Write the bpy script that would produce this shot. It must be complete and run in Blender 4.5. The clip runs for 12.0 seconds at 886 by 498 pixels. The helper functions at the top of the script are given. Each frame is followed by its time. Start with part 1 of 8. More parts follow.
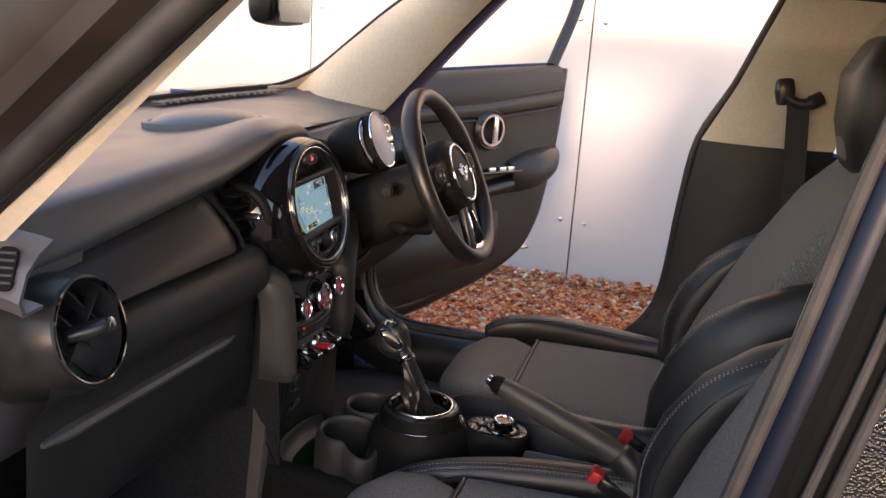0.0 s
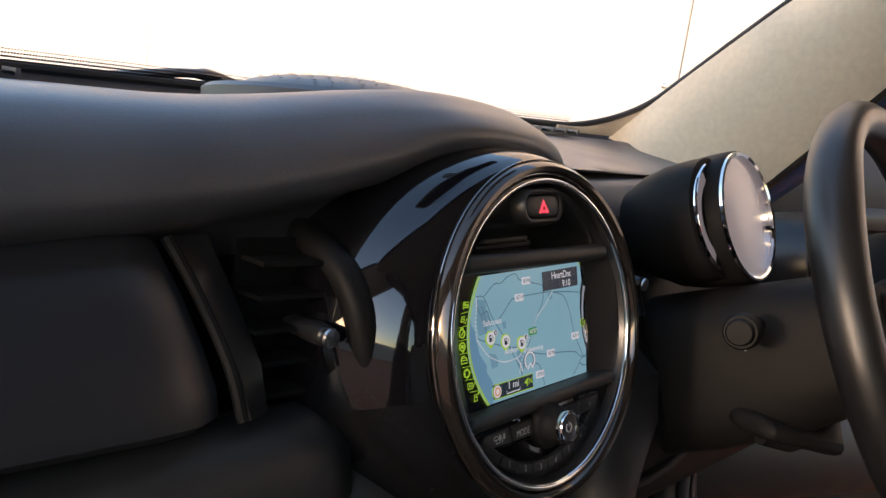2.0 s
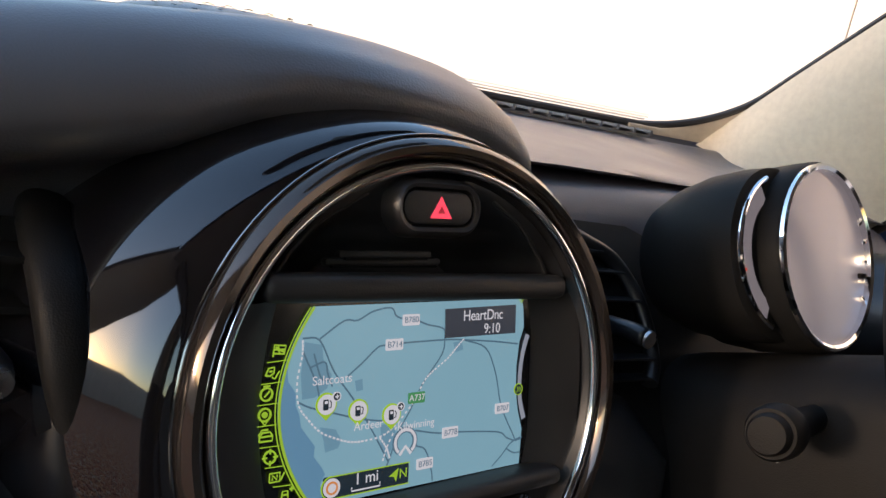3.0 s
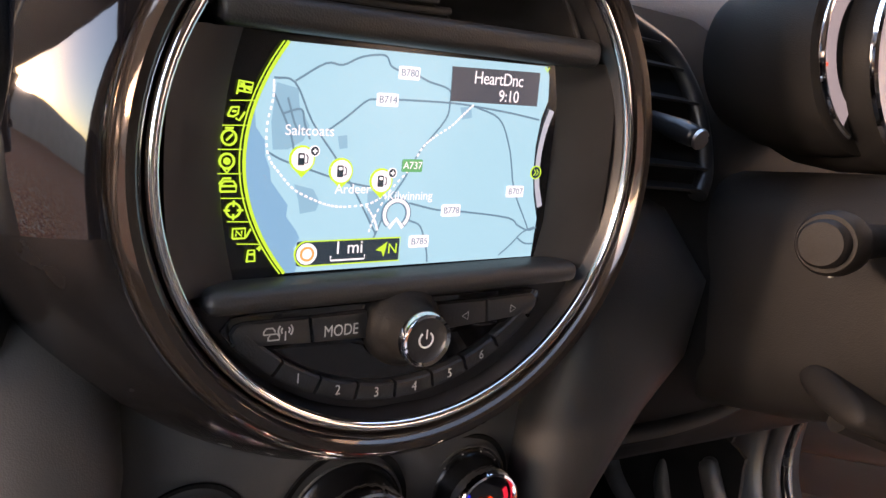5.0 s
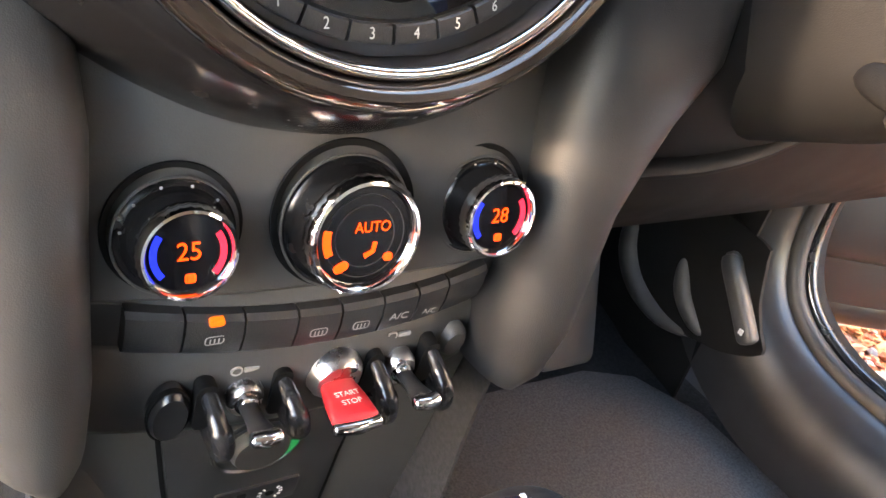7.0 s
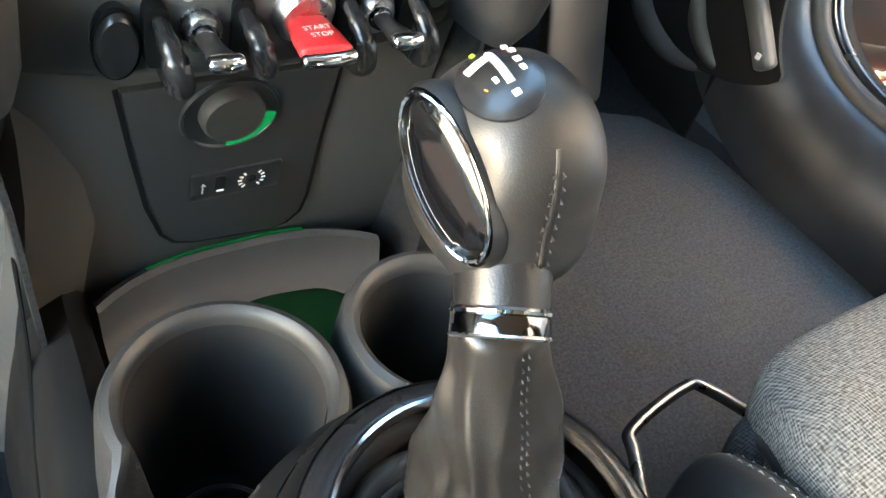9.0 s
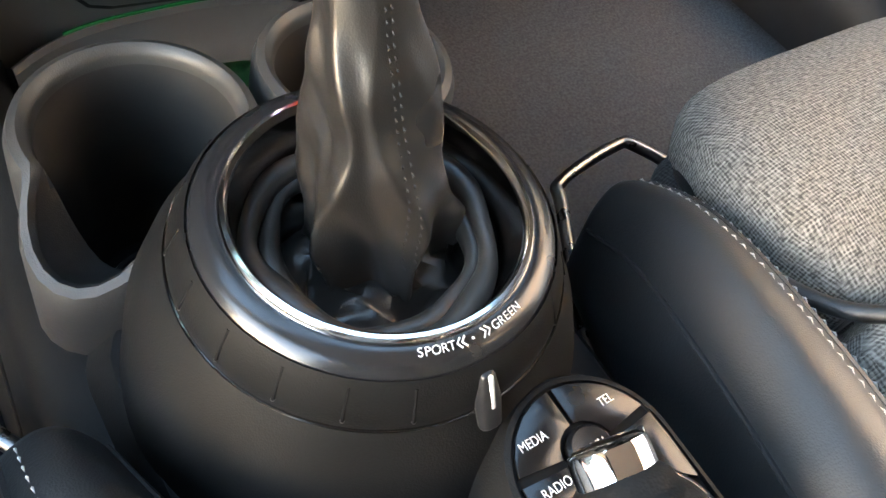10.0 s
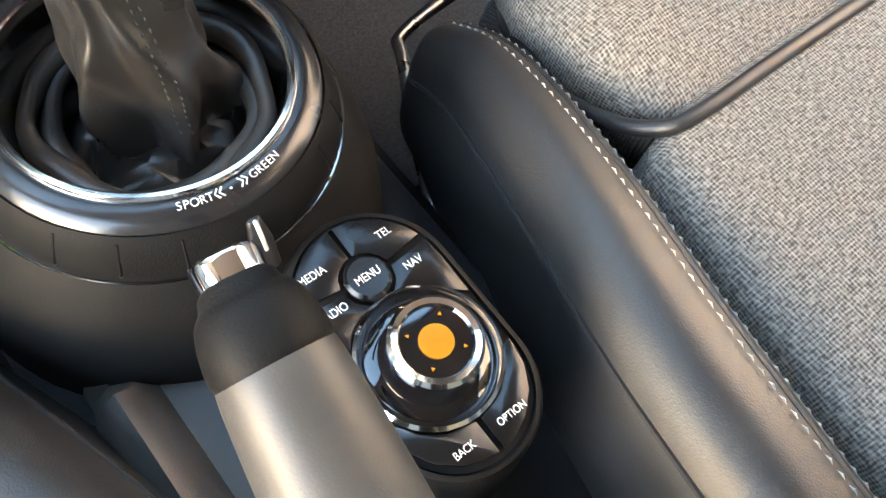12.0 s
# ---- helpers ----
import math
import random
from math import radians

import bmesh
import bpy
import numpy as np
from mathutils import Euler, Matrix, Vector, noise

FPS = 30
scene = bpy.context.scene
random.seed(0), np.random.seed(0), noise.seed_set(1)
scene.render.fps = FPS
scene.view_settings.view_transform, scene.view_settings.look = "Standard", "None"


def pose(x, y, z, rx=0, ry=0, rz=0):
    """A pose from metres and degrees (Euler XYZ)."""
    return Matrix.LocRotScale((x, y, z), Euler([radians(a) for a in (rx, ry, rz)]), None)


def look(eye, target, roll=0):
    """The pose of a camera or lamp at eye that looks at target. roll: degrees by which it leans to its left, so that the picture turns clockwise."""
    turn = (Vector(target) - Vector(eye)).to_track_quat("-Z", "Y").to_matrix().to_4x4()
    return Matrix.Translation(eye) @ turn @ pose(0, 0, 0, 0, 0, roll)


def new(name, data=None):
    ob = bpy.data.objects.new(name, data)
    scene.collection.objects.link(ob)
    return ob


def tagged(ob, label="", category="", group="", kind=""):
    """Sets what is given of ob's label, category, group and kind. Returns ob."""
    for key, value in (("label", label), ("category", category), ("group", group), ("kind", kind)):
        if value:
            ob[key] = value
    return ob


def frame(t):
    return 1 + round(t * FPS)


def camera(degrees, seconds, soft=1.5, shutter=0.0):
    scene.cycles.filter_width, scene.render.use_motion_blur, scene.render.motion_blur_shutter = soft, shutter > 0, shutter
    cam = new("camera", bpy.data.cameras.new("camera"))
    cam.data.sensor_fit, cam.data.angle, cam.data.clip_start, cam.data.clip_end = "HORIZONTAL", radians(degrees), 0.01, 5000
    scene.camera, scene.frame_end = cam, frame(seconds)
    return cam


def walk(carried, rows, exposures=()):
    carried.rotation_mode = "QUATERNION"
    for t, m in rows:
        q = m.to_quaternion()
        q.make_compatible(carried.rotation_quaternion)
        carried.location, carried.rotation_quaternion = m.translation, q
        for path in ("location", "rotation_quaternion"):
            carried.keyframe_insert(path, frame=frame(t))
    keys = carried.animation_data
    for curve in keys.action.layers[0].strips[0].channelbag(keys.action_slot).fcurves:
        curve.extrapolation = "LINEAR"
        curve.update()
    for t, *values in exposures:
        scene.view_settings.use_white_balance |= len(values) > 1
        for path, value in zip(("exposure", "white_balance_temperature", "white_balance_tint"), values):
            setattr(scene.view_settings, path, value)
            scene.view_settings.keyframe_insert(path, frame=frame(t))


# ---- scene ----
cam = camera(57.5, 12.0)
PATH = [
    (0, (-1.248, -0.545, 1.194), (0.614, -0.022, 0.688), 3.7),
    (0.5, (-1.05, -0.524, 1.18), (0.755, 0.167, 0.664), 4.3),
    (1, (-0.781, -0.38, 1.13), (1.01, 0.358, 0.63), 4.6),
    (1.5, (-0.589, -0.311, 1.057), (1.093, 0.702, 0.674), 5.4),
    (1.8, (-0.484, -0.275, 1.032), (1.105, 0.882, 0.664), 7.5),
    (2, (-0.426, -0.247, 1.021), (1.063, 1.057, 0.732), 8.5),
    (2.5, (-0.3, -0.22, 1.019), (1.016, 1.259, 0.737), 9.6),
    (2.7, (-0.252, -0.215, 1.023), (1.035, 1.289, 0.731), 11.0),
    (4.3, (-0.152, -0.197, 1.009), (1.027, 1.279, 0.353), 16.8),
    (4.5, (-0.153, -0.196, 1.003), (1.014, 1.283, 0.332), 16.7),
    (5, (-0.154, -0.2, 0.986), (0.97, 1.284, 0.255), 16.0),
    (5.5, (-0.148, -0.205, 0.962), (0.977, 1.239, 0.157), 15.7),
    (6, (-0.138, -0.21, 0.944), (0.981, 1.169, 0.025), 16.1),
    (6.5, (-0.135, -0.209, 0.926), (0.961, 1.156, -0.041), 15.6),
    (6.7, (-0.134, -0.211, 0.917), (0.954, 1.14, -0.079), 15.8),
    (8.3, (-0.118, -0.209, 0.847), (0.907, 1.044, -0.327), 15.3),
    (8.5, (-0.116, -0.211, 0.843), (0.899, 0.981, -0.402), 15.9),
    (8.8, (-0.114, -0.226, 0.835), (0.877, 0.894, -0.493), 16.3),
    (9, (-0.115, -0.244, 0.821), (0.862, 0.824, -0.559), 16.6),
    (9.3, (-0.111, -0.264, 0.81), (0.828, 0.705, -0.666), 17.2),
    (9.5, (-0.109, -0.278, 0.803), (0.818, 0.657, -0.702), 17.4),
    (10, (-0.107, -0.313, 0.788), (0.802, 0.514, -0.79), 18.2),
    (10.5, (-0.102, -0.334, 0.778), (0.768, 0.421, -0.857), 17.5),
    (11, (-0.098, -0.339, 0.774), (0.762, 0.398, -0.874), 17.1),
    (11.5, (-0.08, -0.356, 0.797), (0.781, 0.305, -0.883), 15.7),
    (12, (-0.058, -0.374, 0.815), (0.747, 0.193, -0.925), 17.8),
]
walk(cam, [(t, look(eye, target, roll)) for t, eye, target, roll in PATH],
     [(0.0, 3.47, 6950, 28), (1.5, 3.27, 6600, 23), (2.7, 3.25, 6450, 21), (4.3, 4.25, 6150, 23), (5.5, 4.95, 7650, 37), (6.5, 6.33, 7400, 31),
      (8.3, 6.48, 6150, 4), (9.5, 6.27, 6750, 11), (10.5, 6.05, 6800, 13), (12.0, 6.22, 6900, 13)])

# ---------------- world, sun ----------------
SUN_DIR = Vector((1.0, 0.085, -0.080)).normalized()
world = bpy.data.worlds.new("sky")
scene.world = world
world.use_nodes = True
wn = world.node_tree.nodes
sky = wn.new("ShaderNodeTexSky")
sky.sky_type = "NISHITA"
sky.sun_disc = False
sky.sun_elevation = radians(4.6)
sky.sun_rotation = radians(-95)
sky.dust_density = 0.7
sky.ozone_density = 1.6
wn["Background"].inputs["Strength"].default_value = 0.15
world.node_tree.links.new(sky.outputs[0], wn["Background"].inputs[0])
sun_data = bpy.data.lights.new("sun", "SUN")
sun_data.energy, sun_data.angle, sun_data.color = 0.55, radians(6), (1.0, 0.81, 0.60)
sun = new("sun", sun_data)
sun.rotation_euler = SUN_DIR.to_track_quat("-Z", "Y").to_euler()


# ---------------- materials ----------------
def mat(name, color, rough=0.5, metal=0.0, bump=None, vary=0.0, vary_scale=8.0, spec=0.5, coat=0.0, rough_vary=0.0, space="Object"):
    m = bpy.data.materials.new(name)
    m.use_nodes = True
    nt, b = m.node_tree, m.node_tree.nodes["Principled BSDF"]
    b.inputs["Base Color"].default_value = (*color, 1)
    b.inputs["Roughness"].default_value = rough
    b.inputs["Metallic"].default_value = metal
    b.inputs["Specular IOR Level"].default_value = spec
    b.inputs["Coat Weight"].default_value = coat
    co = nt.nodes.new("ShaderNodeTexCoord")
    if vary or rough_vary:
        n = nt.nodes.new("ShaderNodeTexNoise")
        n.inputs["Scale"].default_value, n.inputs["Detail"].default_value = vary_scale, 6
        nt.links.new(co.outputs[space], n.inputs["Vector"])
        if vary:
            r = nt.nodes.new("ShaderNodeValToRGB")
            lo, hi = [c * (1 - vary) for c in color], [min(1, c * (1 + vary)) for c in color]
            r.color_ramp.elements[0].position, r.color_ramp.elements[1].position = 0.3, 0.7
            r.color_ramp.elements[0].color, r.color_ramp.elements[1].color = (*lo, 1), (*hi, 1)
            nt.links.new(n.outputs["Fac"], r.inputs[0])
            nt.links.new(r.outputs[0], b.inputs["Base Color"])
        if rough_vary:
            k = nt.nodes.new("ShaderNodeMapRange")
            k.inputs["From Min"].default_value, k.inputs["From Max"].default_value = 0.3, 0.7
            k.inputs["To Min"].default_value, k.inputs["To Max"].default_value = rough - rough_vary, rough + rough_vary
            nt.links.new(n.outputs["Fac"], k.inputs["Value"])
            nt.links.new(k.outputs[0], b.inputs["Roughness"])
    if bump:
        kind, scale, strength, depth = bump
        if kind == "cells":
            n = nt.nodes.new("ShaderNodeTexVoronoi")
            out = n.outputs["Distance"]
        else:
            n = nt.nodes.new("ShaderNodeTexNoise")
            n.inputs["Detail"].default_value = 4
            out = n.outputs["Fac"]
        n.inputs["Scale"].default_value = scale
        nt.links.new(co.outputs[space], n.inputs["Vector"])
        u = nt.nodes.new("ShaderNodeBump")
        u.inputs["Strength"].default_value, u.inputs["Distance"].default_value = strength, depth
        nt.links.new(out, u.inputs["Height"])
        nt.links.new(u.outputs[0], b.inputs["Normal"])
    return m


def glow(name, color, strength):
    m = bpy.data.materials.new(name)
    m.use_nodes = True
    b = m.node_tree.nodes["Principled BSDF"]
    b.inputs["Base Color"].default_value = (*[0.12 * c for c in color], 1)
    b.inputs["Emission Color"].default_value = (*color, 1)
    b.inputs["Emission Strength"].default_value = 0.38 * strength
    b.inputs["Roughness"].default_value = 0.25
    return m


def glass_mat(name, tint, rough=0.0):
    m = bpy.data.materials.new(name)
    m.use_nodes = True
    nt = m.node_tree
    nt.nodes.clear()
    out = nt.nodes.new("ShaderNodeOutputMaterial")
    mix = nt.nodes.new("ShaderNodeMixShader")
    tr, gl = nt.nodes.new("ShaderNodeBsdfTransparent"), nt.nodes.new("ShaderNodeBsdfGlossy")
    lw, pw = nt.nodes.new("ShaderNodeLayerWeight"), nt.nodes.new("ShaderNodeMath")
    lw.inputs["Blend"].default_value = 0.5
    pw.operation, pw.inputs[1].default_value = "POWER", 5.0
    nt.links.new(lw.outputs["Facing"], pw.inputs[0])
    fr = nt.nodes.new("ShaderNodeMath")
    fr.operation, fr.inputs[1].default_value, fr.inputs[2].default_value = "MULTIPLY_ADD", 0.9, 0.035
    nt.links.new(pw.outputs[0], fr.inputs[0])
    tr.inputs[0].default_value = (*tint, 1)
    gl.inputs["Roughness"].default_value = rough
    nt.links.new(fr.outputs[0], mix.inputs[0])
    nt.links.new(tr.outputs[0], mix.inputs[1])
    nt.links.new(gl.outputs[0], mix.inputs[2])
    nt.links.new(mix.outputs[0], out.inputs[0])
    return m


def weave_mat(name, dark, light, scale=(170, 900), bumpy=0.5, rough=0.9):
    """Heathered cloth: threads along and across, light on dark."""
    m = bpy.data.materials.new(name)
    m.use_nodes = True
    nt, b = m.node_tree, m.node_tree.nodes["Principled BSDF"]
    b.inputs["Roughness"].default_value = rough
    b.inputs["Specular IOR Level"].default_value = 0.2
    co, sep, com = nt.nodes.new("ShaderNodeTexCoord"), nt.nodes.new("ShaderNodeSeparateXYZ"), nt.nodes.new("ShaderNodeCombineXYZ")
    nt.links.new(co.outputs["Object"], sep.inputs[0])

    def calc(op, p, q=None):
        n = nt.nodes.new("ShaderNodeMath")
        n.operation = op
        for k, v in enumerate((p, q)):
            if isinstance(v, float):
                n.inputs[k].default_value = v
            elif v is not None:
                nt.links.new(v, n.inputs[k])
        return n.outputs[0]
    geo, ns = nt.nodes.new("ShaderNodeNewGeometry"), nt.nodes.new("ShaderNodeSeparateXYZ")
    nt.links.new(geo.outputs["Normal"], ns.inputs[0])
    on_side = calc("GREATER_THAN", calc("ABSOLUTE", ns.outputs["X"]), 0.78)
    on_front = calc("GREATER_THAN", calc("ABSOLUTE", ns.outputs["Y"]), 0.78)
    upright = calc("MAXIMUM", on_side, on_front)
    across = calc("ADD", sep.outputs["X"], calc("MULTIPLY", on_side, calc("SUBTRACT", sep.outputs["Y"], sep.outputs["X"])))
    along = calc("ADD", sep.outputs["Y"], calc("MULTIPLY", upright, calc("SUBTRACT", sep.outputs["Z"], sep.outputs["Y"])))
    nt.links.new(across, com.inputs[0])
    nt.links.new(along, com.inputs[1])
    outs = []
    for sx, sy in (scale, scale[::-1]):
        mp, n = nt.nodes.new("ShaderNodeMapping"), nt.nodes.new("ShaderNodeTexNoise")
        mp.inputs["Scale"].default_value = (sx, sy, 1)
        n.inputs["Scale"].default_value, n.inputs["Detail"].default_value = 1.0, 1
        nt.links.new(com.outputs[0], mp.inputs[0])
        nt.links.new(mp.outputs[0], n.inputs["Vector"])
        outs.append(n.outputs["Fac"])
    # slubby warp and weft threads over a regular fine grid
    grid = calc("ADD", calc("SINE", calc("MULTIPLY", across, 3300.0)), calc("SINE", calc("MULTIPLY", along, 3300.0)))
    slub = calc("MAXIMUM", outs[0], outs[1])
    mx = nt.nodes.new("ShaderNodeMath")
    mx.operation = "ADD"
    nt.links.new(calc("ADD", calc("MULTIPLY", slub, 0.62), calc("MULTIPLY", calc("ADD", outs[0], outs[1]), 0.19)), mx.inputs[0])
    nt.links.new(calc("MULTIPLY", grid, 0.075), mx.inputs[1])
    r = nt.nodes.new("ShaderNodeValToRGB")
    r.color_ramp.elements[0].position, r.color_ramp.elements[1].position = 0.38, 0.76
    r.color_ramp.elements[0].color, r.color_ramp.elements[1].color = (*dark, 1), (*light, 1)
    nt.links.new(mx.outputs[0], r.inputs[0])
    nt.links.new(r.outputs[0], b.inputs["Base Color"])
    u = nt.nodes.new("ShaderNodeBump")
    u.inputs["Strength"].default_value, u.inputs["Distance"].default_value = bumpy, 0.0008
    nt.links.new(mx.outputs[0], u.inputs["Height"])
    nt.links.new(u.outputs[0], b.inputs["Normal"])
    return m


SOFT = mat("soft_touch_plastic", (0.064, 0.0615, 0.069), 0.40, spec=1.0, bump=("cells", 900, 0.20, 0.0005), vary=0.15, vary_scale=14, rough_vary=0.05)
HARD = mat("grained_plastic", (0.017, 0.017, 0.0175), 0.48, bump=("cells", 1300, 0.2, 0.0004), vary=0.15, vary_scale=25, rough_vary=0.06)
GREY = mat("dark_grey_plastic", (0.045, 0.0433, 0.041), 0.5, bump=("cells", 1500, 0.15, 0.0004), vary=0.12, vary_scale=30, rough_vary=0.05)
SATIN = mat("satin_black_plastic", (0.014, 0.014, 0.015), 0.33, vary=0.2, vary_scale=40, rough_vary=0.05)
DECOR = mat("decor_panel", (0.015, 0.0150, 0.018), 0.40, bump=("noise", 500, 0.08, 0.0004), vary=0.12, vary_scale=9)
GLOSS = mat("piano_black", (0.004, 0.004, 0.005), 0.04, spec=0.6, coat=0.3, rough_vary=0.02, vary_scale=30)
# near-black for black trim and for painted shade in slots and recesses
VOID = mat("black_and_recess_shade", (0.006, 0.006, 0.006), 0.85, vary=0.2, spec=0.1)
CHROME = mat("chrome", (0.86, 0.86, 0.87), 0.07, 1.0, rough_vary=0.03, vary_scale=60)
DARKCHROME = mat("smoked_chrome", (0.28, 0.26, 0.25), 0.09, 1.0, rough_vary=0.03, vary_scale=40)
SILVER = mat("satin_silver", (0.55, 0.55, 0.56), 0.28, 1.0, rough_vary=0.06, vary_scale=80)
LEATHER = mat("black_leather", (0.017, 0.0162, 0.0155), 0.42, bump=("cells", 1500, 0.16, 0.0003), vary=0.2, vary_scale=18, rough_vary=0.06)
LEATHERETTE = mat("black_leatherette", (0.020, 0.020, 0.0205), 0.42, bump=("cells", 1100, 0.22, 0.0005), vary=0.15, vary_scale=12, rough_vary=0.05)
RUBBER = mat("black_rubber", (0.015, 0.015, 0.016), 0.55, vary=0.25, vary_scale=30, rough_vary=0.08)
CARPET = mat("black_carpet", (0.020, 0.020, 0.021), 0.95, bump=("noise", 1400, 0.7, 0.002), vary=0.4, vary_scale=300, spec=0.15)
MATMAT = mat("floor_mat_velour", (0.056, 0.055, 0.055), 0.95, bump=("noise", 1800, 0.6, 0.0012), vary=0.35, vary_scale=420, spec=0.2)
CREAM = mat("cream_cloth_trim", (0.52, 0.467, 0.382), 0.85, bump=("noise", 1300, 0.3, 0.0006), vary=0.06, vary_scale=120, spec=0.2)
ROOFDARK = mat("anthracite_roof_edge", (0.03, 0.027, 0.025), 0.8, bump=("noise", 900, 0.3, 0.0006), vary=0.2, vary_scale=60)
PAINT = mat("blue_metallic_paint", (0.008, 0.052, 0.19), 0.28, 0.2, coat=1.0, vary=0.1, vary_scale=300, bump=("noise", 6, 0.02, 0.001))
PAINTBLACK = mat("black_gloss_trim", (0.010, 0.010, 0.011), 0.22, coat=0.6, vary=0.3, vary_scale=20, rough_vary=0.08)
STITCH = mat("pale_thread", (0.42, 0.40, 0.37), 0.8, vary=0.2, vary_scale=400)
DARKSTITCH = mat("black_thread", (0.012, 0.012, 0.012), 0.8, vary=0.2, vary_scale=400)
INK = mat("white_print", (0.62, 0.62, 0.60), 0.6, vary=0.08, vary_scale=500)
MIDINK = mat("pale_grey_print", (0.42, 0.42, 0.41), 0.6, vary=0.1, vary_scale=500)
DIMINK = mat("grey_print", (0.30, 0.29, 0.28), 0.6, vary=0.1, vary_scale=500)
REDPLASTIC = mat("red_switch_plastic", (0.50, 0.02, 0.025), 0.35, vary=0.1, vary_scale=60)
REDBUCKLE = mat("red_buckle_button", (0.55, 0.03, 0.03), 0.45, vary=0.1, vary_scale=60)
# glow stands in for ambient light that the pale dials reflect
PALE = glow("pale_dial_glow", (0.86, 0.77, 0.78), 0.045)
WEAVE = weave_mat("grey_woven_cloth", (0.060, 0.056, 0.051), (0.300, 0.281, 0.254), (230, 950), 0.7)
DARKWEAVE = weave_mat("charcoal_cloth", (0.020, 0.020, 0.021), (0.07, 0.068, 0.066), (300, 1100), 0.35)
WALLWHITE = mat("white_coated_steel", (0.45, 0.422, 0.410), 0.42, bump=("noise", 3.0, 0.06, 0.01), vary=0.02, vary_scale=1.3)
GALV = mat("bare_steel", (0.6, 0.6, 0.6), 0.35, 1.0, rough_vary=0.1, vary_scale=200)
GLASS = glass_mat("window_glass", (0.93, 0.955, 0.945))
SIDEGLASS = glass_mat("side_window_glass", (0.86, 0.90, 0.89))
MIRROR = mat("mirror_glass", (0.85, 0.86, 0.87), 0.02, 1.0)
GREENGLOW = glow("green_ambient_light", (0.01, 0.40, 0.10), 0.022)
ORANGEGLOW = glow("orange_backlight", (1.0, 0.055, 0.004), 0.16)
AMBERGLOW = glow("amber_backlight", (1.0, 0.40, 0.001), 0.024)
BLUEGLOW = glow("blue_backlight", (0.01, 0.03, 1.0), 0.075)
REDGLOW = glow("red_backlight", (1.0, 0.03, 0.06), 0.085)
MAPBLUE = glow("map_land", (0.33, 0.64, 0.74), 0.134)
MAPSEA = glow("map_sea", (0.20, 0.46, 0.66), 0.12)
MAPROAD = glow("map_road", (0.18, 0.36, 0.48), 0.083)
MAPWHITE = glow("map_white", (0.95, 0.97, 0.98), 0.135)
MAPDARK = glow("map_dark_box", (0.05, 0.09, 0.12), 0.06)
MAPLIME = glow("map_lime", (0.50, 0.85, 0.05), 0.13)
MAPTOWN = glow("map_town", (0.235, 0.49, 0.62), 0.125)
MAPINFO = glow("map_info_box", (0.10, 0.12, 0.15), 0.085)
MAPPALE = glow("map_pale_strip", (0.55, 0.62, 0.70), 0.10)
MAPGREEN = glow("map_green_sign", (0.10, 0.45, 0.16), 0.12)
CUPBLACK = mat("black_plastic_and_cup_shade", (0.018, 0.0170, 0.016), 0.65, vary=0.2, vary_scale=60, bump=("noise", 900, 0.15, 0.0004), spec=0.3)
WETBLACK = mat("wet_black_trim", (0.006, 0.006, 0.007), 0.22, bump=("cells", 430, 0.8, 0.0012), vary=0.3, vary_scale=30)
BARMETAL = mat("dull_bar_steel", (0.22, 0.215, 0.21), 0.3, 1.0, rough_vary=0.08, vary_scale=60)
# the brown tint holds warm reflected light on the passenger-side pillar
PILLARDARK = mat("warm_tinted_pillar", (0.014, 0.011, 0.0095), 0.5, spec=0.3, vary=0.3, vary_scale=14, rough_vary=0.08)
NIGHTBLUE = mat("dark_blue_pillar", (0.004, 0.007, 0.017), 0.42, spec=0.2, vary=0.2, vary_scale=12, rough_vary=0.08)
BELL = mat("matt_bell_plastic", (0.0080, 0.0080, 0.0080), 0.55, bump=("cells", 1300, 0.2, 0.0004), vary=0.2, vary_scale=25, rough_vary=0.06, spec=0.09)
GAITER = mat("soft_gaiter_leather", (0.0155, 0.0142, 0.0130), 0.33, bump=("cells", 1500, 0.16, 0.0003), vary=0.2, vary_scale=18, rough_vary=0.08)
# grip leather lightened to grey-beige for the light it reflects
GRIP = mat("lit_grip_leather", (0.043, 0.0405, 0.0365), 0.50, bump=("cells", 1300, 0.15, 0.0003), vary=0.2, vary_scale=16, rough_vary=0.06)
BUTTONBLACK = mat("release_button_black", (0.004, 0.004, 0.0045), 0.09, spec=0.35, rough_vary=0.04, vary_scale=60)
DIALBLACK = mat("dial_black", (0.005, 0.005, 0.0055), 0.24, spec=0.4, rough_vary=0.04, vary_scale=60)
COLLAR = mat("semi_gloss_black", (0.012, 0.012, 0.013), 0.24, rough_vary=0.04, vary_scale=60)
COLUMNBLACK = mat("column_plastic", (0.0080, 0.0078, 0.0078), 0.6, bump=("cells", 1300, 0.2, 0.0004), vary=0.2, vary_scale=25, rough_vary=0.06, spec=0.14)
BAND = mat("black_chrome", (0.13, 0.128, 0.13), 0.12, 1.0, rough_vary=0.03, vary_scale=60)
MESHGREY = mat("speaker_mesh", (0.085, 0.082, 0.080), 0.40, spec=1.0, bump=("cells", 900, 0.3, 0.0005), vary=0.12, vary_scale=40, rough_vary=0.05)
RIMLEATHER = mat("wheel_leather", (0.0095, 0.0095, 0.0100), 0.38, bump=("cells", 1500, 0.16, 0.0003), vary=0.2, vary_scale=18, rough_vary=0.06)
# gaiter leather again, paler and browner to hold the light from one side
FOLD = mat("lit_gaiter_leather", (0.036, 0.0315, 0.027), 0.38, bump=("cells", 1500, 0.16, 0.0003), vary=0.2, vary_scale=18, rough_vary=0.08)
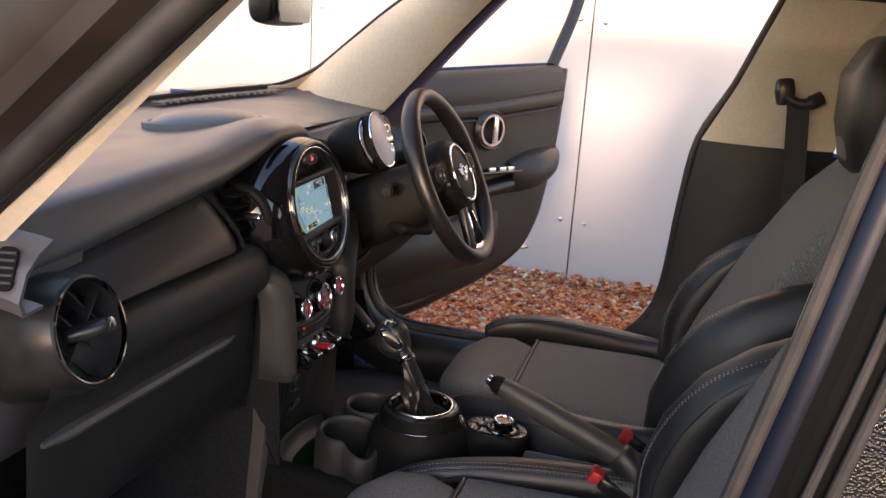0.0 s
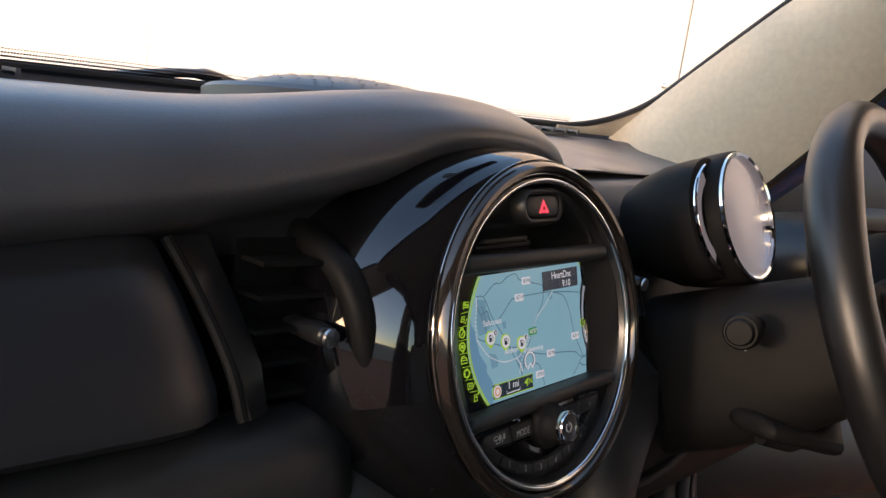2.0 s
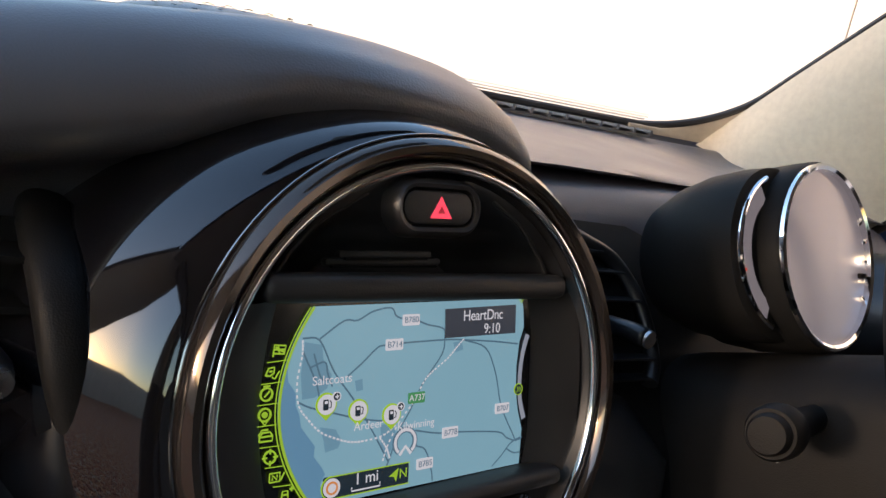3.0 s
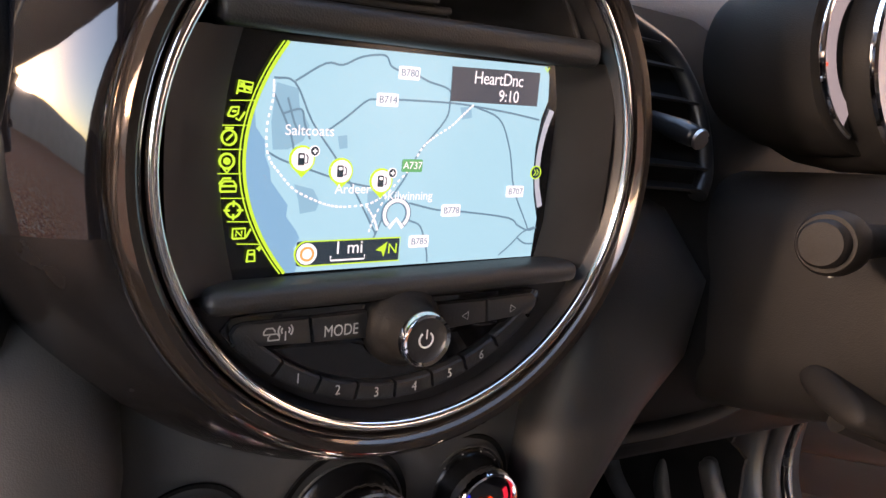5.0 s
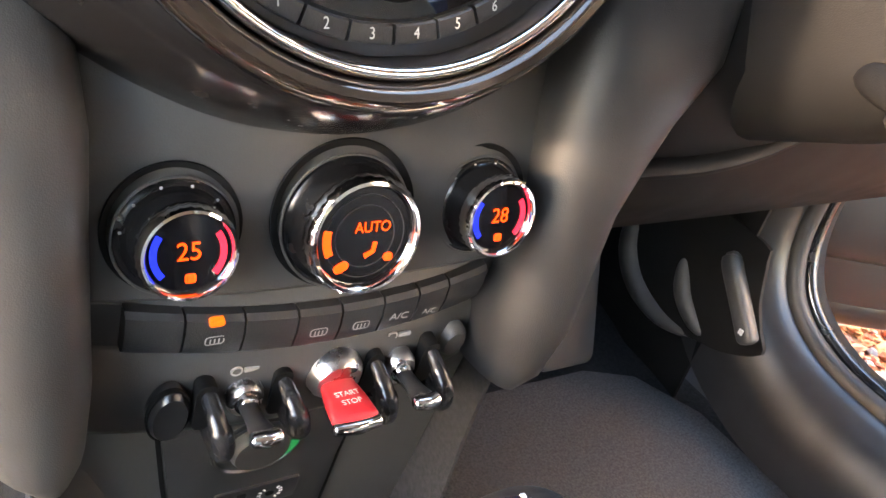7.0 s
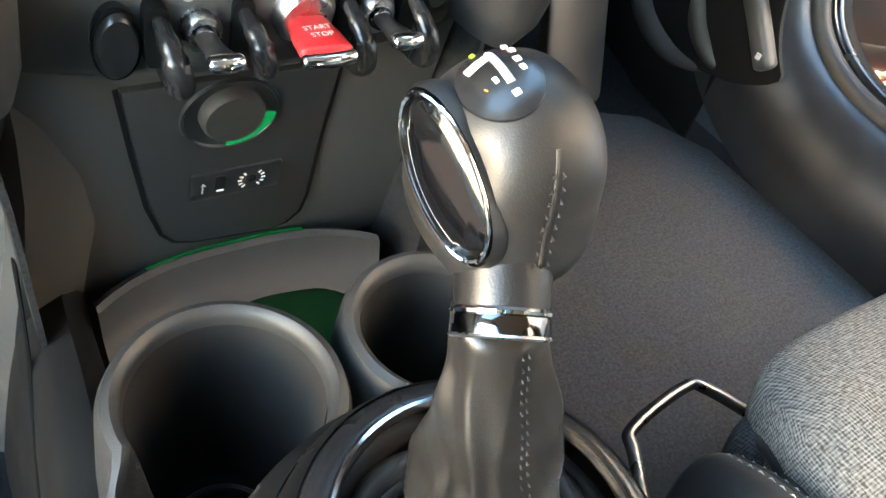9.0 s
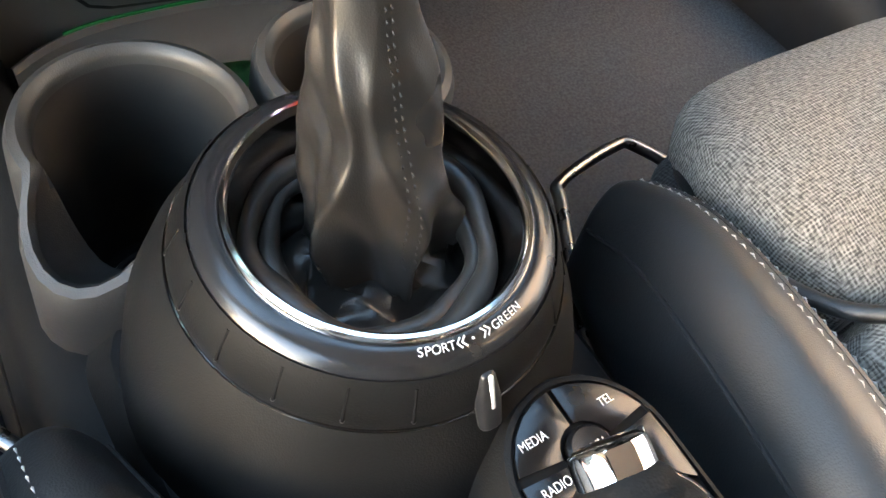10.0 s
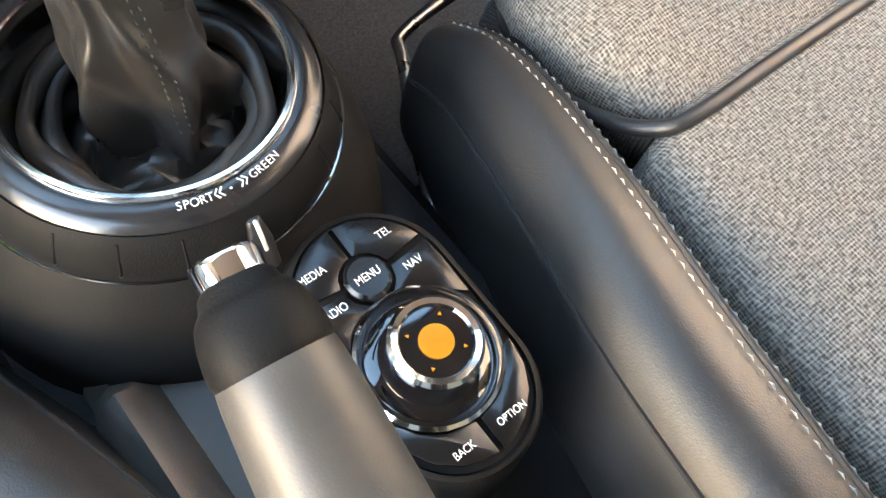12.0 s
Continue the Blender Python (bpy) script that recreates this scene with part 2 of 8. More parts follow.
CUPGREY = mat("cup_plastic", (0.025, 0.0245, 0.0235), 0.5, bump=("cells", 1300, 0.2, 0.0004), vary=0.15, vary_scale=25, rough_vary=0.06)
SCREENOFF = mat("screen_black", (0.008, 0.009, 0.011), 0.15, vary=0.05)


# ---------------- building helpers ----------------
def attach(ob, parent):
    if parent is not None:
        ob.parent = parent
        ob.matrix_parent_inverse = parent.matrix_basis.inverted()
    return ob


def emit_mesh(bm, name, m, parent, label="", smooth=True, sharp=40):
    bmesh.ops.recalc_face_normals(bm, faces=bm.faces[:])
    me = bpy.data.meshes.new(name)
    bm.to_mesh(me)
    bm.free()
    me.materials.append(m)
    if smooth:
        me.polygons.foreach_set("use_smooth", [True] * len(me.polygons))
        me.set_sharp_from_angle(angle=radians(sharp))
    ob = new(name, me)
    attach(ob, parent)
    if label:
        ob["label"] = label
    return ob


def part(name, bm, m, parent, label="", smooth=True, sharp=40):
    return emit_mesh(bm, name, m, parent, label, smooth, sharp)


def thing(name, base, label, category, kind="", group=""):
    ob = new(name)
    ob.matrix_basis = Matrix.Translation(base)
    ob.empty_display_size = 0.02
    return tagged(ob, label, category, group, kind)


def basis(origin, tilt):
    """Face frame: x right, y up the face, z out of it towards the rear of the car."""
    a = radians(tilt)
    return Matrix.Translation(origin) @ Matrix(((1, 0, 0, 0), (0, math.sin(a), -math.cos(a), 0), (0, math.cos(a), math.sin(a), 0), (0, 0, 0, 1)))


def loft(rings, closed=True, caps=True):
    bm = bmesh.new()
    vs = [[bm.verts.new(p) for p in r] for r in rings]
    n = len(rings[0])
    for a, b in zip(vs, vs[1:]):
        for i in range(n if closed else n - 1):
            j = (i + 1) % n
            bm.faces.new((a[i], a[j], b[j], b[i]))
    if caps and closed:
        bm.faces.new(vs[0][::-1])
        bm.faces.new(vs[-1])
    return bm


def lathe(profile, m=Matrix.Identity(4), seg=48, caps=True, sx=1.0, sy=1.0):
    rings = [[m @ Vector((sx * r * math.cos(2 * math.pi * k / seg), sy * r * math.sin(2 * math.pi * k / seg), h)) for k in range(seg)] for r, h in profile]
    return loft(rings, True, caps)


def frames_along(pts, closed=False):
    out, up = [], None
    n = len(pts)
    for i, p in enumerate(pts):
        a, b = (pts[i - 1], pts[(i + 1) % n]) if closed else (pts[max(i - 1, 0)], pts[min(i + 1, n - 1)])
        t = (b - a).normalized()
        if up is None:
            up = Vector((0, 0, 1)) if abs(t.z) < 0.9 else Vector((0, 1, 0))
        s = t.cross(up).normalized()
        up = s.cross(t).normalized()
        out.append((p, s, up))
    return out


def tube(pts, r, seg=12, closed=False, flat=1.0):
    pts = [Vector(p) for p in pts]
    rs = r if isinstance(r, (list, tuple)) else [r] * len(pts)
    rings = [[p + rad * (math.cos(2 * math.pi * k / seg) * s + flat * math.sin(2 * math.pi * k / seg) * u) for k in range(seg)] for (p, s, u), rad in zip(frames_along(pts, closed), rs)]
    if closed:
        rings.append(rings[0])
    bm = loft(rings, True, not closed)
    if closed:
        bmesh.ops.remove_doubles(bm, verts=bm.verts[:], dist=1e-6)
    return bm


def smooth_path(pts, n=8):
    """Catmull-Rom through the points."""
    pts = [Vector(p) for p in pts]
    q = [2 * pts[0] - pts[1]] + pts + [2 * pts[-1] - pts[-2]]
    out = []
    for i in range(1, len(q) - 2):
        a, b, c, d = q[i - 1:i + 3]
        for k in range(n):
            t = k / n
            out.append(0.5 * (2 * b + (c - a) * t + (2 * a - 5 * b + 4 * c - d) * t * t + (3 * b - 3 * c + d - a) * t ** 3))
    out.append(pts[-1])
    return out


def box(size, m=Matrix.Identity(4), bevel=0.0, seg=2):
    bm = bmesh.new()
    bmesh.ops.create_cube(bm, size=1)
    bmesh.ops.scale(bm, vec=size, verts=bm.verts[:])
    if bevel:
        bmesh.ops.bevel(bm, geom=bm.edges[:] + bm.verts[:], offset=bevel, segments=seg, affect="EDGES", profile=0.5)
    bmesh.ops.transform(bm, matrix=m, verts=bm.verts[:])
    return bm


def prism(poly, h0, h1, m=Matrix.Identity(4), bevel=0.0, seg=2):
    """A flat outline, drawn out from h0 to h1, its upper rim rounded."""
    c = Vector((sum(p[0] for p in poly) / len(poly), sum(p[1] for p in poly) / len(poly)))
    levels = [(h0, 0.0)]
    if bevel:
        for k in range(seg + 1):
            a = math.pi / 2 * k / seg
            levels.append((h1 - bevel + bevel * math.sin(a), bevel * (1 - math.cos(a))))
    else:
        levels.append((h1, 0.0))
    rings = []
    for h, ins in levels:
        ring = []
        for p in poly:
            v = Vector(p) - c
            k = max(0.0, 1 - ins / max(v.length, 1e-6))
            ring.append(m @ Vector((*(c + v * k), h)))
        rings.append(ring)
    return loft(rings)


def rrect(w, h, r, n=5, cx=0.0, cy=0.0):
    out = []
    for qx, qy, a0 in ((1, 1, 0), (-1, 1, 90), (-1, -1, 180), (1, -1, 270)):
        for k in range(n + 1):
            a = radians(a0 + 90 * k / n)
            out.append((cx + qx * (w / 2 - r) + r * math.cos(a), cy + qy * (h / 2 - r) + r * math.sin(a)))
    return out


def flat(poly, h, m):
    bm = bmesh.new()
    bm.faces.new([bm.verts.new(m @ Vector((p[0], p[1], h))) for p in poly])
    return bm


def band(r0, r1, a0, a1, h0, h1, m, n=16, cx=0.0, cy=0.0):
    """A raised piece of a ring, as quads."""
    rings = []
    for k in range(n + 1):
        a = radians(a0 + (a1 - a0) * k / n)
        c, s = math.cos(a), math.sin(a)
        rings.append([m @ Vector((cx + r * c, cy + r * s, h)) for r, h in ((r0, h0), (r0, h1), (r1, h1), (r1, h0))])
    return loft(rings)


def polyline(pts, w, h, m):
    """A thin flat strip along a path on a face."""
    bm = bmesh.new()
    P = [Vector(p) for p in pts]
    prev = None
    for i, p in enumerate(P):
        d = (P[min(i + 1, len(P) - 1)] - P[max(i - 1, 0)]).normalized()
        nrm = Vector((-d.y, d.x)) * w / 2
        a, b = bm.verts.new(m @ Vector((*(p + nrm), h))), bm.verts.new(m @ Vector((*(p - nrm), h)))
        if prev:
            bm.faces.new((prev[0], prev[1], b, a))
        prev = (a, b)
    return bm


def lettering(text, size, m, material, parent, name="lettering", spread=1.0, squeeze=1.0):
    cu = bpy.data.curves.new("text", "FONT")
    cu.body, cu.size, cu.align_x, cu.align_y = text, size, "CENTER", "CENTER"
    cu.space_character = spread
    cu.extrude = 0.00005
    tmp = bpy.data.objects.new("text", cu)
    scene.collection.objects.link(tmp)
    dg = bpy.context.evaluated_depsgraph_get()
    me = bpy.data.meshes.new_from_object(tmp.evaluated_get(dg))
    scene.collection.objects.unlink(tmp)
    bpy.data.objects.remove(tmp)
    me.transform(m @ Matrix.Diagonal((squeeze, 1, 1, 1)))
    me.materials.clear()
    me.materials.append(material)
    return attach(new(name, me), parent)


def merge(*bms):
    out = bmesh.new()
    for b in bms:
        me = bpy.data.meshes.new("tmp")
        b.to_mesh(me)
        b.free()
        out.from_mesh(me)
        bpy.data.meshes.remove(me)
    return out


def sheet(rows, thick=0.0, m=None):
    """An open surface through rows of points; thick gives it a back."""
    bm = loft(rows, closed=False, caps=False)
    if thick:
        bmesh.ops.recalc_face_normals(bm, faces=bm.faces[:])
        bmesh.ops.solidify(bm, geom=bm.faces[:], thickness=thick)
    return bm


def at(x, y, z=0.0, rz=0.0):
    return Matrix.Translation((x, y, z)) @ Matrix.Rotation(radians(rz), 4, "Z")


def stitches(path, name, parent, material, length=0.004, gap=0.0022, r=0.0007):
    """A seam of single stitches along a path, joined."""
    P = [Vector(p) for p in path]
    L = [0.0]
    for a, b in zip(P, P[1:]):
        L.append(L[-1] + (b - a).length)

    def pt(s):
        for i in range(len(P) - 1):
            if s <= L[i + 1]:
                return P[i].lerp(P[i + 1], (s - L[i]) / max(L[i + 1] - L[i], 1e-9))
        return P[-1]
    bm = bmesh.new()
    s = 0.0
    while s + length < L[-1]:
        a, b = pt(s), pt(s + length)
        t = (b - a).normalized()
        up = Vector((0, 0, 1)) if abs(t.z) < 0.8 else Vector((0, -1, 0))
        sd = t.cross(up).normalized() * r
        u = sd.cross(t).normalized() * r
        mid = (a + b) / 2 + u * 0.8
        va, vb = bm.verts.new(a - u), bm.verts.new(b - u)
        ring = [bm.verts.new(mid + d) for d in (sd, u, -sd, -u)]
        for i in range(4):
            j = (i + 1) % 4
            bm.faces.new((va, ring[i], ring[j]))
            bm.faces.new((vb, ring[j], ring[i]))
        s += length + gap
    return part(name, bm, material, parent, smooth=False)


CX = 0.012

# ---------------- outside: ground, gravel, wall ----------------
GROUND = 0.14
WALL_X = 2.45


def stone_mesh(bm, c, r, rng):
    rot = Euler((rng.uniform(-0.5, 0.5), rng.uniform(-0.5, 0.5), rng.uniform(0, 6.3))).to_matrix()
    sc = Vector((r * rng.uniform(0.8, 1.35), r * rng.uniform(0.65, 1.0), r * rng.uniform(0.4, 0.65)))
    vs = []
    for z, k, n in ((-1, 0.45, 5), (0, 1, 6), (0.85, 0.55, 5)):
        a0 = rng.uniform(0, 6.3)
        vs.append([bm.verts.new(c + rot @ Vector((k * sc.x * math.cos(a0 + 6.283 * i / n) * rng.uniform(0.8, 1.1), k * sc.y * math.sin(a0 + 6.283 * i / n) * rng.uniform(0.8, 1.1), z * sc.z))) for i in range(n)])
    lo, mid, hi = vs
    bm.faces.new(hi)
    for i in range(6):
        a, b = mid[i], mid[(i + 1) % 6]
        h0, h1 = hi[int(i * 5 / 6) % 5], hi[int((i + 1) * 5 / 6) % 5]
        bm.faces.new((a, b, h1, h0) if h0 is not h1 else (a, b, h0))
        l0, l1 = lo[int(i * 5 / 6) % 5], lo[int((i + 1) * 5 / 6) % 5]
        bm.faces.new((b, a, l0, l1) if l0 is not l1 else (b, a, l0))


def gravel_material(name, island=True):
    m = bpy.data.materials.new(name)
    m.use_nodes = True
    nt, b = m.node_tree, m.node_tree.nodes["Principled BSDF"]
    b.inputs["Roughness"].default_value = 0.75
    r = nt.nodes.new("ShaderNodeValToRGB")
    cols = ((0.0, (0.32, 0.055, 0.022)), (0.2, (0.54, 0.12, 0.045)), (0.42, (0.72, 0.22, 0.07)), (0.62, (0.82, 0.36, 0.13)), (0.8, (0.60, 0.30, 0.16)), (0.93, (0.85, 0.68, 0.52)), (1.0, (0.32, 0.26, 0.24)))
    e = r.color_ramp.elements
    while len(e) < len(cols):
        e.new(0.5)
    for el, (p, c) in zip(e, cols):
        el.position, el.color = p, (*c, 1)
    co = nt.nodes.new("ShaderNodeTexCoord")
    if island:
        g = nt.nodes.new("ShaderNodeNewGeometry")
        nt.links.new(g.outputs["Random Per Island"], r.inputs[0])
    else:
        v = nt.nodes.new("ShaderNodeTexVoronoi")
        v.inputs["Scale"].default_value = 45
        nt.links.new(co.outputs["Object"], v.inputs["Vector"])
        sp = nt.nodes.new("ShaderNodeSeparateColor")
        nt.links.new(v.outputs["Color"], sp.inputs[0])
        nt.links.new(sp.outputs[0], r.inputs[0])
        u = nt.nodes.new("ShaderNodeBump")
        u.inputs["Strength"].default_value, u.inputs["Distance"].default_value = 1.0, 0.02
        u.invert = True
        nt.links.new(v.outputs["Distance"], u.inputs["Height"])
        nt.links.new(u.outputs[0], b.inputs["Normal"])
    n = nt.nodes.new("ShaderNodeTexNoise")
    n.inputs["Scale"].default_value, n.inputs["Detail"].default_value = 120, 5
    nt.links.new(co.outputs["Object"], n.inputs["Vector"])
    mx = nt.nodes.new("ShaderNodeMix")
    mx.data_type, mx.blend_type = "RGBA", "MULTIPLY"
    mx.inputs["Factor"].default_value = 0.5
    nt.links.new(r.outputs[0], mx.inputs["A"])
    nt.links.new(n.outputs["Color"], mx.inputs["B"])
    nt.links.new(mx.outputs["Result"], b.inputs["Base Color"])
    return m


bm = bmesh.new()
S = 60
bm.faces.new([bm.verts.new(p) for p in ((-S, -S, GROUND - 0.02), (S, -S, GROUND - 0.02), (S, S, GROUND - 0.02), (-S, S, GROUND - 0.02))])
tagged(emit_mesh(bm, "ground", gravel_material("gravel_bed", False), None), "flat bed of reddish-brown decorative gravel", "ground", kind="structure")

rng = random.Random(4)
bm = bmesh.new()
for i in range(15000):
    x, y = rng.uniform(0.62, WALL_X - 0.01), rng.uniform(-1.9, 1.5)
    near = 1.0 if x < 1.5 else 0.85
    stone_mesh(bm, Vector((x, y, GROUND - 0.018 + rng.uniform(0, 0.016) + (0.02 if x > WALL_X - 0.15 else 0))), 0.0135 * near * rng.uniform(0.7, 1.35), rng)
tagged(emit_mesh(bm, "gravel", gravel_material("gravel_stones"), None, smooth=False), "loose red, orange and tan gravel stones beside the wall", "gravel", kind="stuff")

wall = tagged(new("wall_east"), "tall white steel-panelled wall with screwed panel joints", "wall", kind="structure")
JOINTS = [-6.0, -4.2, -2.8, -1.46, -0.12, 1.226, 5.30, 6.7, 8.1, 10.0, 12.0, 14.0, 16.0, 18.0]
for a, b in zip(JOINTS, JOINTS[1:]):
    bm = box((0.04, b - a - 0.0045, 3.4), Matrix.Translation((WALL_X + 0.02, (a + b) / 2, GROUND + 1.68)), 0.003, 1)
    part("panel", bm, WALLWHITE, wall)
part("backing", box((0.03, 24.4, 3.4), Matrix.Translation((WALL_X + 0.06, 6, GROUND + 1.68))), mat("joint_backing", (0.12, 0.12, 0.12), 0.7, vary=0.1), wall)
screw = None
for j in JOINTS[2:8]:
    for dy in (-0.055, 0.055):
        for z in (0.40, 1.30, 2.2):
            if screw is None:
                screw = part("screw", lathe([(0.011, 0), (0.012, 0.002), (0.008, 0.006), (0.004, 0.0075)], Matrix.Rotation(radians(-90), 4, "Y"), 10), GALV, wall)
                screw.matrix_basis = Matrix.Translation((WALL_X, j + dy, z))
            else:
                c = new("screw", screw.data)
                c.parent = wall
                c.matrix_basis = Matrix.Translation((WALL_X, j + dy, z + 0.01 * (dy > 0)))

# low wall added on the sunny side, out of view, to shade the ground and the lower half of the cabin
low = tagged(new("shade_wall"), "unseen low wall added to shade the lower cabin", "wall", kind="structure")
part("masonry", box((0.2, 60, 1.50), Matrix.Translation((-8.1, 0, GROUND + 0.73)), 0.01), mat("grey_plaster", (0.42, 0.40, 0.37), 0.9, bump=("noise", 60, 0.3, 0.004), vary=0.12, vary_scale=3), low)

# seal rubber with warm sunlight put into a paler, tan colour
GREYSEAL = mat("sunlit_rubber", (0.035, 0.030, 0.026), 0.8, vary=0.3, vary_scale=40)

# ---------------- car body round the cabin ----------------
car = thing("car_body", (CX, -0.4, GROUND), "blue hatchback body with open front doors, cream pillar trim and windscreen", "car")


def mx(p, side):
    """A point of the right half, or its mirror."""
    return Vector(p) if side > 0 else Vector((2 * CX - p[0], p[1], p[2]))


# windscreen, raked and bowed
def screen_point(u, v):
    half, bow = 0.655 - 0.075 * v, 0.12 * (1 - u * u)
    return Vector((CX + u * half, 0.405 - 0.50 * v + bow * (1 - 0.25 * v), 1.026 + 0.045 * u * half * (1 - v) + 0.385 * v + 0.02 * math.sin(math.pi * v)))


for side in (1, -1):
    # windscreen pillar trim, cream, a wide panel that narrows upwards
    front = [(0.655, 0.40, 1.035), (0.647, 0.345, 1.062), (0.640, 0.273, 1.109), (0.630, 0.171, 1.205), (0.605, 0.04, 1.315), (0.565, -0.08, 1.395)]
    rear = [(0.690, 0.200, 0.985), (0.680, 0.160, 1.02), (0.663, 0.075, 1.11), (0.643, -0.01, 1.20), (0.622, -0.115, 1.305), (0.592, -0.20, 1.385)]
    if side < 0:
        # passenger side: a narrow cream edge, dark flange, rubber seal, black outer pillar, blue frame coloured brown
        # for its reflections
        def edge_line(x, a, k):
            return [Vector((x, a + k * (z - 1.1), z)) for z in (0.94, 1.02, 1.11, 1.20, 1.30, 1.39)]
        e1, e2, e3 = edge_line(-0.628, -0.055, -1.11), edge_line(-0.640, -0.044, -1.184), edge_line(-0.656, -0.033, -1.284)
        e4, e5 = edge_line(-0.672, -0.016, -1.19), edge_line(-0.700, 0.045, -1.249)
        fr = [mx(p, side) for p in front]
        part("pillar_trim", sheet([[p, p.lerp(a, 0.5) + Vector((0.02, 0, 0)), a + Vector((0.003, 0.01, 0)), a, b] for p, a, b in zip(fr, e1, e2)], 0.003), CREAM, car, "cream cloth-grained windscreen pillar trim")
        part("pillar_flange", sheet([[b, b.lerp(c, 0.5) + Vector((-0.003, -0.003, 0)), c] for b, c in zip(e2, e3)], 0.002), ROOFDARK, car, "dark flange beside the pillar trim")
        part("door_seal", tube(smooth_path([c.lerp(d, 0.5) for c, d in zip(e3, e4)], 4), 0.017, 12), RUBBER, car)
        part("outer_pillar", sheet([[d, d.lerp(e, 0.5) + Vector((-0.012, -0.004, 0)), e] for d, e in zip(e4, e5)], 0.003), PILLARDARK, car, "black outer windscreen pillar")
        part("screen_frame", sheet([[e, e + Vector((-0.008, 0.03, 0.012)), p + Vector((-0.03, 0.03, 0.02)), p + Vector((-0.01, 0.03, 0.012))] for e, p in zip(e5, fr)], 0.003), PILLARDARK, car, "dark windscreen frame with warm reflected light in its colour")
        continue
    front = [screen_point(1, v) + Vector((-0.006, -0.010, -0.002)) for v in (-0.02, 0.09, 0.22, 0.45, 0.72, 0.95)]
    rows = []
    for f, r in zip(front, rear):
        f, r = Vector(f), Vector(r)
        row = []
        for k in range(9):
            t = k / 8
            p = f.lerp(r, t) + Vector((-0.022, -0.004, 0.004)) * math.sin(math.pi * min(1, t * 1.0)) ** 0.8
            row.append(mx(p, side))
        rows.append(row)
    part("pillar_trim", sheet(rows, 0.004), CREAM, car, "cream cloth-grained windscreen pillar trim")
    # door seal and painted outer pillar behind the trim
    seal = smooth_path([mx((p[0] + 0.006, p[1] - 0.002, p[2]), side) for p in rear], 4)
    part("door_seal", tube(seal, 0.007, 10), RUBBER, car)
    orow = []
    for f, r in zip(front, rear):
        f, r = Vector(f), Vector(r)
        orow.append([mx(q, side) for q in (r + Vector((0.008, -0.006, 0)), r + Vector((0.020, -0.022, 0.0)), r + Vector((0.046, -0.030, 0.004)), r + Vector((0.082, -0.012, 0.010)), r.lerp(f, 0.45) + Vector((0.072, 0.02, 0.01)), f + Vector((0.050, 0.006, 0.0)), f + Vector((0.014, -0.004, -0.002)))])
    part("outer_pillar", sheet(orow), PAINTBLACK if side < 0 else PAINT, car, "painted outer windscreen pillar")

# windscreen
wr = []
for k in range(13):
    u = -1 + 2 * k / 12
    col = []
    for j in range(9):
        v = j / 8
        col.append(screen_point(u, v))
    wr.append(col)
ws = part("windscreen", sheet(wr), GLASS, car)
ws.visible_shadow = False
# the lower corners of the glass are rounded, with a trim web behind them
UC, VC = 0.17, 0.15
turn = [radians(90 * k / 12) for k in range(13)]
arcs = {}
for s in (-1, 1):
    arcs[s] = [screen_point(s * (1 - UC + UC * math.sin(a)), VC - VC * math.cos(a)) for a in turn]
    corner = [screen_point(s * (1 - UC + UC * min(1.0, 2 * k / 12)), VC * max(0.0, 2 * k / 12 - 1)) for k in range(13)]
    part("corner_web", sheet([[p + Vector((0, -0.005, 0.001)), p.lerp(q, 0.5) + Vector((0, -0.010, 0.0)), q + Vector((0.004 * s, -0.008, -0.004))] for p, q in zip(arcs[s], corner)], 0.003), CREAM, car, "cream trim web in the corner of the windscreen")
loop = [screen_point(-1, v) for v in (0.98, 0.85, 0.7, 0.55, 0.42)] + arcs[-1][::-1] + [screen_point(u, 0) for u in (-0.6, -0.45, -0.3, -0.15, 0, 0.15, 0.3, 0.45, 0.6)] + arcs[1] + [screen_point(1, v) for v in (0.42, 0.55, 0.7, 0.85, 0.98)]
part("windscreen_seal", tube(smooth_path([p + Vector((0, -0.006, 0.002)) for p in loop], 3), 0.0065, 8, flat=0.7), RUBBER, car)
# dotted black frit along the lower edge
frit_rows = [[screen_point(-0.95 + 1.9 * k / 24, v) + Vector((0, -0.003, 0.001)) for v in (0.0, 0.014)] for k in range(25)]
part("frit_band", sheet(frit_rows), VOID, car)
bm = bmesh.new()
for row in range(3):
    r = (0.00135, 0.0011, 0.0008)[row]
    for k in range(430):
        c = screen_point(-0.86 + 1.72 * (k + 0.5 * (row % 2)) / 430, 0.0195 + 0.0070 * row) + Vector((0, -0.003, 0.001))
        bm.faces.new([bm.verts.new(c + Vector((r * math.cos(a), -0.6 * r * math.sin(a), 0.8 * r * math.sin(a)))) for a in (0.5, 1.55, 2.6, 3.64, 4.69, 5.74)])
part("frit_dots", bm, VOID, car, smooth=False)["kind"] = "stuff"
rngd = random.Random(9)
bm = bmesh.new()
for i in range(260):
    u, v = rngd.uniform(0, 0.42), rngd.uniform(0.22, 0.9)
    i0, j0 = min(int(u * 12), 11), min(int(v * 8), 7)
    p = wr[i0][j0].lerp(wr[i0 + 1][j0], u * 12 - i0).lerp(wr[i0][j0 + 1].lerp(wr[i0 + 1][j0 + 1], u * 12 - i0), v * 8 - j0) + Vector((0, 0.004, 0.005))
    r = rngd.uniform(0.001, 0.0028)
    bmesh.ops.create_icosphere(bm, subdivisions=1, radius=r, matrix=Matrix.Translation(p) @ Matrix.Diagonal((1, 1, 0.6, 1)))
drops = glass_mat("water", (0.8, 0.82, 0.84))
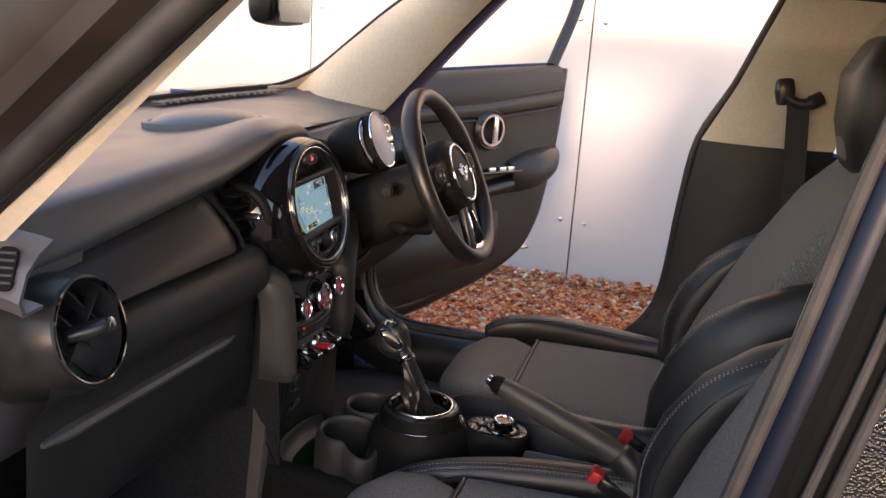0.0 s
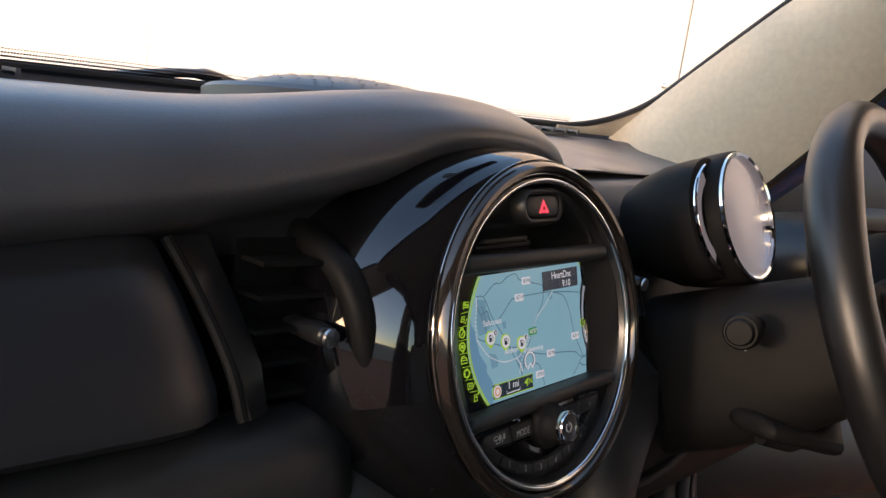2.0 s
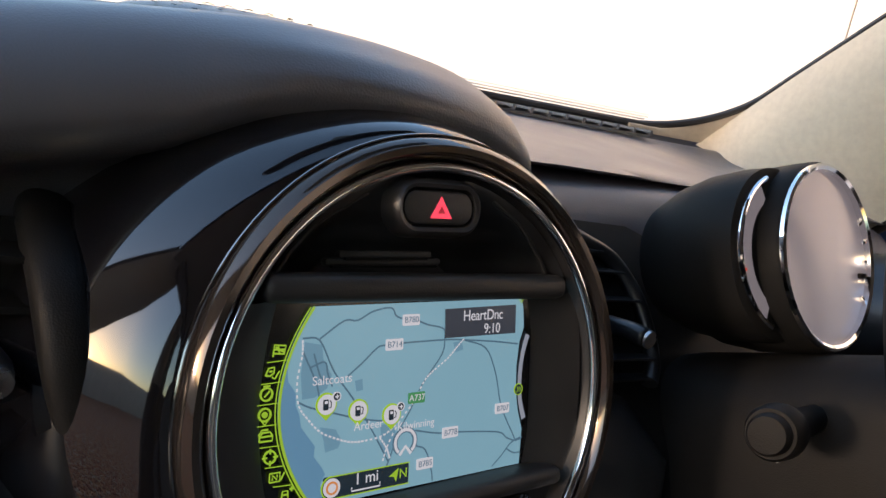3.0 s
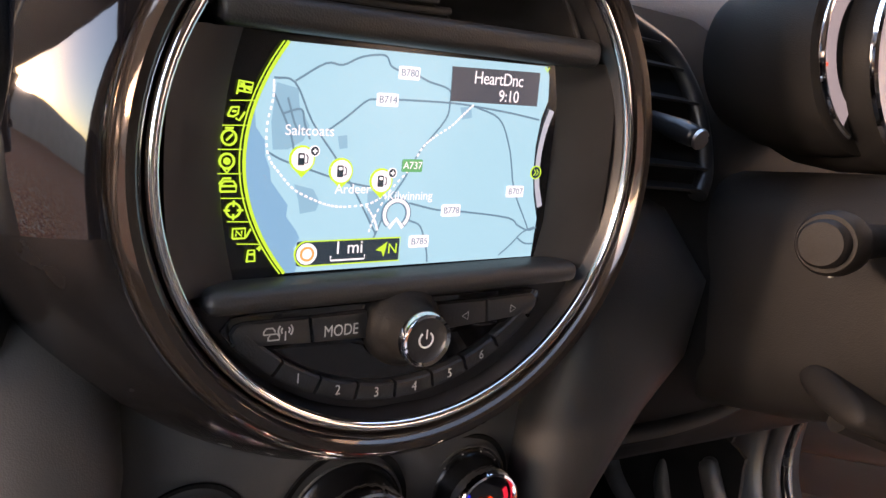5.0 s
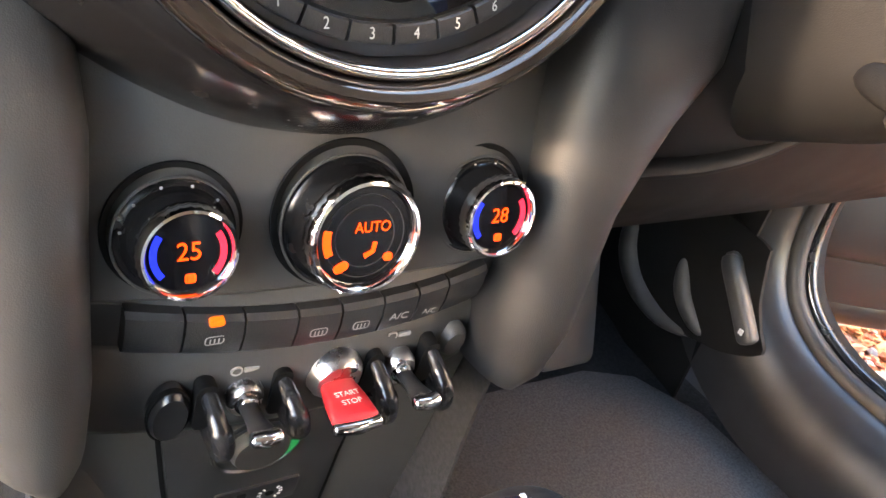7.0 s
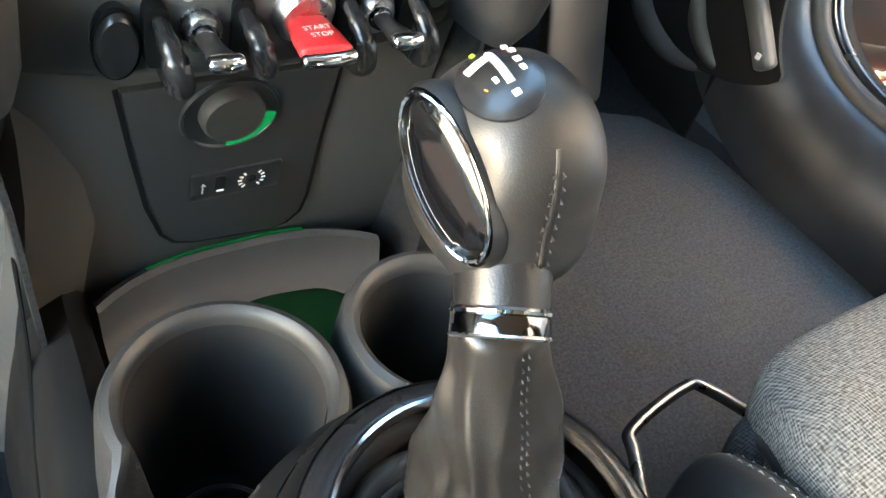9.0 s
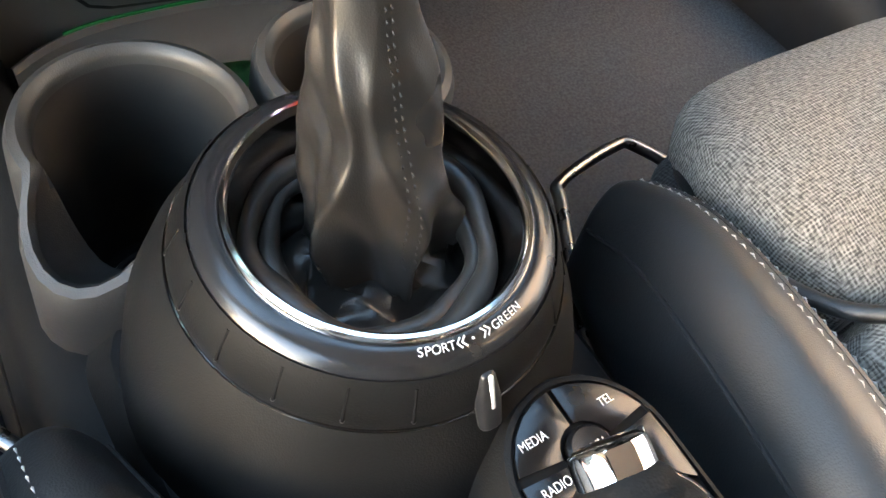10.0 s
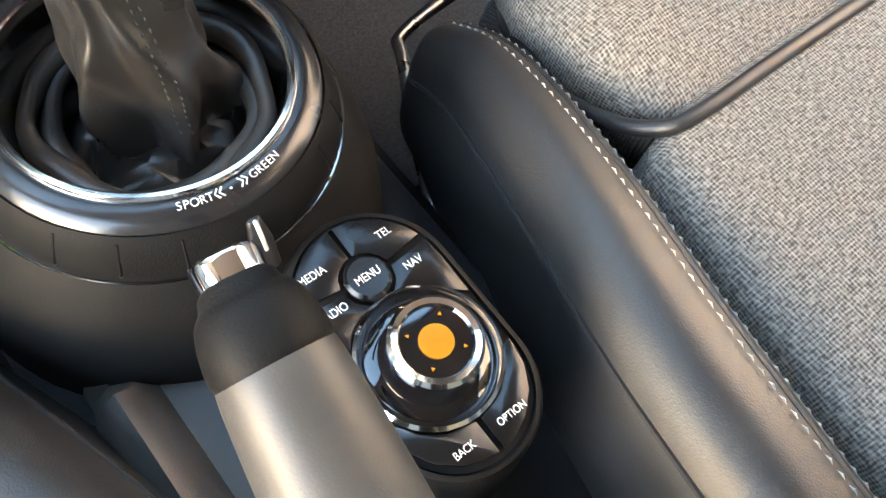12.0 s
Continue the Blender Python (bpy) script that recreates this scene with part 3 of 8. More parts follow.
tagged(emit_mesh(bm, "water_drops", drops, None), "scattered rain drops on the windscreen glass", "water drops", kind="stuff")

# bonnet and scuttle in front of the screen
rows = []
for k in range(9):
    u = -1 + 2 * k / 8
    rows.append([Vector((CX + u * 0.70, y + 0.14 * (1 - u * u), z - 0.06 * u * u)) for y, z in ((0.48, 0.985), (0.56, 0.975), (0.62, 0.985), (0.9, 0.975), (1.3, 0.93), (1.55, 0.84), (1.62, 0.70), (1.66, 0.3))])
part("bonnet", sheet(rows), PAINT, car, "blue painted bonnet")
part("scuttle", box((1.3, 0.10, 0.012), Matrix.Translation((CX, 0.585, 0.992)), 0.004), HARD, car)

# roof, lining and rear body that close the cabin
rows, rows2 = [], []
for k in range(11):
    u = -1 + 2 * k / 10
    drop = 0.055 * abs(u) ** 3
    rows.append([Vector((CX + u * 0.60, y, z - drop)) for y, z in ((-0.08, 1.405), (-0.3, 1.43), (-0.7, 1.44), (-1.2, 1.42), (-1.75, 1.34), (-1.95, 1.1), (-2.0, 0.6), (-2.0, 0.3))])
    rows2.append([Vector((CX + u * 0.64, y, z - drop)) for y, z in ((-0.06, 1.43), (-0.3, 1.475), (-0.7, 1.49), (-1.2, 1.47), (-1.8, 1.38), (-2.05, 1.1), (-2.1, 0.6), (-2.1, 0.3))])
part("roof_lining", sheet(rows), CREAM, car, "pale cloth roof lining")
part("roof", sheet(rows2), PAINTBLACK, car, "dark painted roof")
for side in (1, -1):
    rail = smooth_path([mx(p, side) for p in ((0.592, -0.20, 1.385), (0.602, -0.32, 1.365), (0.612, -0.55, 1.35), (0.617, -0.75, 1.345), (0.612, -1.1, 1.33), (0.59, -1.6, 1.27))], 6)
    part("roof_rail", tube(rail, 0.036, 14, flat=0.75), ROOFDARK, car, "dark lined roof rail")
    # middle pillar
    f = [(0.640, -0.735, 1.345), (0.662, -0.700, 1.25), (0.680, -0.655, 1.13), (0.695, -0.595, 1.005), (0.705, -0.575, 0.85), (0.708, -0.56, 0.65), (0.705, -0.53, 0.56), (0.70, -0.47, 0.49)]
    b = [(0.625, -0.97, 1.335), (0.655, -0.93, 1.25), (0.675, -0.90, 1.13), (0.69, -0.87, 1.005), (0.70, -0.86, 0.85), (0.703, -0.86, 0.65), (0.70, -0.88, 0.56), (0.69, -0.90, 0.47)]

    if side < 0:
        f = [(0.640, -0.74, 1.345), (0.662, -0.70, 1.25), (0.680, -0.667, 1.13), (0.695, -0.640, 1.005), (0.705, -0.605, 0.85), (0.708, -0.57, 0.65), (0.705, -0.54, 0.56), (0.70, -0.48, 0.49)]

    def pillar_rows(i0, i1):
        out = []
        for p, q in zip(f[i0:i1], b[i0:i1]):
            p, q = Vector(p), Vector(q)
            out.append([mx(p.lerp(q, k / 8) + Vector((-0.028, 0, 0)) * math.sin(math.pi * k / 8) ** 0.6, side) for k in range(9)])
        return out
    part("pillar_trim", sheet(pillar_rows(0, 4), 0.004), CREAM, car, "cream upper middle-pillar trim")
    part("pillar_trim", sheet(pillar_rows(3, 8), 0.006), HARD, car, "black lower middle-pillar trim")
    part("door_seal", tube(smooth_path([mx((p[0] + 0.014, p[1] + (0.006 if side > 0 else 0.0), p[2]), side) for p in f], 4), 0.010 if side > 0 else 0.0055, 8), RUBBER if side > 0 else GREYSEAL, car)
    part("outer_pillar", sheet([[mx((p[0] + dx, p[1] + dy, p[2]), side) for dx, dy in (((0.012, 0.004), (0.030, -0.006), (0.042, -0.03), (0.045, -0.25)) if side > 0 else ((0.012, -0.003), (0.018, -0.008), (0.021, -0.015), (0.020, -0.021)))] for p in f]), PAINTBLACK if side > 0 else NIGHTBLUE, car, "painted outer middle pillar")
    if side < 0:
        for dx, dy, r, mm in ((0.016, -0.0455, 0.0034, GREYSEAL), (0.018, -0.0600, 0.0042, GREYSEAL)):
            part("outer_seal", tube(smooth_path([mx((p[0] + dx, p[1] + dy, p[2]), side) for p in f], 4), r, 8), mm, car)
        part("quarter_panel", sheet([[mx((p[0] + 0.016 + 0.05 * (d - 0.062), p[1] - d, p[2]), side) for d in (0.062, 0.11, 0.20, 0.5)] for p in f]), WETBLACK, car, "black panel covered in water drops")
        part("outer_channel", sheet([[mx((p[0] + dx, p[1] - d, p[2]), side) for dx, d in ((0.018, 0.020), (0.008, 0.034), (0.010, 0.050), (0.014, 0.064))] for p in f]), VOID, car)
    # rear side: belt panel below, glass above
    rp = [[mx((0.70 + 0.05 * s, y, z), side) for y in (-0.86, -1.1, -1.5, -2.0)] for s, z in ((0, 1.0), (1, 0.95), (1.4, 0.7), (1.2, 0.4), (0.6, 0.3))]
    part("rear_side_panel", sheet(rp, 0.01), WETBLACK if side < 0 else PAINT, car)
    gl = part("rear_side_window", sheet([[mx((0.70 - 0.09 * t, y, 1.0 + 0.33 * t), side) for y in (-0.87, -1.2, -1.6)] for t in (0, 0.5, 1)]), SIDEGLASS, car)
    gl.visible_shadow = False
    part("rear_roof_pillar", sheet([[mx((0.695 - 0.09 * t, y - 0.15 * t, 1.0 + 0.36 * t), side) for y in (-1.58, -1.75, -2.0)] for t in (0, 0.5, 1)], 0.02), CREAM, car)
    part("rear_outer_pillar", sheet([[mx((0.735 - 0.09 * t, y - 0.15 * t, 1.0 + 0.37 * t), side) for y in (-1.56, -1.75, -2.03)] for t in (0, 0.5, 1)], 0.004), PAINTBLACK, car)
    # sill trim that sweeps up into the front edge of the door opening, with its seals
    sweep = smooth_path([(0, y, z) for y, z in ((-0.95, 0.452), (-0.5, 0.450), (-0.1, 0.450), (0.04, 0.451), (0.10, 0.459), (0.145, 0.480), (0.172, 0.510), (0.188, 0.555), (0.192, 0.62), (0.190, 0.75), (0.190, 0.90), (0.195, 0.99))], 4)
    rows = []
    for i, p in enumerate(sweep):
        d = (sweep[min(i + 1, len(sweep) - 1)] - sweep[max(i - 1, 0)]).normalized()
        out = Vector((0, d.z, -d.y))
        rows.append([mx(p + out * o + Vector((x, 0, 0)), side) for x, o in ((0.600, 0.115), (0.602, 0.075), (0.608, 0.045), (0.622, 0.020), (0.640, 0.006), (0.656, 0.001), (0.690, 0.0), (0.730, 0.006), (0.762, 0.035), (0.775, 0.12))])
    part("door_sill", sheet(rows), SATIN, car, "black plastic sill trim curving up to the pillar")
    part("sill_seal", tube([mx(p + Vector((0.664, 0, 0)), side) for p in sweep], 0.011, 10), RUBBER, car, "black rubber door seal")
    part("sill_bead", tube([mx(p + Vector((0.692, 0, 0)), side) for p in sweep], 0.0085, 10), PAINTBLACK, car)
    # footwell side, with moulded ridges
    kp = [[mx((x, y, z), side) for y, x in ((0.62, 0.60), (0.45, 0.612), (0.33, 0.616), (0.25, 0.612), (0.20, 0.604))] for z in (0.30, 0.5, 0.7, 0.95)]
    # panel black for deep shade, ridges grey for the light they reflect
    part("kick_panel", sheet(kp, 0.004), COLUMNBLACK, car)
    for pts, r in ((((0.362, 0.515), (0.356, 0.480), (0.346, 0.443), (0.316, 0.412), (0.266, 0.398), (0.212, 0.408)), 0.0175), (((0.268, 0.488), (0.262, 0.468), (0.248, 0.443), (0.222, 0.424), (0.198, 0.416)), 0.0145)):
        line = smooth_path([mx((0.606, y, z), side) for y, z in pts], 5)
        part("kick_moulding", tube(line, [0.002 + (r - 0.002) * math.sin(math.pi * (k + 0.6) / (len(line) + 0.2)) ** 0.7 for k in range(len(line))], 12), GREY, car, "crescent ridge of the footwell side")
    ap = [[mx(p, side) for p in ((0.74, 0.215, z), (0.765, 0.24, z), (0.785, 0.30, z), (0.82, 0.45, z), (0.84, 0.9, z))] for z in (0.25, 0.5, 0.8, 1.0)]
    part("front_wing", sheet(ap, 0.006), PAINT, car, "blue painted front wing")

# floor, bulkhead
part("floor_carpet", sheet([[Vector((x, y, z)) for x in (-0.62, -0.3, CX, 0.3, 0.645)] for y, z in ((-2.0, 0.40), (-1.0, 0.32), (-0.5, 0.325), (0.30, 0.325), (0.42, 0.36), (0.55, 0.50), (0.62, 0.62))]), CARPET, car, "black carpeted cabin floor")
part("bulkhead", sheet([[Vector((x, 0.63, z)) for x in (-0.66, 0.68)] for z in (0.3, 1.02)]), CARPET, car)
part("underfloor", box((1.50, 3.3, 0.04), Matrix.Translation((CX, -0.35, 0.27))), RUBBER, car)

# wiper
wiper = thing("wiper", (0.05, 0.56, 1.0), "black windscreen wiper resting at the base of the glass", "wiper")
part("blade", tube(smooth_path([(-0.42, 0.49, 1.000), (-0.10, 0.552, 1.018), (0.205, 0.575, 1.034)], 6), 0.009, 8, flat=0.7), RUBBER, wiper)
part("arm", tube(smooth_path([(-0.05, 0.566, 1.024), (0.06, 0.580, 1.042), (0.12, 0.590, 1.036), (0.20, 0.61, 1.018)], 6), [0.005] * 7 + [0.007] * 12, 8), SATIN, wiper)

# ---------------- front doors, standing open ----------------
def open_door(name, side, label):
    door = thing(name, mx((0.73, 0.40, GROUND), side), label, "car door", group="front doors")
    DO = mx((0.755, 0.385, 0), side)
    DA = Vector((0.832, -0.555, 0)).normalized() if side > 0 else Vector((-0.95, -0.31, 0))
    DN = Vector((-DA.y, DA.x, 0)) * (-side)

    def dp(s, z, d=0.0):
        """A point of the door: s along it from the hinge, height z, d towards the cabin side."""
        return DO + DA * s * 0.895 + DN * d + Vector((0, 0, z))

    # inner panel: rows from bottom to top, curved rear edge
    prow = []
    for z, s0, s1, d in ((0.395, 0.10, 0.33, 0.035), (0.43, 0.02, 0.52, 0.05), (0.47, 0.0, 0.68, 0.055), (0.53, 0.0, 0.83, 0.058), (0.62, 0.0, 0.905, 0.060), (0.72, 0.0, 0.94, 0.062), (0.82, 0.0, 0.965, 0.058), (0.90, 0.0, 0.98, 0.055), (0.95, 0.0, 0.99, 0.058), (0.99, 0.0, 0.995, 0.065), (1.035, 0.0, 1.0, 0.062), (1.065, 0.0, 1.0, 0.045), (1.075, 0.0, 1.0, 0.02)):
        rise = 0.055
        prow.append([dp(s0 + (s1 - s0) * k / 14, z + (rise * (s0 + (s1 - s0) * k / 14) if z > 0.85 else 0), d + 0.006 * math.sin(math.pi * k / 14)) for k in range(15)])
    part("inner_panel", sheet(prow), HARD, door, "black grained inner door panel")
    orow = [[dp(s0 + (s1 - s0) * k / 10, z + (0.055 * (s1 * k / 10) if z > 0.9 else 0), d) for k in range(11)] for z, s0, s1, d in ((0.36, 0.05, 0.45, -0.06), (0.45, 0.0, 0.74, -0.085), (0.6, -0.03, 0.94, -0.10), (0.8, -0.03, 1.0, -0.09), (1.0, -0.03, 1.03, -0.06), (1.08, -0.0, 1.03, -0.02))]
    part("outer_skin", sheet(orow), PAINT, door, "blue painted outer skin")
    rim = [dp(0.10, 0.39, 0.0), dp(0.33, 0.39, 0.0), dp(0.52, 0.425, 0.0), dp(0.69, 0.465, 0.0), dp(0.845, 0.53, 0.0), dp(0.92, 0.62, 0.0), dp(0.955, 0.72, 0.0), dp(0.98, 0.82, 0), dp(1.0, 0.95, 0), dp(1.015, 1.12, 0)]
    part("door_edge", tube(smooth_path(rim, 5), 0.042, 10, flat=1.0), SATIN, door)
    # trim ridges along the panel
    part("decor_strip", sheet([[dp(s, z0 + 0.055 * s + 0.045 * max(0.0, s - 0.62), d) for s in (0.30, 0.45, 0.55, 0.62, 0.7, 0.8, 0.88, 0.95, 0.985)] for z0, d in ((0.930, 0.060), (0.938, 0.072), (0.958, 0.076), (0.972, 0.072), (0.978, 0.064))]), SATIN, door, "satin ribbed trim strip")
    for z0 in (0.925, 0.985):
        part("trim_bead", tube([dp(s, z0 + 0.055 * s + 0.045 * max(0.0, s - 0.62), 0.067) for s in (0.45, 0.62, 0.7, 0.8, 0.88, 0.96)], 0.0030, 6), SATIN, door)
    part("speaker_ring", lathe([(0.062, -0.01), (0.064, 0.01), (0.058, 0.018), (0.050, 0.016), (0.046, 0.0)], Matrix.Translation(dp(0.632, 0.928, 0.062)) @ DN.to_track_quat("Z", "Y").to_matrix().to_4x4(), 32, False, sy=1.0), SATIN, door)
    part("handle_ring", lathe([(0.050, 0.012), (0.049, 0.018), (0.042, 0.018), (0.041, 0.012)], Matrix.Translation(dp(0.632, 0.928, 0.066)) @ DN.to_track_quat("Z", "Y").to_matrix().to_4x4(), 32, False), CHROME, door, "chrome door-pull ring")
    part("pull_lever", box((0.022, 0.085, 0.012), Matrix.Translation(dp(0.647, 0.928, 0.078)) @ DN.to_track_quat("Z", "Y").to_matrix().to_4x4() @ Matrix.Rotation(radians(0), 4, "Z"), 0.005), CHROME, door, "chrome door-release lever")
    # armrest: bulging pad
    rings = []
    for k in range(11):
        t = k / 10
        s = 0.735 + 0.250 * t
        h = 0.070 * (0.75 + 0.25 * math.sin(math.pi * t)) * (1 - 0.25 * t)
        dep = 0.085 * math.sin(math.pi * (0.12 + 0.80 * t)) ** 0.7
        c = dp(s, 0.775 + 0.05 * t, 0.05)
        rings.append([c + DN * dep * max(0, math.cos(a)) ** 0.7 + Vector((0, 0, h * math.sin(a))) for a in [math.pi * (-0.5 + j / 12) for j in range(13)]] + [c + Vector((0, 0, h * 0.9)) - DN * 0.01, c - Vector((0, 0, h * 0.9)) - DN * 0.01])
    part("armrest", loft(rings), LEATHERETTE, door, "black padded armrest")
    rings = []
    for k in range(7):
        t = k / 6
        c = dp(0.58 + 0.16 * t, 0.735 + 0.02 * t, 0.055)
        rings.append([c + DN * (0.045 * max(0, math.cos(a))) + Vector((0, 0, 0.03 * math.sin(a))) for a in [math.pi * (-0.5 + j / 8) for j in range(9)]])
    part("grab_handle", loft(rings, closed=False, caps=False), SATIN, door, "satin black grab handle")
    sw = part("switch_plate", box((0.20, 0.05, 0.012), Matrix.Translation(dp(0.66, 0.800, 0.085)) @ Matrix.Rotation(math.atan2(DA.y, DA.x), 4, "Z"), 0.004), GLOSS, door, "gloss black window-switch plate")
    for ds in (-0.03, 0.02, 0.06):
        part("window_switch", box((0.03, 0.02, 0.012), Matrix.Translation(dp(0.66 + ds, 0.810, 0.088)) @ Matrix.Rotation(math.atan2(DA.y, DA.x), 4, "Z"), 0.003), CHROME, sw)
    # storage bulge low down
    rings = []
    for k in range(11):
        t = k / 10
        s = 0.08 + 0.62 * t
        dep = 0.055 * math.sin(math.pi * (0.1 + 0.8 * t)) ** 0.6
        c = dp(s, 0.545 + 0.05 * t, 0.05)
        rings.append([c + DN * dep * max(0, math.cos(a)) ** 0.8 + Vector((0, 0, 0.085 * math.sin(a))) for a in [math.pi * (-0.5 + j / 10) for j in range(11)]])
    part("door_pocket", loft(rings, closed=False, caps=False), HARD, door, "moulded door pocket")
    part("latch", box((0.05, 0.012, 0.012), Matrix.Translation(dp(0.90, 0.515, 0.02)) @ Matrix.Rotation(math.atan2(DA.y, DA.x), 4, "Z"), 0.003), SILVER, door)
    # frame and glass
    fr = [dp(0.995, 1.125, 0.0), dp(1.055, 1.21, -0.01), dp(1.12, 1.31, -0.02), dp(1.17, 1.40, -0.045), dp(1.10, 1.435, -0.075), dp(0.8, 1.45, -0.09), dp(0.5, 1.43, -0.08), dp(0.36, 1.30, -0.05), dp(0.25, 1.18, -0.02), dp(0.16, 1.08, 0.0)]
    part("window_frame", tube(smooth_path(fr, 6), 0.021, 10, flat=0.8), RUBBER, door, "black window frame")
    g0 = [dp(s, 1.07 + 0.055 * s, 0.0) for s in (0.18, 0.45, 0.72, 0.995)]
    g1 = [dp(s, z, d) for s, z, d in ((0.36, 1.30, -0.05), (0.58, 1.33, -0.055), (0.86, 1.33, -0.05), (1.10, 1.30, -0.03))]
    g2 = [dp(s, z, d) for s, z, d in ((0.50, 1.43, -0.08), (0.7, 1.45, -0.09), (0.95, 1.45, -0.085), (1.15, 1.42, -0.06))]
    gw = part("window_pane", sheet([g0, g1, g2]), SIDEGLASS, door)
    gw.visible_shadow = False
    part("mirror_sail", sheet([[dp(0.14, 1.07, 0.012), dp(0.30, 1.075, 0.012)], [dp(0.20, 1.13, 0.0), dp(0.31, 1.16, 0.0)], [dp(0.28, 1.21, -0.015), dp(0.325, 1.24, -0.02)]], 0.01), HARD, door, "black corner panel")


open_door("driver_door", 1, "open driver's door with black panel, armrest and chrome-ringed release")
open_door("passenger_door", -1, "open passenger door, blue outside, black panel inside")


# ---------------- cabin helpers ----------------
def lerp_table(tab, x):
    if x <= tab[0][0]:
        return tab[0][1]
    for (a, va), (b, vb) in zip(tab, tab[1:]):
        if x <= b:
            t = (x - a) / (b - a)
            t = t * t * (3 - 2 * t)
            return va + (vb - va) * t
    return tab[-1][1]


def curve_table(tab, x):
    """A smooth curve through the table's points."""
    n = len(tab)
    if x <= tab[0][0]:
        return tab[0][1]
    for i in range(n - 1):
        (a, va), (b, vb) = tab[i], tab[i + 1]
        if x <= b:
            def slope(j):
                lo, hi = tab[max(j - 1, 0)], tab[min(j + 1, n - 1)]
                return (hi[1] - lo[1]) / (hi[0] - lo[0])
            t, w = (x - a) / (b - a), b - a
            return (2 * t ** 3 - 3 * t * t + 1) * va + (t ** 3 - 2 * t * t + t) * w * slope(i) + (3 * t * t - 2 * t ** 3) * vb + (t ** 3 - t * t) * w * slope(i + 1)
    return tab[-1][1]


def pad(path, widths, heights, up, exp=2.8, seg=24, round_ends=True):
    """A cushion: a rounded cross-section carried along a path, closed with rounded ends."""
    P = [Vector(p) for p in path]
    up = Vector(up).normalized()
    n = len(P)
    rings = []

    def ring(c, t, w, h):
        s = t.cross(up).normalized()
        u = s.cross(t).normalized()
        out = []
        for k in range(seg):
            a = 2 * math.pi * k / seg
            ca, sa = math.cos(a), math.sin(a)
            out.append(c + s * (w / 2) * math.copysign(abs(ca) ** (2 / exp), ca) + u * (h / 2) * math.copysign(abs(sa) ** (2 / exp), sa))
        return out
    for i, p in enumerate(P):
        t = (P[min(i + 1, n - 1)] - P[max(i - 1, 0)]).normalized()
        w, h = widths[i], heights[i]
        if round_ends and i == 0:
            for k, sc in ((0.0, 0.45), (0.25, 0.75), (0.6, 0.93)):
                rings.append(ring(p - t * min(w, h) * 0.28 * (1 - k), t, w * sc, h * sc))
        rings.append(ring(p, t, w, h))
        if round_ends and i == n - 1:
            for k, sc in ((0.6, 0.93), (0.25, 0.75), (0.0, 0.45)):
                rings.append(ring(p + t * min(w, h) * 0.28 * (1 - k), t, w * sc, h * sc))
    return loft(rings)


# ---------------- dashboard ----------------
dash = thing("dashboard", (CX, 0.25, 0.45), "black soft-touch dashboard with centre speaker, round vents and glovebox", "dashboard")
ZT = [(-0.70, 0.985), (-0.50, 0.998), (-0.30, 1.011), (-0.19, 1.020), (-0.10, 1.036), (-0.04, 1.044), (0.03, 1.043), (0.072, 1.034), (0.10, 1.016), (0.125, 0.998), (0.2, 0.998), (0.5, 1.008), (0.71, 1.0)]
ZL = [(-0.70, 0.925), (-0.50, 0.946), (-0.30, 0.970), (-0.19, 0.983), (-0.10, 1.003), (-0.05, 1.020), (0.03, 1.021), (0.072, 1.010), (0.10, 0.990), (0.125, 0.965), (0.71, 0.955)]
YL = [(-0.70, 0.10), (-0.5, 0.088), (-0.12, 0.086), (0.08, 0.088), (0.13, 0.14), (0.2, 0.15), (0.5, 0.12), (0.71, 0.16)]
rows = []
for k in range(97):
    x = -0.622 + 1.332 * k / 96
    zt, zl, yl = curve_table(ZT, x), curve_table(ZL, x), curve_table(YL, x)
    lean = 0.040 * x
    e = max(0.0, abs(x - CX) - 0.60) / 0.10
    yb = 0.535 - 0.13 * ((x - CX) / 0.68) ** 2
    un = max(-1.0, min(1.0, (x - CX) / 0.655))
    rows.append(smooth_path([(x, y, z) for y, z in ((0.409 + 0.12 * (1 - un * un), 1.029 + 0.045 * (x - CX)), (yb - 0.006, 1.010 + lean), (yb - 0.05, 1.017 + lean), (0.34, 1.015 + 0.7 * lean + (zt - 1.013) * 0.1), (0.25, 1.014 + 0.3 * lean + (zt - 1.013) * 0.3), (0.17, 1.014 + (zt - 1.013) * 0.75), (yl + 0.045, zt), (yl + 0.022, zt - 0.006), (yl + 0.008, zl + 0.45 * (zt - zl)), (yl, zl), (yl + 0.003, zl - 0.010), (yl + 0.014, zl - 0.020), (yl + 0.035, zl - 0.03), (yl + 0.06, 0.93))], 3))
part("upper_pad", sheet(rows), SOFT, dash, "soft black upper dash pad with a raised hood over the screen", sharp=85)
# speaker on the top
SPK = Matrix.Translation((0.002, 0.250, 1.0265)) @ Matrix.Rotation(radians(-4), 4, "X")
part("speaker_surround", lathe([(0.113, -0.012), (0.114, 0.003), (0.110, 0.0062), (0.104, 0.0045), (0.100, -0.004)], SPK, 56, False, sx=1.0, sy=0.93), SOFT, dash)
grille = part("speaker_grille", lathe([(0.100, -0.002), (0.094, 0.006), (0.080, 0.013), (0.06, 0.018), (0.03, 0.0215), (0.004, 0.0225)], SPK, 56, True, sy=0.93), MESHGREY, dash, "domed round speaker grille")
bm = bmesh.new()
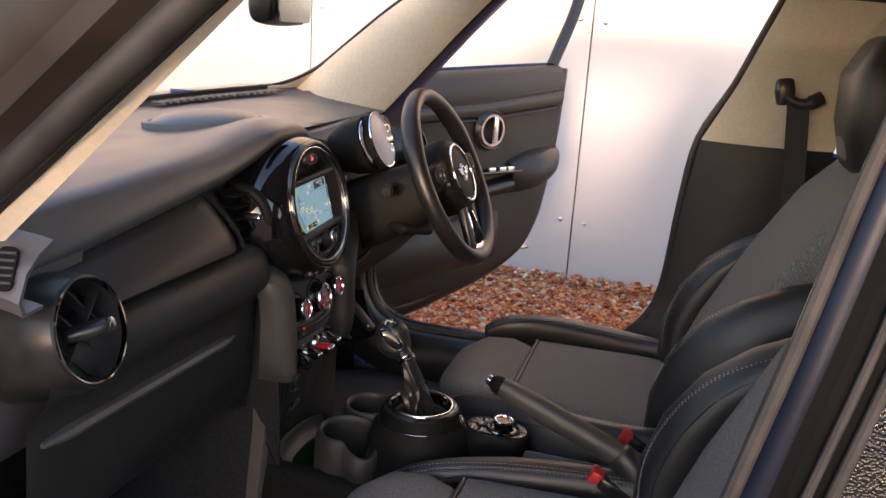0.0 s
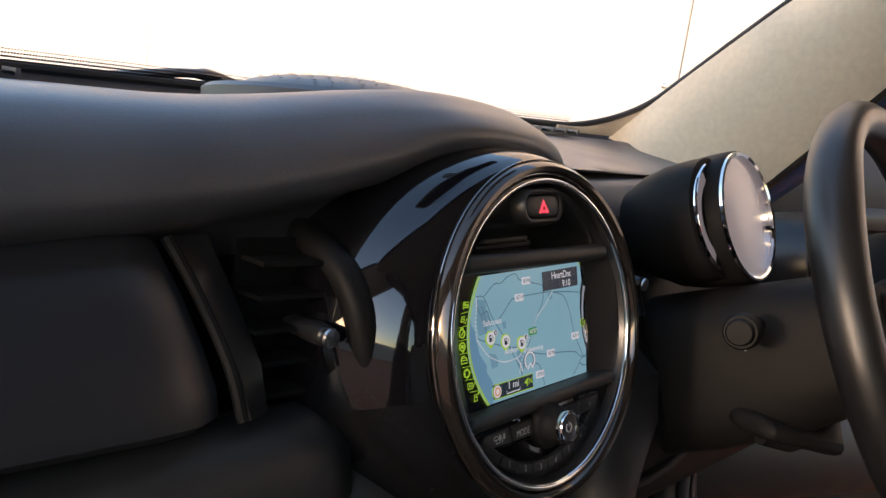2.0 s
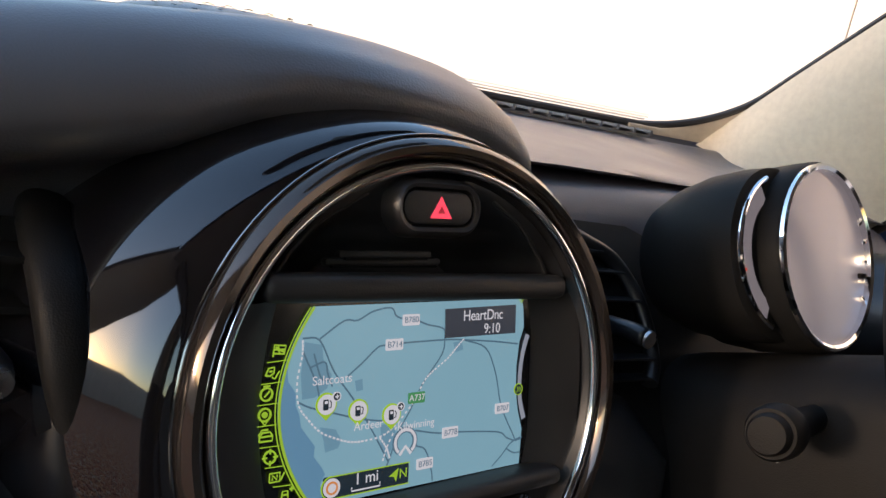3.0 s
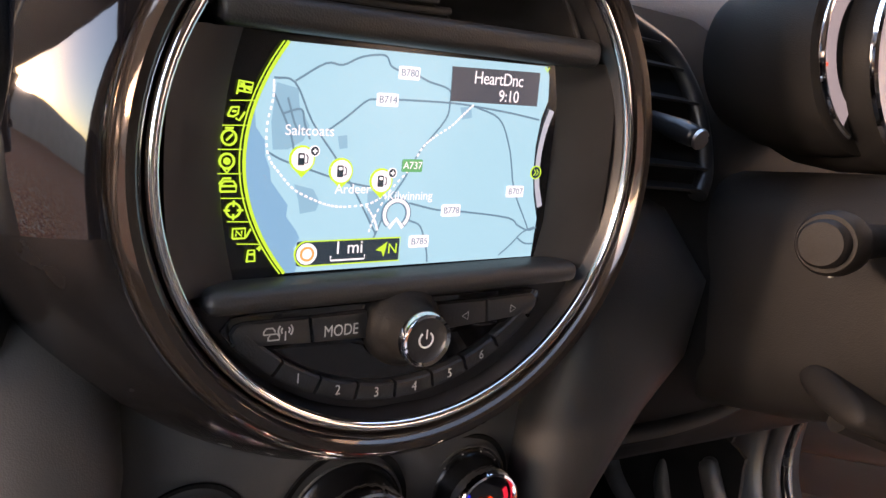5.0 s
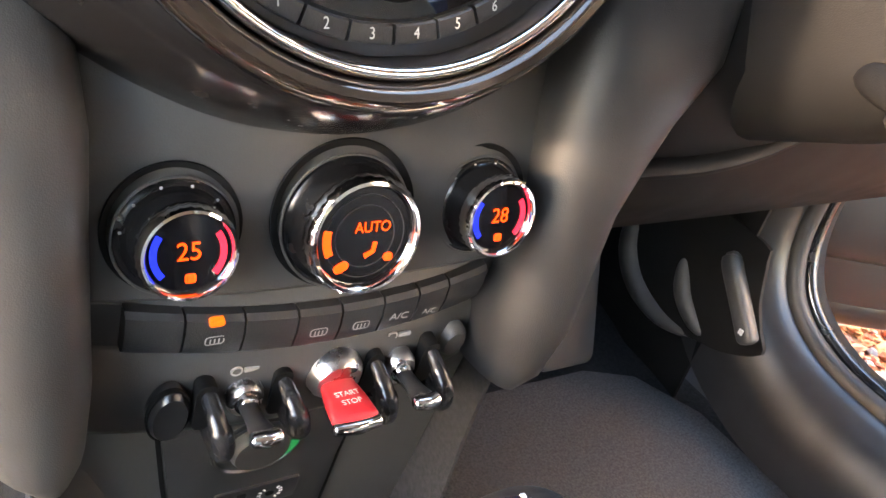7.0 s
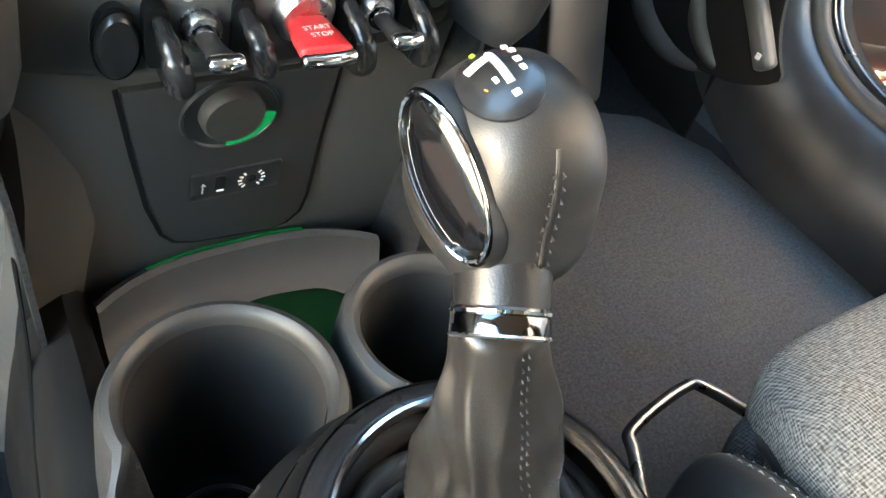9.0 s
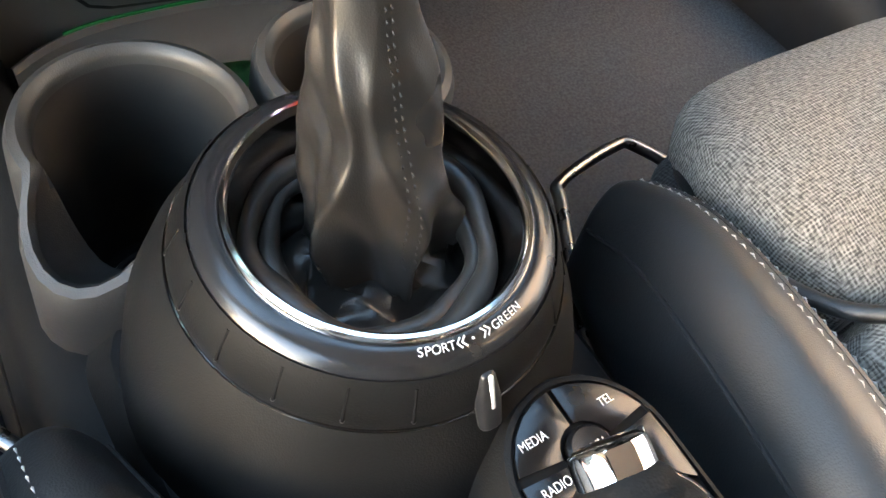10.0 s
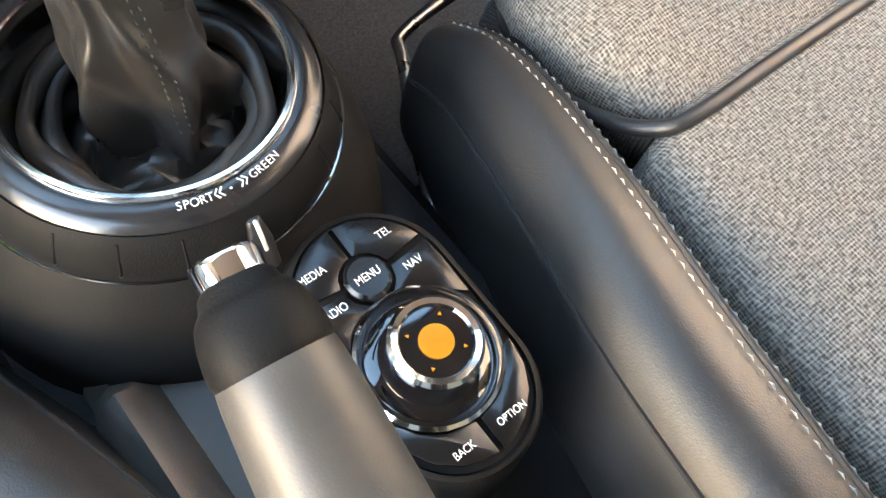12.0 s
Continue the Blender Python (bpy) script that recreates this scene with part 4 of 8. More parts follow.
for i in range(15):
    for j in range(15):
        u, v = (i - 7) * 0.0125 + 0.006 * (j % 2), (j - 7) * 0.0118
        if math.hypot(u, v) < 0.088:
            h = 0.0225 * (1 - (math.hypot(u, v) / 0.112) ** 2.6) + 0.0006
            bmesh.ops.create_circle(bm, cap_ends=True, segments=6, radius=0.0016, matrix=SPK @ Matrix.Translation((u, v * 0.93, h)))
part("perforation", bm, VOID, grille, smooth=False)
# demister slots along the screen
for x0, x1 in ((-0.55, -0.16), (0.16, 0.55)):
    slot = part("demister_slot", sheet([[Vector((x, 0.475 - 0.13 * ((x - CX) / 0.68) ** 2 + d, 1.0235 + 0.040 * x)) for x in [x0 + (x1 - x0) * k / 10 for k in range(11)]] for d in (-0.014, 0.014)]), VOID, dash)
    for k in range(18):
        x = x0 + (x1 - x0) * (k + 0.5) / 18
        part("slat", box((0.004, 0.03, 0.006), Matrix.Translation((x, 0.475 - 0.13 * ((x - CX) / 0.68) ** 2, 1.0235 + 0.040 * x))), SOFT, slot, smooth=False)
# decor panel over the glovebox
rows = []
for k in range(21):
    x = -0.520 + 0.304 * k / 20
    e = max(0, (x + 0.245) / 0.03) ** 2 * 0.012
    q = max(0.0, -0.25 - x) * 0.11
    rows.append([Vector((x + 0.012 * t, y + e, z)) for t, y, z in ((-1.2, 0.112, 0.955 - q), (-1.0, 0.100, 0.947 - q), (-0.4, 0.083, 0.925 - 0.8 * q), (0, 0.068, 0.903 - 0.5 * q), (0.3, 0.058, 0.885 - 0.2 * q), (0.4, 0.055, 0.872), (0.4, 0.062, 0.866))])
part("decor_panel", sheet(rows), DECOR, dash, "satin dark decor panel above the glovebox")
part("decor_edge", tube(smooth_path([(-0.223, 0.108, 0.950), (-0.215, 0.088, 0.925), (-0.207, 0.068, 0.895), (-0.203, 0.058, 0.870)], 5), 0.003, 8), BELL, dash)
part("decor_end", sheet([[Vector(p) for p in r] for r in (((-0.222, 0.112, 0.95), (-0.208, 0.09, 0.92), (-0.199, 0.07, 0.89), (-0.195, 0.062, 0.868)), ((-0.195, 0.118, 0.95), (-0.187, 0.098, 0.92), (-0.180, 0.08, 0.89), (-0.178, 0.072, 0.866)))], 0.004), SATIN, dash, "bevelled end of the decor panel")
# the back of the recesses: a black sheet that paints their shade
part("dash_recess_shade", sheet([[Vector((x, y, z)) for x in (-0.69, -0.4, -0.1, 0.1, 0.4, 0.70)] for y, z in ((0.145, 0.95), (0.14, 0.90), (0.135, 0.84), (0.15, 0.72), (0.2, 0.6), (0.3, 0.55))]), VOID, dash)
# glovebox with its ledge
rows = []
for k in range(25):
    x = -0.620 + 0.515 * k / 24
    e = max(0.0, (x + 0.165) / 0.06)
    sq = math.sqrt(max(0.0, 1 - min(1, e) ** 2))
    p = ((0.090, 0.862), (0.076, 0.860), (0.062, 0.856), (0.052, 0.846), (0.046, 0.830), (0.043, 0.812), (0.046, 0.798), (0.056, 0.787), (0.070, 0.776), (0.078, 0.755), (0.080, 0.72), (0.085, 0.66), (0.10, 0.60), (0.14, 0.555), (0.30, 0.54))
    rows.append([Vector((x, 0.105 + (y - 0.105) * (0.25 + 0.75 * sq), z - 0.03 * (1 - sq) * (z > 0.8))) for y, z in p])
part("glovebox", sheet(rows), HARD, dash, "black glovebox with a moulded ledge")
part("lid_ridge", tube(smooth_path([(-0.60, 0.076, 0.735), (-0.4, 0.074, 0.732), (-0.2, 0.078, 0.725)], 6), [0.004] + [0.010] * 11 + [0.003], 8, flat=0.8), SOFT, dash)
# driver's side lower dash
rows = []
for k in range(17):
    x = 0.135 + 0.56 * k / 16
    rows.append([Vector((x, y, z)) for y, z in ((0.15, 0.97), (0.125, 0.94), (0.10, 0.90), (0.06, 0.84), (0.045, 0.80), (0.05, 0.76), (0.075, 0.70), (0.12, 0.65), (0.2, 0.63))])
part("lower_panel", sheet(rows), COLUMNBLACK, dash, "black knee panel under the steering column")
part("knee_moulding", tube(smooth_path([(0.150, 0.058, 0.736), (0.209, 0.057, 0.736), (0.254, 0.056, 0.738), (0.305, 0.058, 0.746), (0.37, 0.065, 0.765), (0.46, 0.08, 0.80)], 6), 0.008, 10, flat=0.8), BELL, dash, "curved lower knee moulding")


def round_vent(c, r, tilt, turn=0.0):
    m = Matrix.Translation(c) @ Matrix.Rotation(radians(turn), 4, "Z") @ basis((0, 0, 0), tilt)
    v = part("air_vent", lathe([(r * 1.24, -0.10), (r * 1.22, -0.06), (r * 1.17, -0.02), (r * 1.10, -0.004), (r * 1.06, 0.004), (r * 1.0, 0.006), (r * 0.97, 0.002), (r * 0.93, -0.012), (r * 0.90, -0.03)], m, 48, False), SATIN, dash, "round air vent with cross slats")
    part("trim_ring", lathe([(r * 1.02, 0.003), (r * 1.01, 0.008), (r * 0.975, 0.0075), (r * 0.965, 0.002)], m, 48, False), DARKCHROME, v)
    part("duct", lathe([(r * 0.95, -0.04), (r * 0.5, -0.05), (0.002, -0.052)], m, 32, False), VOID, v)
    skew = m @ Matrix.Rotation(radians(38), 4, "Z")
    for k in (-0.52, 0.0, 0.52):
        w = 2 * math.sqrt(max(0.0, (0.93 * r) ** 2 - (k * r) ** 2))
        part("slat", box((0.0026, w, 0.014), skew @ at(k * r, 0, -0.020)), SATIN, v, smooth=False)
    part("slat", box((1.84 * r, 0.0030, 0.012), skew @ at(0, 0, -0.012)), SATIN, v, smooth=False)
    kn = part("knob", pad([m @ Vector((-0.016, 0.0, -0.012)), m @ Vector((0.0, 0.0, 0.004)), m @ Vector((0.012, 0.001, 0.014))], [0.018, 0.024, 0.020], [0.013, 0.018, 0.016], (0, 0, 1), 3, 16), SATIN, v, "vent knob")
    part("cap", lathe([(0.0085, 0.0), (0.0080, 0.003), (0.004, 0.0045)], m @ Matrix.Translation((0.0135, 0.001, 0.0185)), 20), SILVER, kn)
    return v


round_vent((-0.565, 0.039, 0.864), 0.0575, 14, 5)
round_vent((0.575, 0.045, 0.93), 0.055, 14)
# dash end beside the left vent, with the small side slot
part("dash_end", sheet([[Vector((x, y, z)) for y, z in ((0.10, 0.955), (0.095, 0.93), (0.10, 0.90), (0.105, 0.84), (0.11, 0.78), (0.14, 0.70))] for x in (-0.50, -0.58, -0.64, -0.668)]), SOFT, dash)
cheek = part("dash_cheek", sheet([[Vector((x, y, z - dz * k / 6)) for k, y in ((0, 0.36), (1, 0.28), (2, 0.20), (3, 0.13), (4, 0.08), (5, 0.05), (6, 0.035))] for x, z, dz in ((-0.610, 0.992, 0.016), (-0.630, 0.984, 0.018), (-0.648, 0.970, 0.020), (-0.660, 0.945, 0.022), (-0.655, 0.928, 0.020), (-0.630, 0.922, 0.012))], 0.004), SOFT, dash, "rounded end of the dashboard")
so = part("side_slot", prism(rrect(0.044, 0.019, 0.006), 0.0, 0.003, Matrix.Translation((-0.6500, 0.056, 0.953)) @ Vector((-0.80, -0.25, 0.52)).to_track_quat("Z", "X").to_matrix().to_4x4()), VOID, dash, "small slotted side vent")
for k in range(5):
    part("slat", box((0.0025, 0.017, 0.004), Matrix.Translation((-0.6500, 0.056, 0.953)) @ Vector((-0.80, -0.25, 0.52)).to_track_quat("Z", "X").to_matrix().to_4x4() @ at(-0.015 + 0.0075 * k, 0, 0.003)), HARD, so, smooth=False)


VENT_ARC = [(0.165, 0.138, 0.966), (0.186, 0.134, 0.960), (0.209, 0.126, 0.951), (0.223, 0.112, 0.933), (0.229, 0.100, 0.914), (0.229, 0.088, 0.894), (0.221, 0.080, 0.883)]


def slot_vent(c, sgn):
    """The narrow upright vents on either side of the screen, with a jutting knob."""
    v = part("air_vent", sheet([[Vector((c[0] + dx, c[1] + (0.045 if sgn < 0 else 0.085), c[2] + dz)) for dx in (-0.03, 0.03)] for dz in (0.045, -0.045)]), VOID, dash, "recessed narrow air vent")
    if sgn < 0:
        for k in range(5):
            part("slat", box((0.062, 0.02, 0.0025), Matrix.Translation((c[0], c[1] + 0.028, c[2] - 0.036 + 0.018 * k))), VOID, v, smooth=False)
    else:
        arc = smooth_path(VENT_ARC, 5)
        part("vent_rim", tube(arc, 0.0055, 10), SATIN, v, "curved rim of the vent")
        part("vent_recess", sheet([[Vector((0.14, p.y + 0.006, p.z)), p + Vector((0, 0.002, 0))] for p in arc]), VOID, v)
        for p in arc[4::4]:
            part("slat", box((max(0.01, p.x - 0.144), 0.010, 0.0014), Matrix.Translation(((p.x + 0.140) / 2, p.y - 0.001, p.z))), SATIN, v, smooth=False)
    kn = part("knob", pad([Vector(c) + Vector((0, 0.03, 0)), Vector(c) + Vector((0, 0.008, 0.001)), Vector(c) + Vector((0, 0, 0.001))], [0.010, 0.013, 0.012], [0.009, 0.012, 0.011], (0, 0, 1), 2.4, 16), SATIN, v)
    part("cap", lathe([(0.0055, 0.0), (0.005, 0.0016), (0.002, 0.002)], basis(Vector(c) + Vector((0, -0.004, 0.001)), 0), 16), SILVER, kn)


strut = smooth_path([(-0.1330, 0.118, 0.952), (-0.1345, 0.098, 0.946), (-0.1350, 0.078, 0.938), (-0.1335, 0.0650, 0.923), (-0.1300, 0.0595, 0.905), (-0.1220, 0.0600, 0.880), (-0.1170, 0.0690, 0.860)], 4)
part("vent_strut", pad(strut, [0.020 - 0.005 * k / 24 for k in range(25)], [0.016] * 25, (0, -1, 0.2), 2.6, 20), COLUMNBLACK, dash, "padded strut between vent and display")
slot_vent((-0.152, 0.065, 0.905), -1)
slot_vent((0.176, 0.062, 0.920), 1)

# ---------------- round centre display ----------------
SM = basis((0.0048, 0.0291, 0.9044), 13) @ Matrix.Rotation(radians(3.3), 4, "Z") @ Matrix.Diagonal((0.915, 0.915, 0.915, 1))
BEZEL = mat("smoked_gloss_bezel", (0.075, 0.064, 0.058), 0.10, 0.85, rough_vary=0.03, vary_scale=40)
disp = thing("centre_display", (CX, 0.07, 0.79), "round centre display with chrome rim, lit map screen and radio buttons", "car display")
rings = []
for g, h in ((0.098, -0.105), (0.096, -0.080), (0.088, -0.058), (0.074, -0.040), (0.055, -0.026), (0.032, -0.014), (0.012, -0.006), (0.0, -0.004)):
    ring = []
    for k in range(96):
        a = 2 * math.pi * k / 96
        side = 0.34 + 0.20 * max(0.0, math.cos(a - radians(150))) if math.cos(a) < 0 else 0.28
        rise = 0.14 + 0.10 * max(0.0, math.cos(a - radians(125))) if math.sin(a) > 0 else 0.26
        ring.append(SM @ Vector(((0.1195 + g * side) * math.cos(a), (0.1195 + g * rise) * math.sin(a), h)))
    rings.append(ring)
upper = [[r[k % 96] for k in range(-3, 52)] for r in rings]
lower = [[r[k % 96] for k in range(51, 94)] for r in rings]
part("surround", sheet(upper), GLOSS, disp, "piano-black surround")
part("lower_surround", sheet(lower), DIALBLACK, disp, "semi-gloss black lower surround")
part("outer_rim", lathe([(0.1195, -0.006), (0.1196, -0.001), (0.1182, 0.0036), (0.1155, 0.0062), (0.1125, 0.0060), (0.1105, 0.0040), (0.1095, 0.0)], SM, 96, False), BEZEL, disp, "smoked dark gloss bezel")
part("rim_edge", tube([SM @ Vector((0.1202 * math.cos(a), 0.1202 * math.sin(a), -0.0015)) for a in [2 * math.pi * k / 96 for k in range(96)]], 0.0008, 8, True), DARKCHROME, disp)
part("chrome_ring", tube([SM @ Vector((0.1064 * math.cos(a), 0.1064 * math.sin(a), 0.0005)) for a in [2 * math.pi * k / 96 for k in range(96)]], 0.0023, 10, True), CHROME, disp, "bright chrome ring")
part("bowl", lathe([(0.1056, 0.001), (0.1040, -0.004), (0.1030, -0.008), (0.1020, -0.0120)], SM, 96, False), SATIN, disp)


def chord_plate(v0, v1, r=0.1025, n=14):
    out = []
    for k in range(n + 1):
        v = v0 + (v1 - v0) * k / n
        out.append((math.sqrt(max(1e-6, r * r - v * v)), v))
    return out + [(-x, y) for x, y in out[::-1]]


# the bay over the screen: it deepens towards the disc slot
def bay_depth(v):
    return lerp_table([(0.050, -0.036), (0.060, -0.034), (0.076, -0.018), (0.090, -0.0080), (0.101, -0.0060)], v)


rows = []
for k in range(15):
    v = 0.0535 + 0.0475 * k / 14
    hw = math.sqrt(0.1030 ** 2 - v * v)
    row = []
    for j in range(25):
        q = -1 + 2 * j / 24
        w = min(1.0, max(0.0, (1 - abs(q)) * hw / 0.020))
        w = w * w * (3 - 2 * w)
        row.append(SM @ Vector((q * hw, v, -0.0055 + (bay_depth(v) + 0.0055) * w)))
    rows.append(row)
part("upper_bay", sheet(rows), SATIN, disp, "black bay with the disc slot")
for s in (-1, 1):
    part("bay_lip", tube(smooth_path([SM @ Vector((s * x, v, h)) for x, v, h in ((0.036, 0.0925, -0.0070), (0.056, 0.0815, -0.0088), (0.070, 0.0680, -0.0100), (0.078, 0.0560, -0.0105))], 6), 0.0011, 8), HARD, disp)
for u0, u1, v, h in ((-0.038, 0.014, 0.0660, -0.0300), (-0.043, 0.022, 0.0622, -0.0330)):
    part("slot_lip", box((u1 - u0, 0.0036, 0.006), SM @ at((u0 + u1) / 2, v, h + 0.002), 0.0012), HARD, disp)
    part("slot_line", box((u1 - u0 - 0.006, 0.0010, 0.002), SM @ at((u0 + u1) / 2, v - 0.0022, h + 0.0045)), VOID, disp)
part("slot_tongue", prism([(-0.049, 0.0560), (0.030, 0.0560), (0.012, 0.0690), (-0.036, 0.0690)], -0.044, -0.0325, SM, 0.001), HARD, disp)
part("face_plate", prism(chord_plate(-0.1015, -0.0500), -0.014, -0.0085, SM, 0.0008), SATIN, disp)
for v, t, rz in ((0.0520, 0.0120, -0.9), (-0.0480, 0.0095, 0.4)):
    hw = math.sqrt(0.1010 ** 2 - v * v)
    part("screen_bar", box((2 * hw - 0.003, t, 0.020), SM @ at(0, v, -0.0105, rz), 0.0045, 3), HARD, disp, "rounded bar framing the screen")
for sx in (-1, 1):
    rows = []
    for x, h, bow in ((0.0735, -0.0185, 0.006), (0.0770, -0.0165, 0.006), (0.0895, -0.0085, 0.006), (0.1000, -0.0050, 0.004)):
        rows.append([SM @ Vector((sx * (x + bow * (1 - (v / 0.044) ** 2) - 0.003), v, h)) for v in [0.047 - 0.094 * k / 12 for k in range(13)]])
    part("screen_cheek", sheet(rows), SATIN, disp)
# hazard button in its raised oval frame
HZ = SM @ at(-0.003, 0.0880, 0.0045)
hz = part("hazard_button", prism(rrect(0.039, 0.0150, 0.0068, 6), -0.012, -0.0030, HZ, 0.0016), HARD, disp, "hazard button with a red triangle")
rows = []
for dw, h in ((0.0, -0.006), (0.0015, -0.0025), (0.0050, -0.0018), (0.0085, -0.0035), (0.0115, -0.0120)):
    rows.append([HZ @ Vector((*p, h)) for p in rrect(0.0400 + dw, 0.0160 + dw, 0.0073 + dw / 2.1, 6)])
part("button_frame", loft(rows, True, False), SATIN, hz)
tri_pts = [(0.0072 * math.cos(radians(a)), 0.0066 * math.sin(radians(a))) for a in (90, 210, 330)]
part("triangle", flat(tri_pts, -0.0027, HZ @ at(0.0005, -0.0014)), glow("red_triangle", (1.0, 0.06, 0.10), 0.30), hz)
part("triangle_core", flat([(0.34 * x, 0.34 * y) for x, y in tri_pts], -0.0024, HZ @ at(0.0005, -0.0014)), glow("red_triangle_core", (0.55, 0.02, 0.04), 0.15), hz)
# the screen with its map, drawn as thin flat pieces
H = -0.017
screen = part("screen", prism([(-0.082, -0.046), (0.076, -0.046), (0.076, 0.0475), (-0.082, 0.0475)], H - 0.004, H - 0.0006, SM), SCREENOFF, disp, "lit colour map screen")
lefte = []
for k in range(25):
    v = 0.0440 - 0.0866 * k / 24
    lefte.append((-0.0698 + (8.2 if v > 0.001 else 9.1) * (v - 0.001) ** 2, v))
righte = [(0.0672, 0.0440), (0.0690, 0.0400), (0.0700, 0.0290), (0.0672, 0.0215), (0.0657, 0.0090), (0.0660, -0.0040), (0.0678, -0.0140), (0.0712, -0.0245), (0.0702, -0.0426)]
part("map_land", prism(lefte[::-1] + righte, H - 0.0006, H, SM), MAPBLUE, screen)
sea = [(lefte[i][0] + 0.0004, lefte[i][1]) for i in range(6, 25)]
coast = [(-0.0478, -0.0426), (-0.0470, -0.0390), (-0.0490, -0.0330), (-0.0466, -0.0290), (-0.0480, -0.0262), (-0.0525, -0.0205), (-0.0520, -0.0160), (-0.0556, -0.0114), (-0.0590, -0.0070), (-0.0598, -0.0020), (-0.0618, 0.0027), (-0.0620, 0.0080), (-0.0657, 0.0130), (-0.0662, 0.0190), (-0.0652, 0.0225)]
part("map_sea", flat(sea + coast, H + 0.00015, SM), MAPSEA, screen)
TOWNS = ([(-0.0585, 0.0292), (-0.0500, 0.0275), (-0.0492, 0.0210), (-0.0448, 0.0140), (-0.0470, 0.0085), (-0.0530, 0.0050), (-0.0590, 0.0048), (-0.0600, 0.0150)],
         [(-0.0500, -0.0080), (-0.0420, -0.0100), (-0.0390, -0.0150), (-0.0405, -0.0185), (-0.0470, -0.0195), (-0.0480, -0.0140)],
         [(-0.0185, -0.0110), (-0.0110, -0.0110), (-0.0090, -0.0190), (-0.0140, -0.0260), (-0.0180, -0.0210)], [(0.0225, 0.0240), (0.0280, 0.0245), (0.0290, 0.0200), (0.0240, 0.0190)],
         [(-0.0330, 0.0105), (-0.0290, 0.0110), (-0.0285, 0.0060), (-0.0320, 0.0055)])
for poly in TOWNS:
    part("map_town", flat(poly, H + 0.00025, SM), MAPTOWN, screen)
ROADS = (
    [(-0.0514, 0.0301), (-0.0396, 0.0373), (-0.0326, 0.0372), (-0.0245, 0.0409), (-0.0148, 0.0421), (-0.0119, 0.0383), (-0.0070, 0.0365)],
    [(-0.0005, 0.0362), (0.0060, 0.0335), (0.0160, 0.0310), (0.0170, 0.0256), (0.0155, 0.0185), (0.0045, 0.0054), (-0.0020, -0.0060), (-0.0080, -0.0150), (-0.0136, -0.0286), (-0.0180, -0.0370)],
    [(-0.0378, 0.0122), (-0.0299, 0.0178), (-0.0219, 0.0242), (-0.0178, 0.0252), (-0.0082, 0.0256), (0.0170, 0.0256), (0.0292, 0.0248), (0.0492, 0.0228), (0.0657, 0.0205)],
    [(0.0292, 0.0248), (0.0433, 0.0201), (0.0500, 0.0090), (0.0530, -0.0010), (0.0543, -0.0067), (0.0576, -0.0147), (0.0642, -0.0257), (0.0665, -0.0299)],
    [(0.0012, -0.0161), (0.0154, -0.0193), (0.0287, -0.0204), (0.0540, -0.0238), (0.0600, -0.0275), (0.0665, -0.0299), (0.0714, -0.0288)],
    [(0.0700, -0.0285), (0.0630, -0.0310), (0.0573, -0.0361), (0.0508, -0.0410)],
    [(0.0600, -0.0330), (0.0650, -0.0360), (0.0700, -0.0365)],
    [(0.0019, -0.0235), (0.0077, -0.0263), (0.0116, -0.0365), (0.0125, -0.0420)],
    [(-0.0597, 0.0308), (-0.0514, 0.0295), (-0.0438, 0.0154), (-0.0335, 0.0023), (-0.0239, -0.0116), (-0.0136, -0.0286)],
    [(-0.0592, 0.0250), (-0.0520, 0.0100), (-0.0500, -0.0020)],
    [(-0.0560, 0.0180), (-0.0486, 0.0200), (-0.0470, 0.0150), (-0.0445, 0.0090)],
    [(-0.0540, 0.0240), (-0.0500, 0.0130), (-0.0450, 0.0125)],
    [(-0.0610, 0.0040), (-0.0550, 0.0010), (-0.0440, -0.0025), (-0.0310, -0.0065), (-0.0220, -0.0085), (-0.0120, -0.0100)],
)
for r in ROADS:
    part("map_road", polyline([p[:2] for p in smooth_path([(*p, 0) for p in r], 4)], 0.0008, H + 0.0004, SM), MAPROAD, screen)
DOTTED = ([(-0.0597, 0.0302), (-0.0597, 0.0236), (-0.0617, 0.0132), (-0.0608, 0.0027), (-0.0561, -0.0038), (-0.0500, -0.0100), (-0.0419, -0.0140), (-0.0345, -0.0165), (-0.0273, -0.0170), (-0.0173, -0.0160), (-0.0100, -0.0120)],
          [(0.0291, 0.0255), (0.0240, 0.0210), (0.0186, 0.0161), (0.0110, 0.0115), (0.0055, 0.0070), (0.0000, -0.0020), (-0.0075, -0.0098), (-0.0140, -0.0200), (-0.0170, -0.0280)],
          [(-0.0190, -0.0165), (-0.0150, -0.0220), (-0.0130, -0.0270)])
for r in DOTTED:
    P = smooth_path([(*p, 0) for p in r], 4)
    bmd = bmesh.new()
    for a, b in zip(P[::1], P[1::1]):
        q = a.lerp(b, 0.5)
        d = (b - a).normalized() * 0.0007
        s = Vector((-d.y, d.x, 0)) * 0.6
        bmd.faces.new([bmd.verts.new(SM @ Vector((*(q + k).xy, H + 0.0006))) for k in (d + s, s - d, -d - s, d - s)])
    part("map_railway", bmd, MAPWHITE, screen)
part("map_rim", polyline(lefte, 0.0013, H + 0.0008, SM), MAPLIME, screen)
part("map_rim", polyline([(p[0] - 0.0018, p[1]) for p in lefte], 0.0006, H + 0.0008, SM), MAPLIME, screen)
part("map_corner", polyline([(0.0655, 0.0436), (0.0668, 0.0418), (0.0680, 0.0436)], 0.0008, H + 0.0008, SM), MAPLIME, screen)
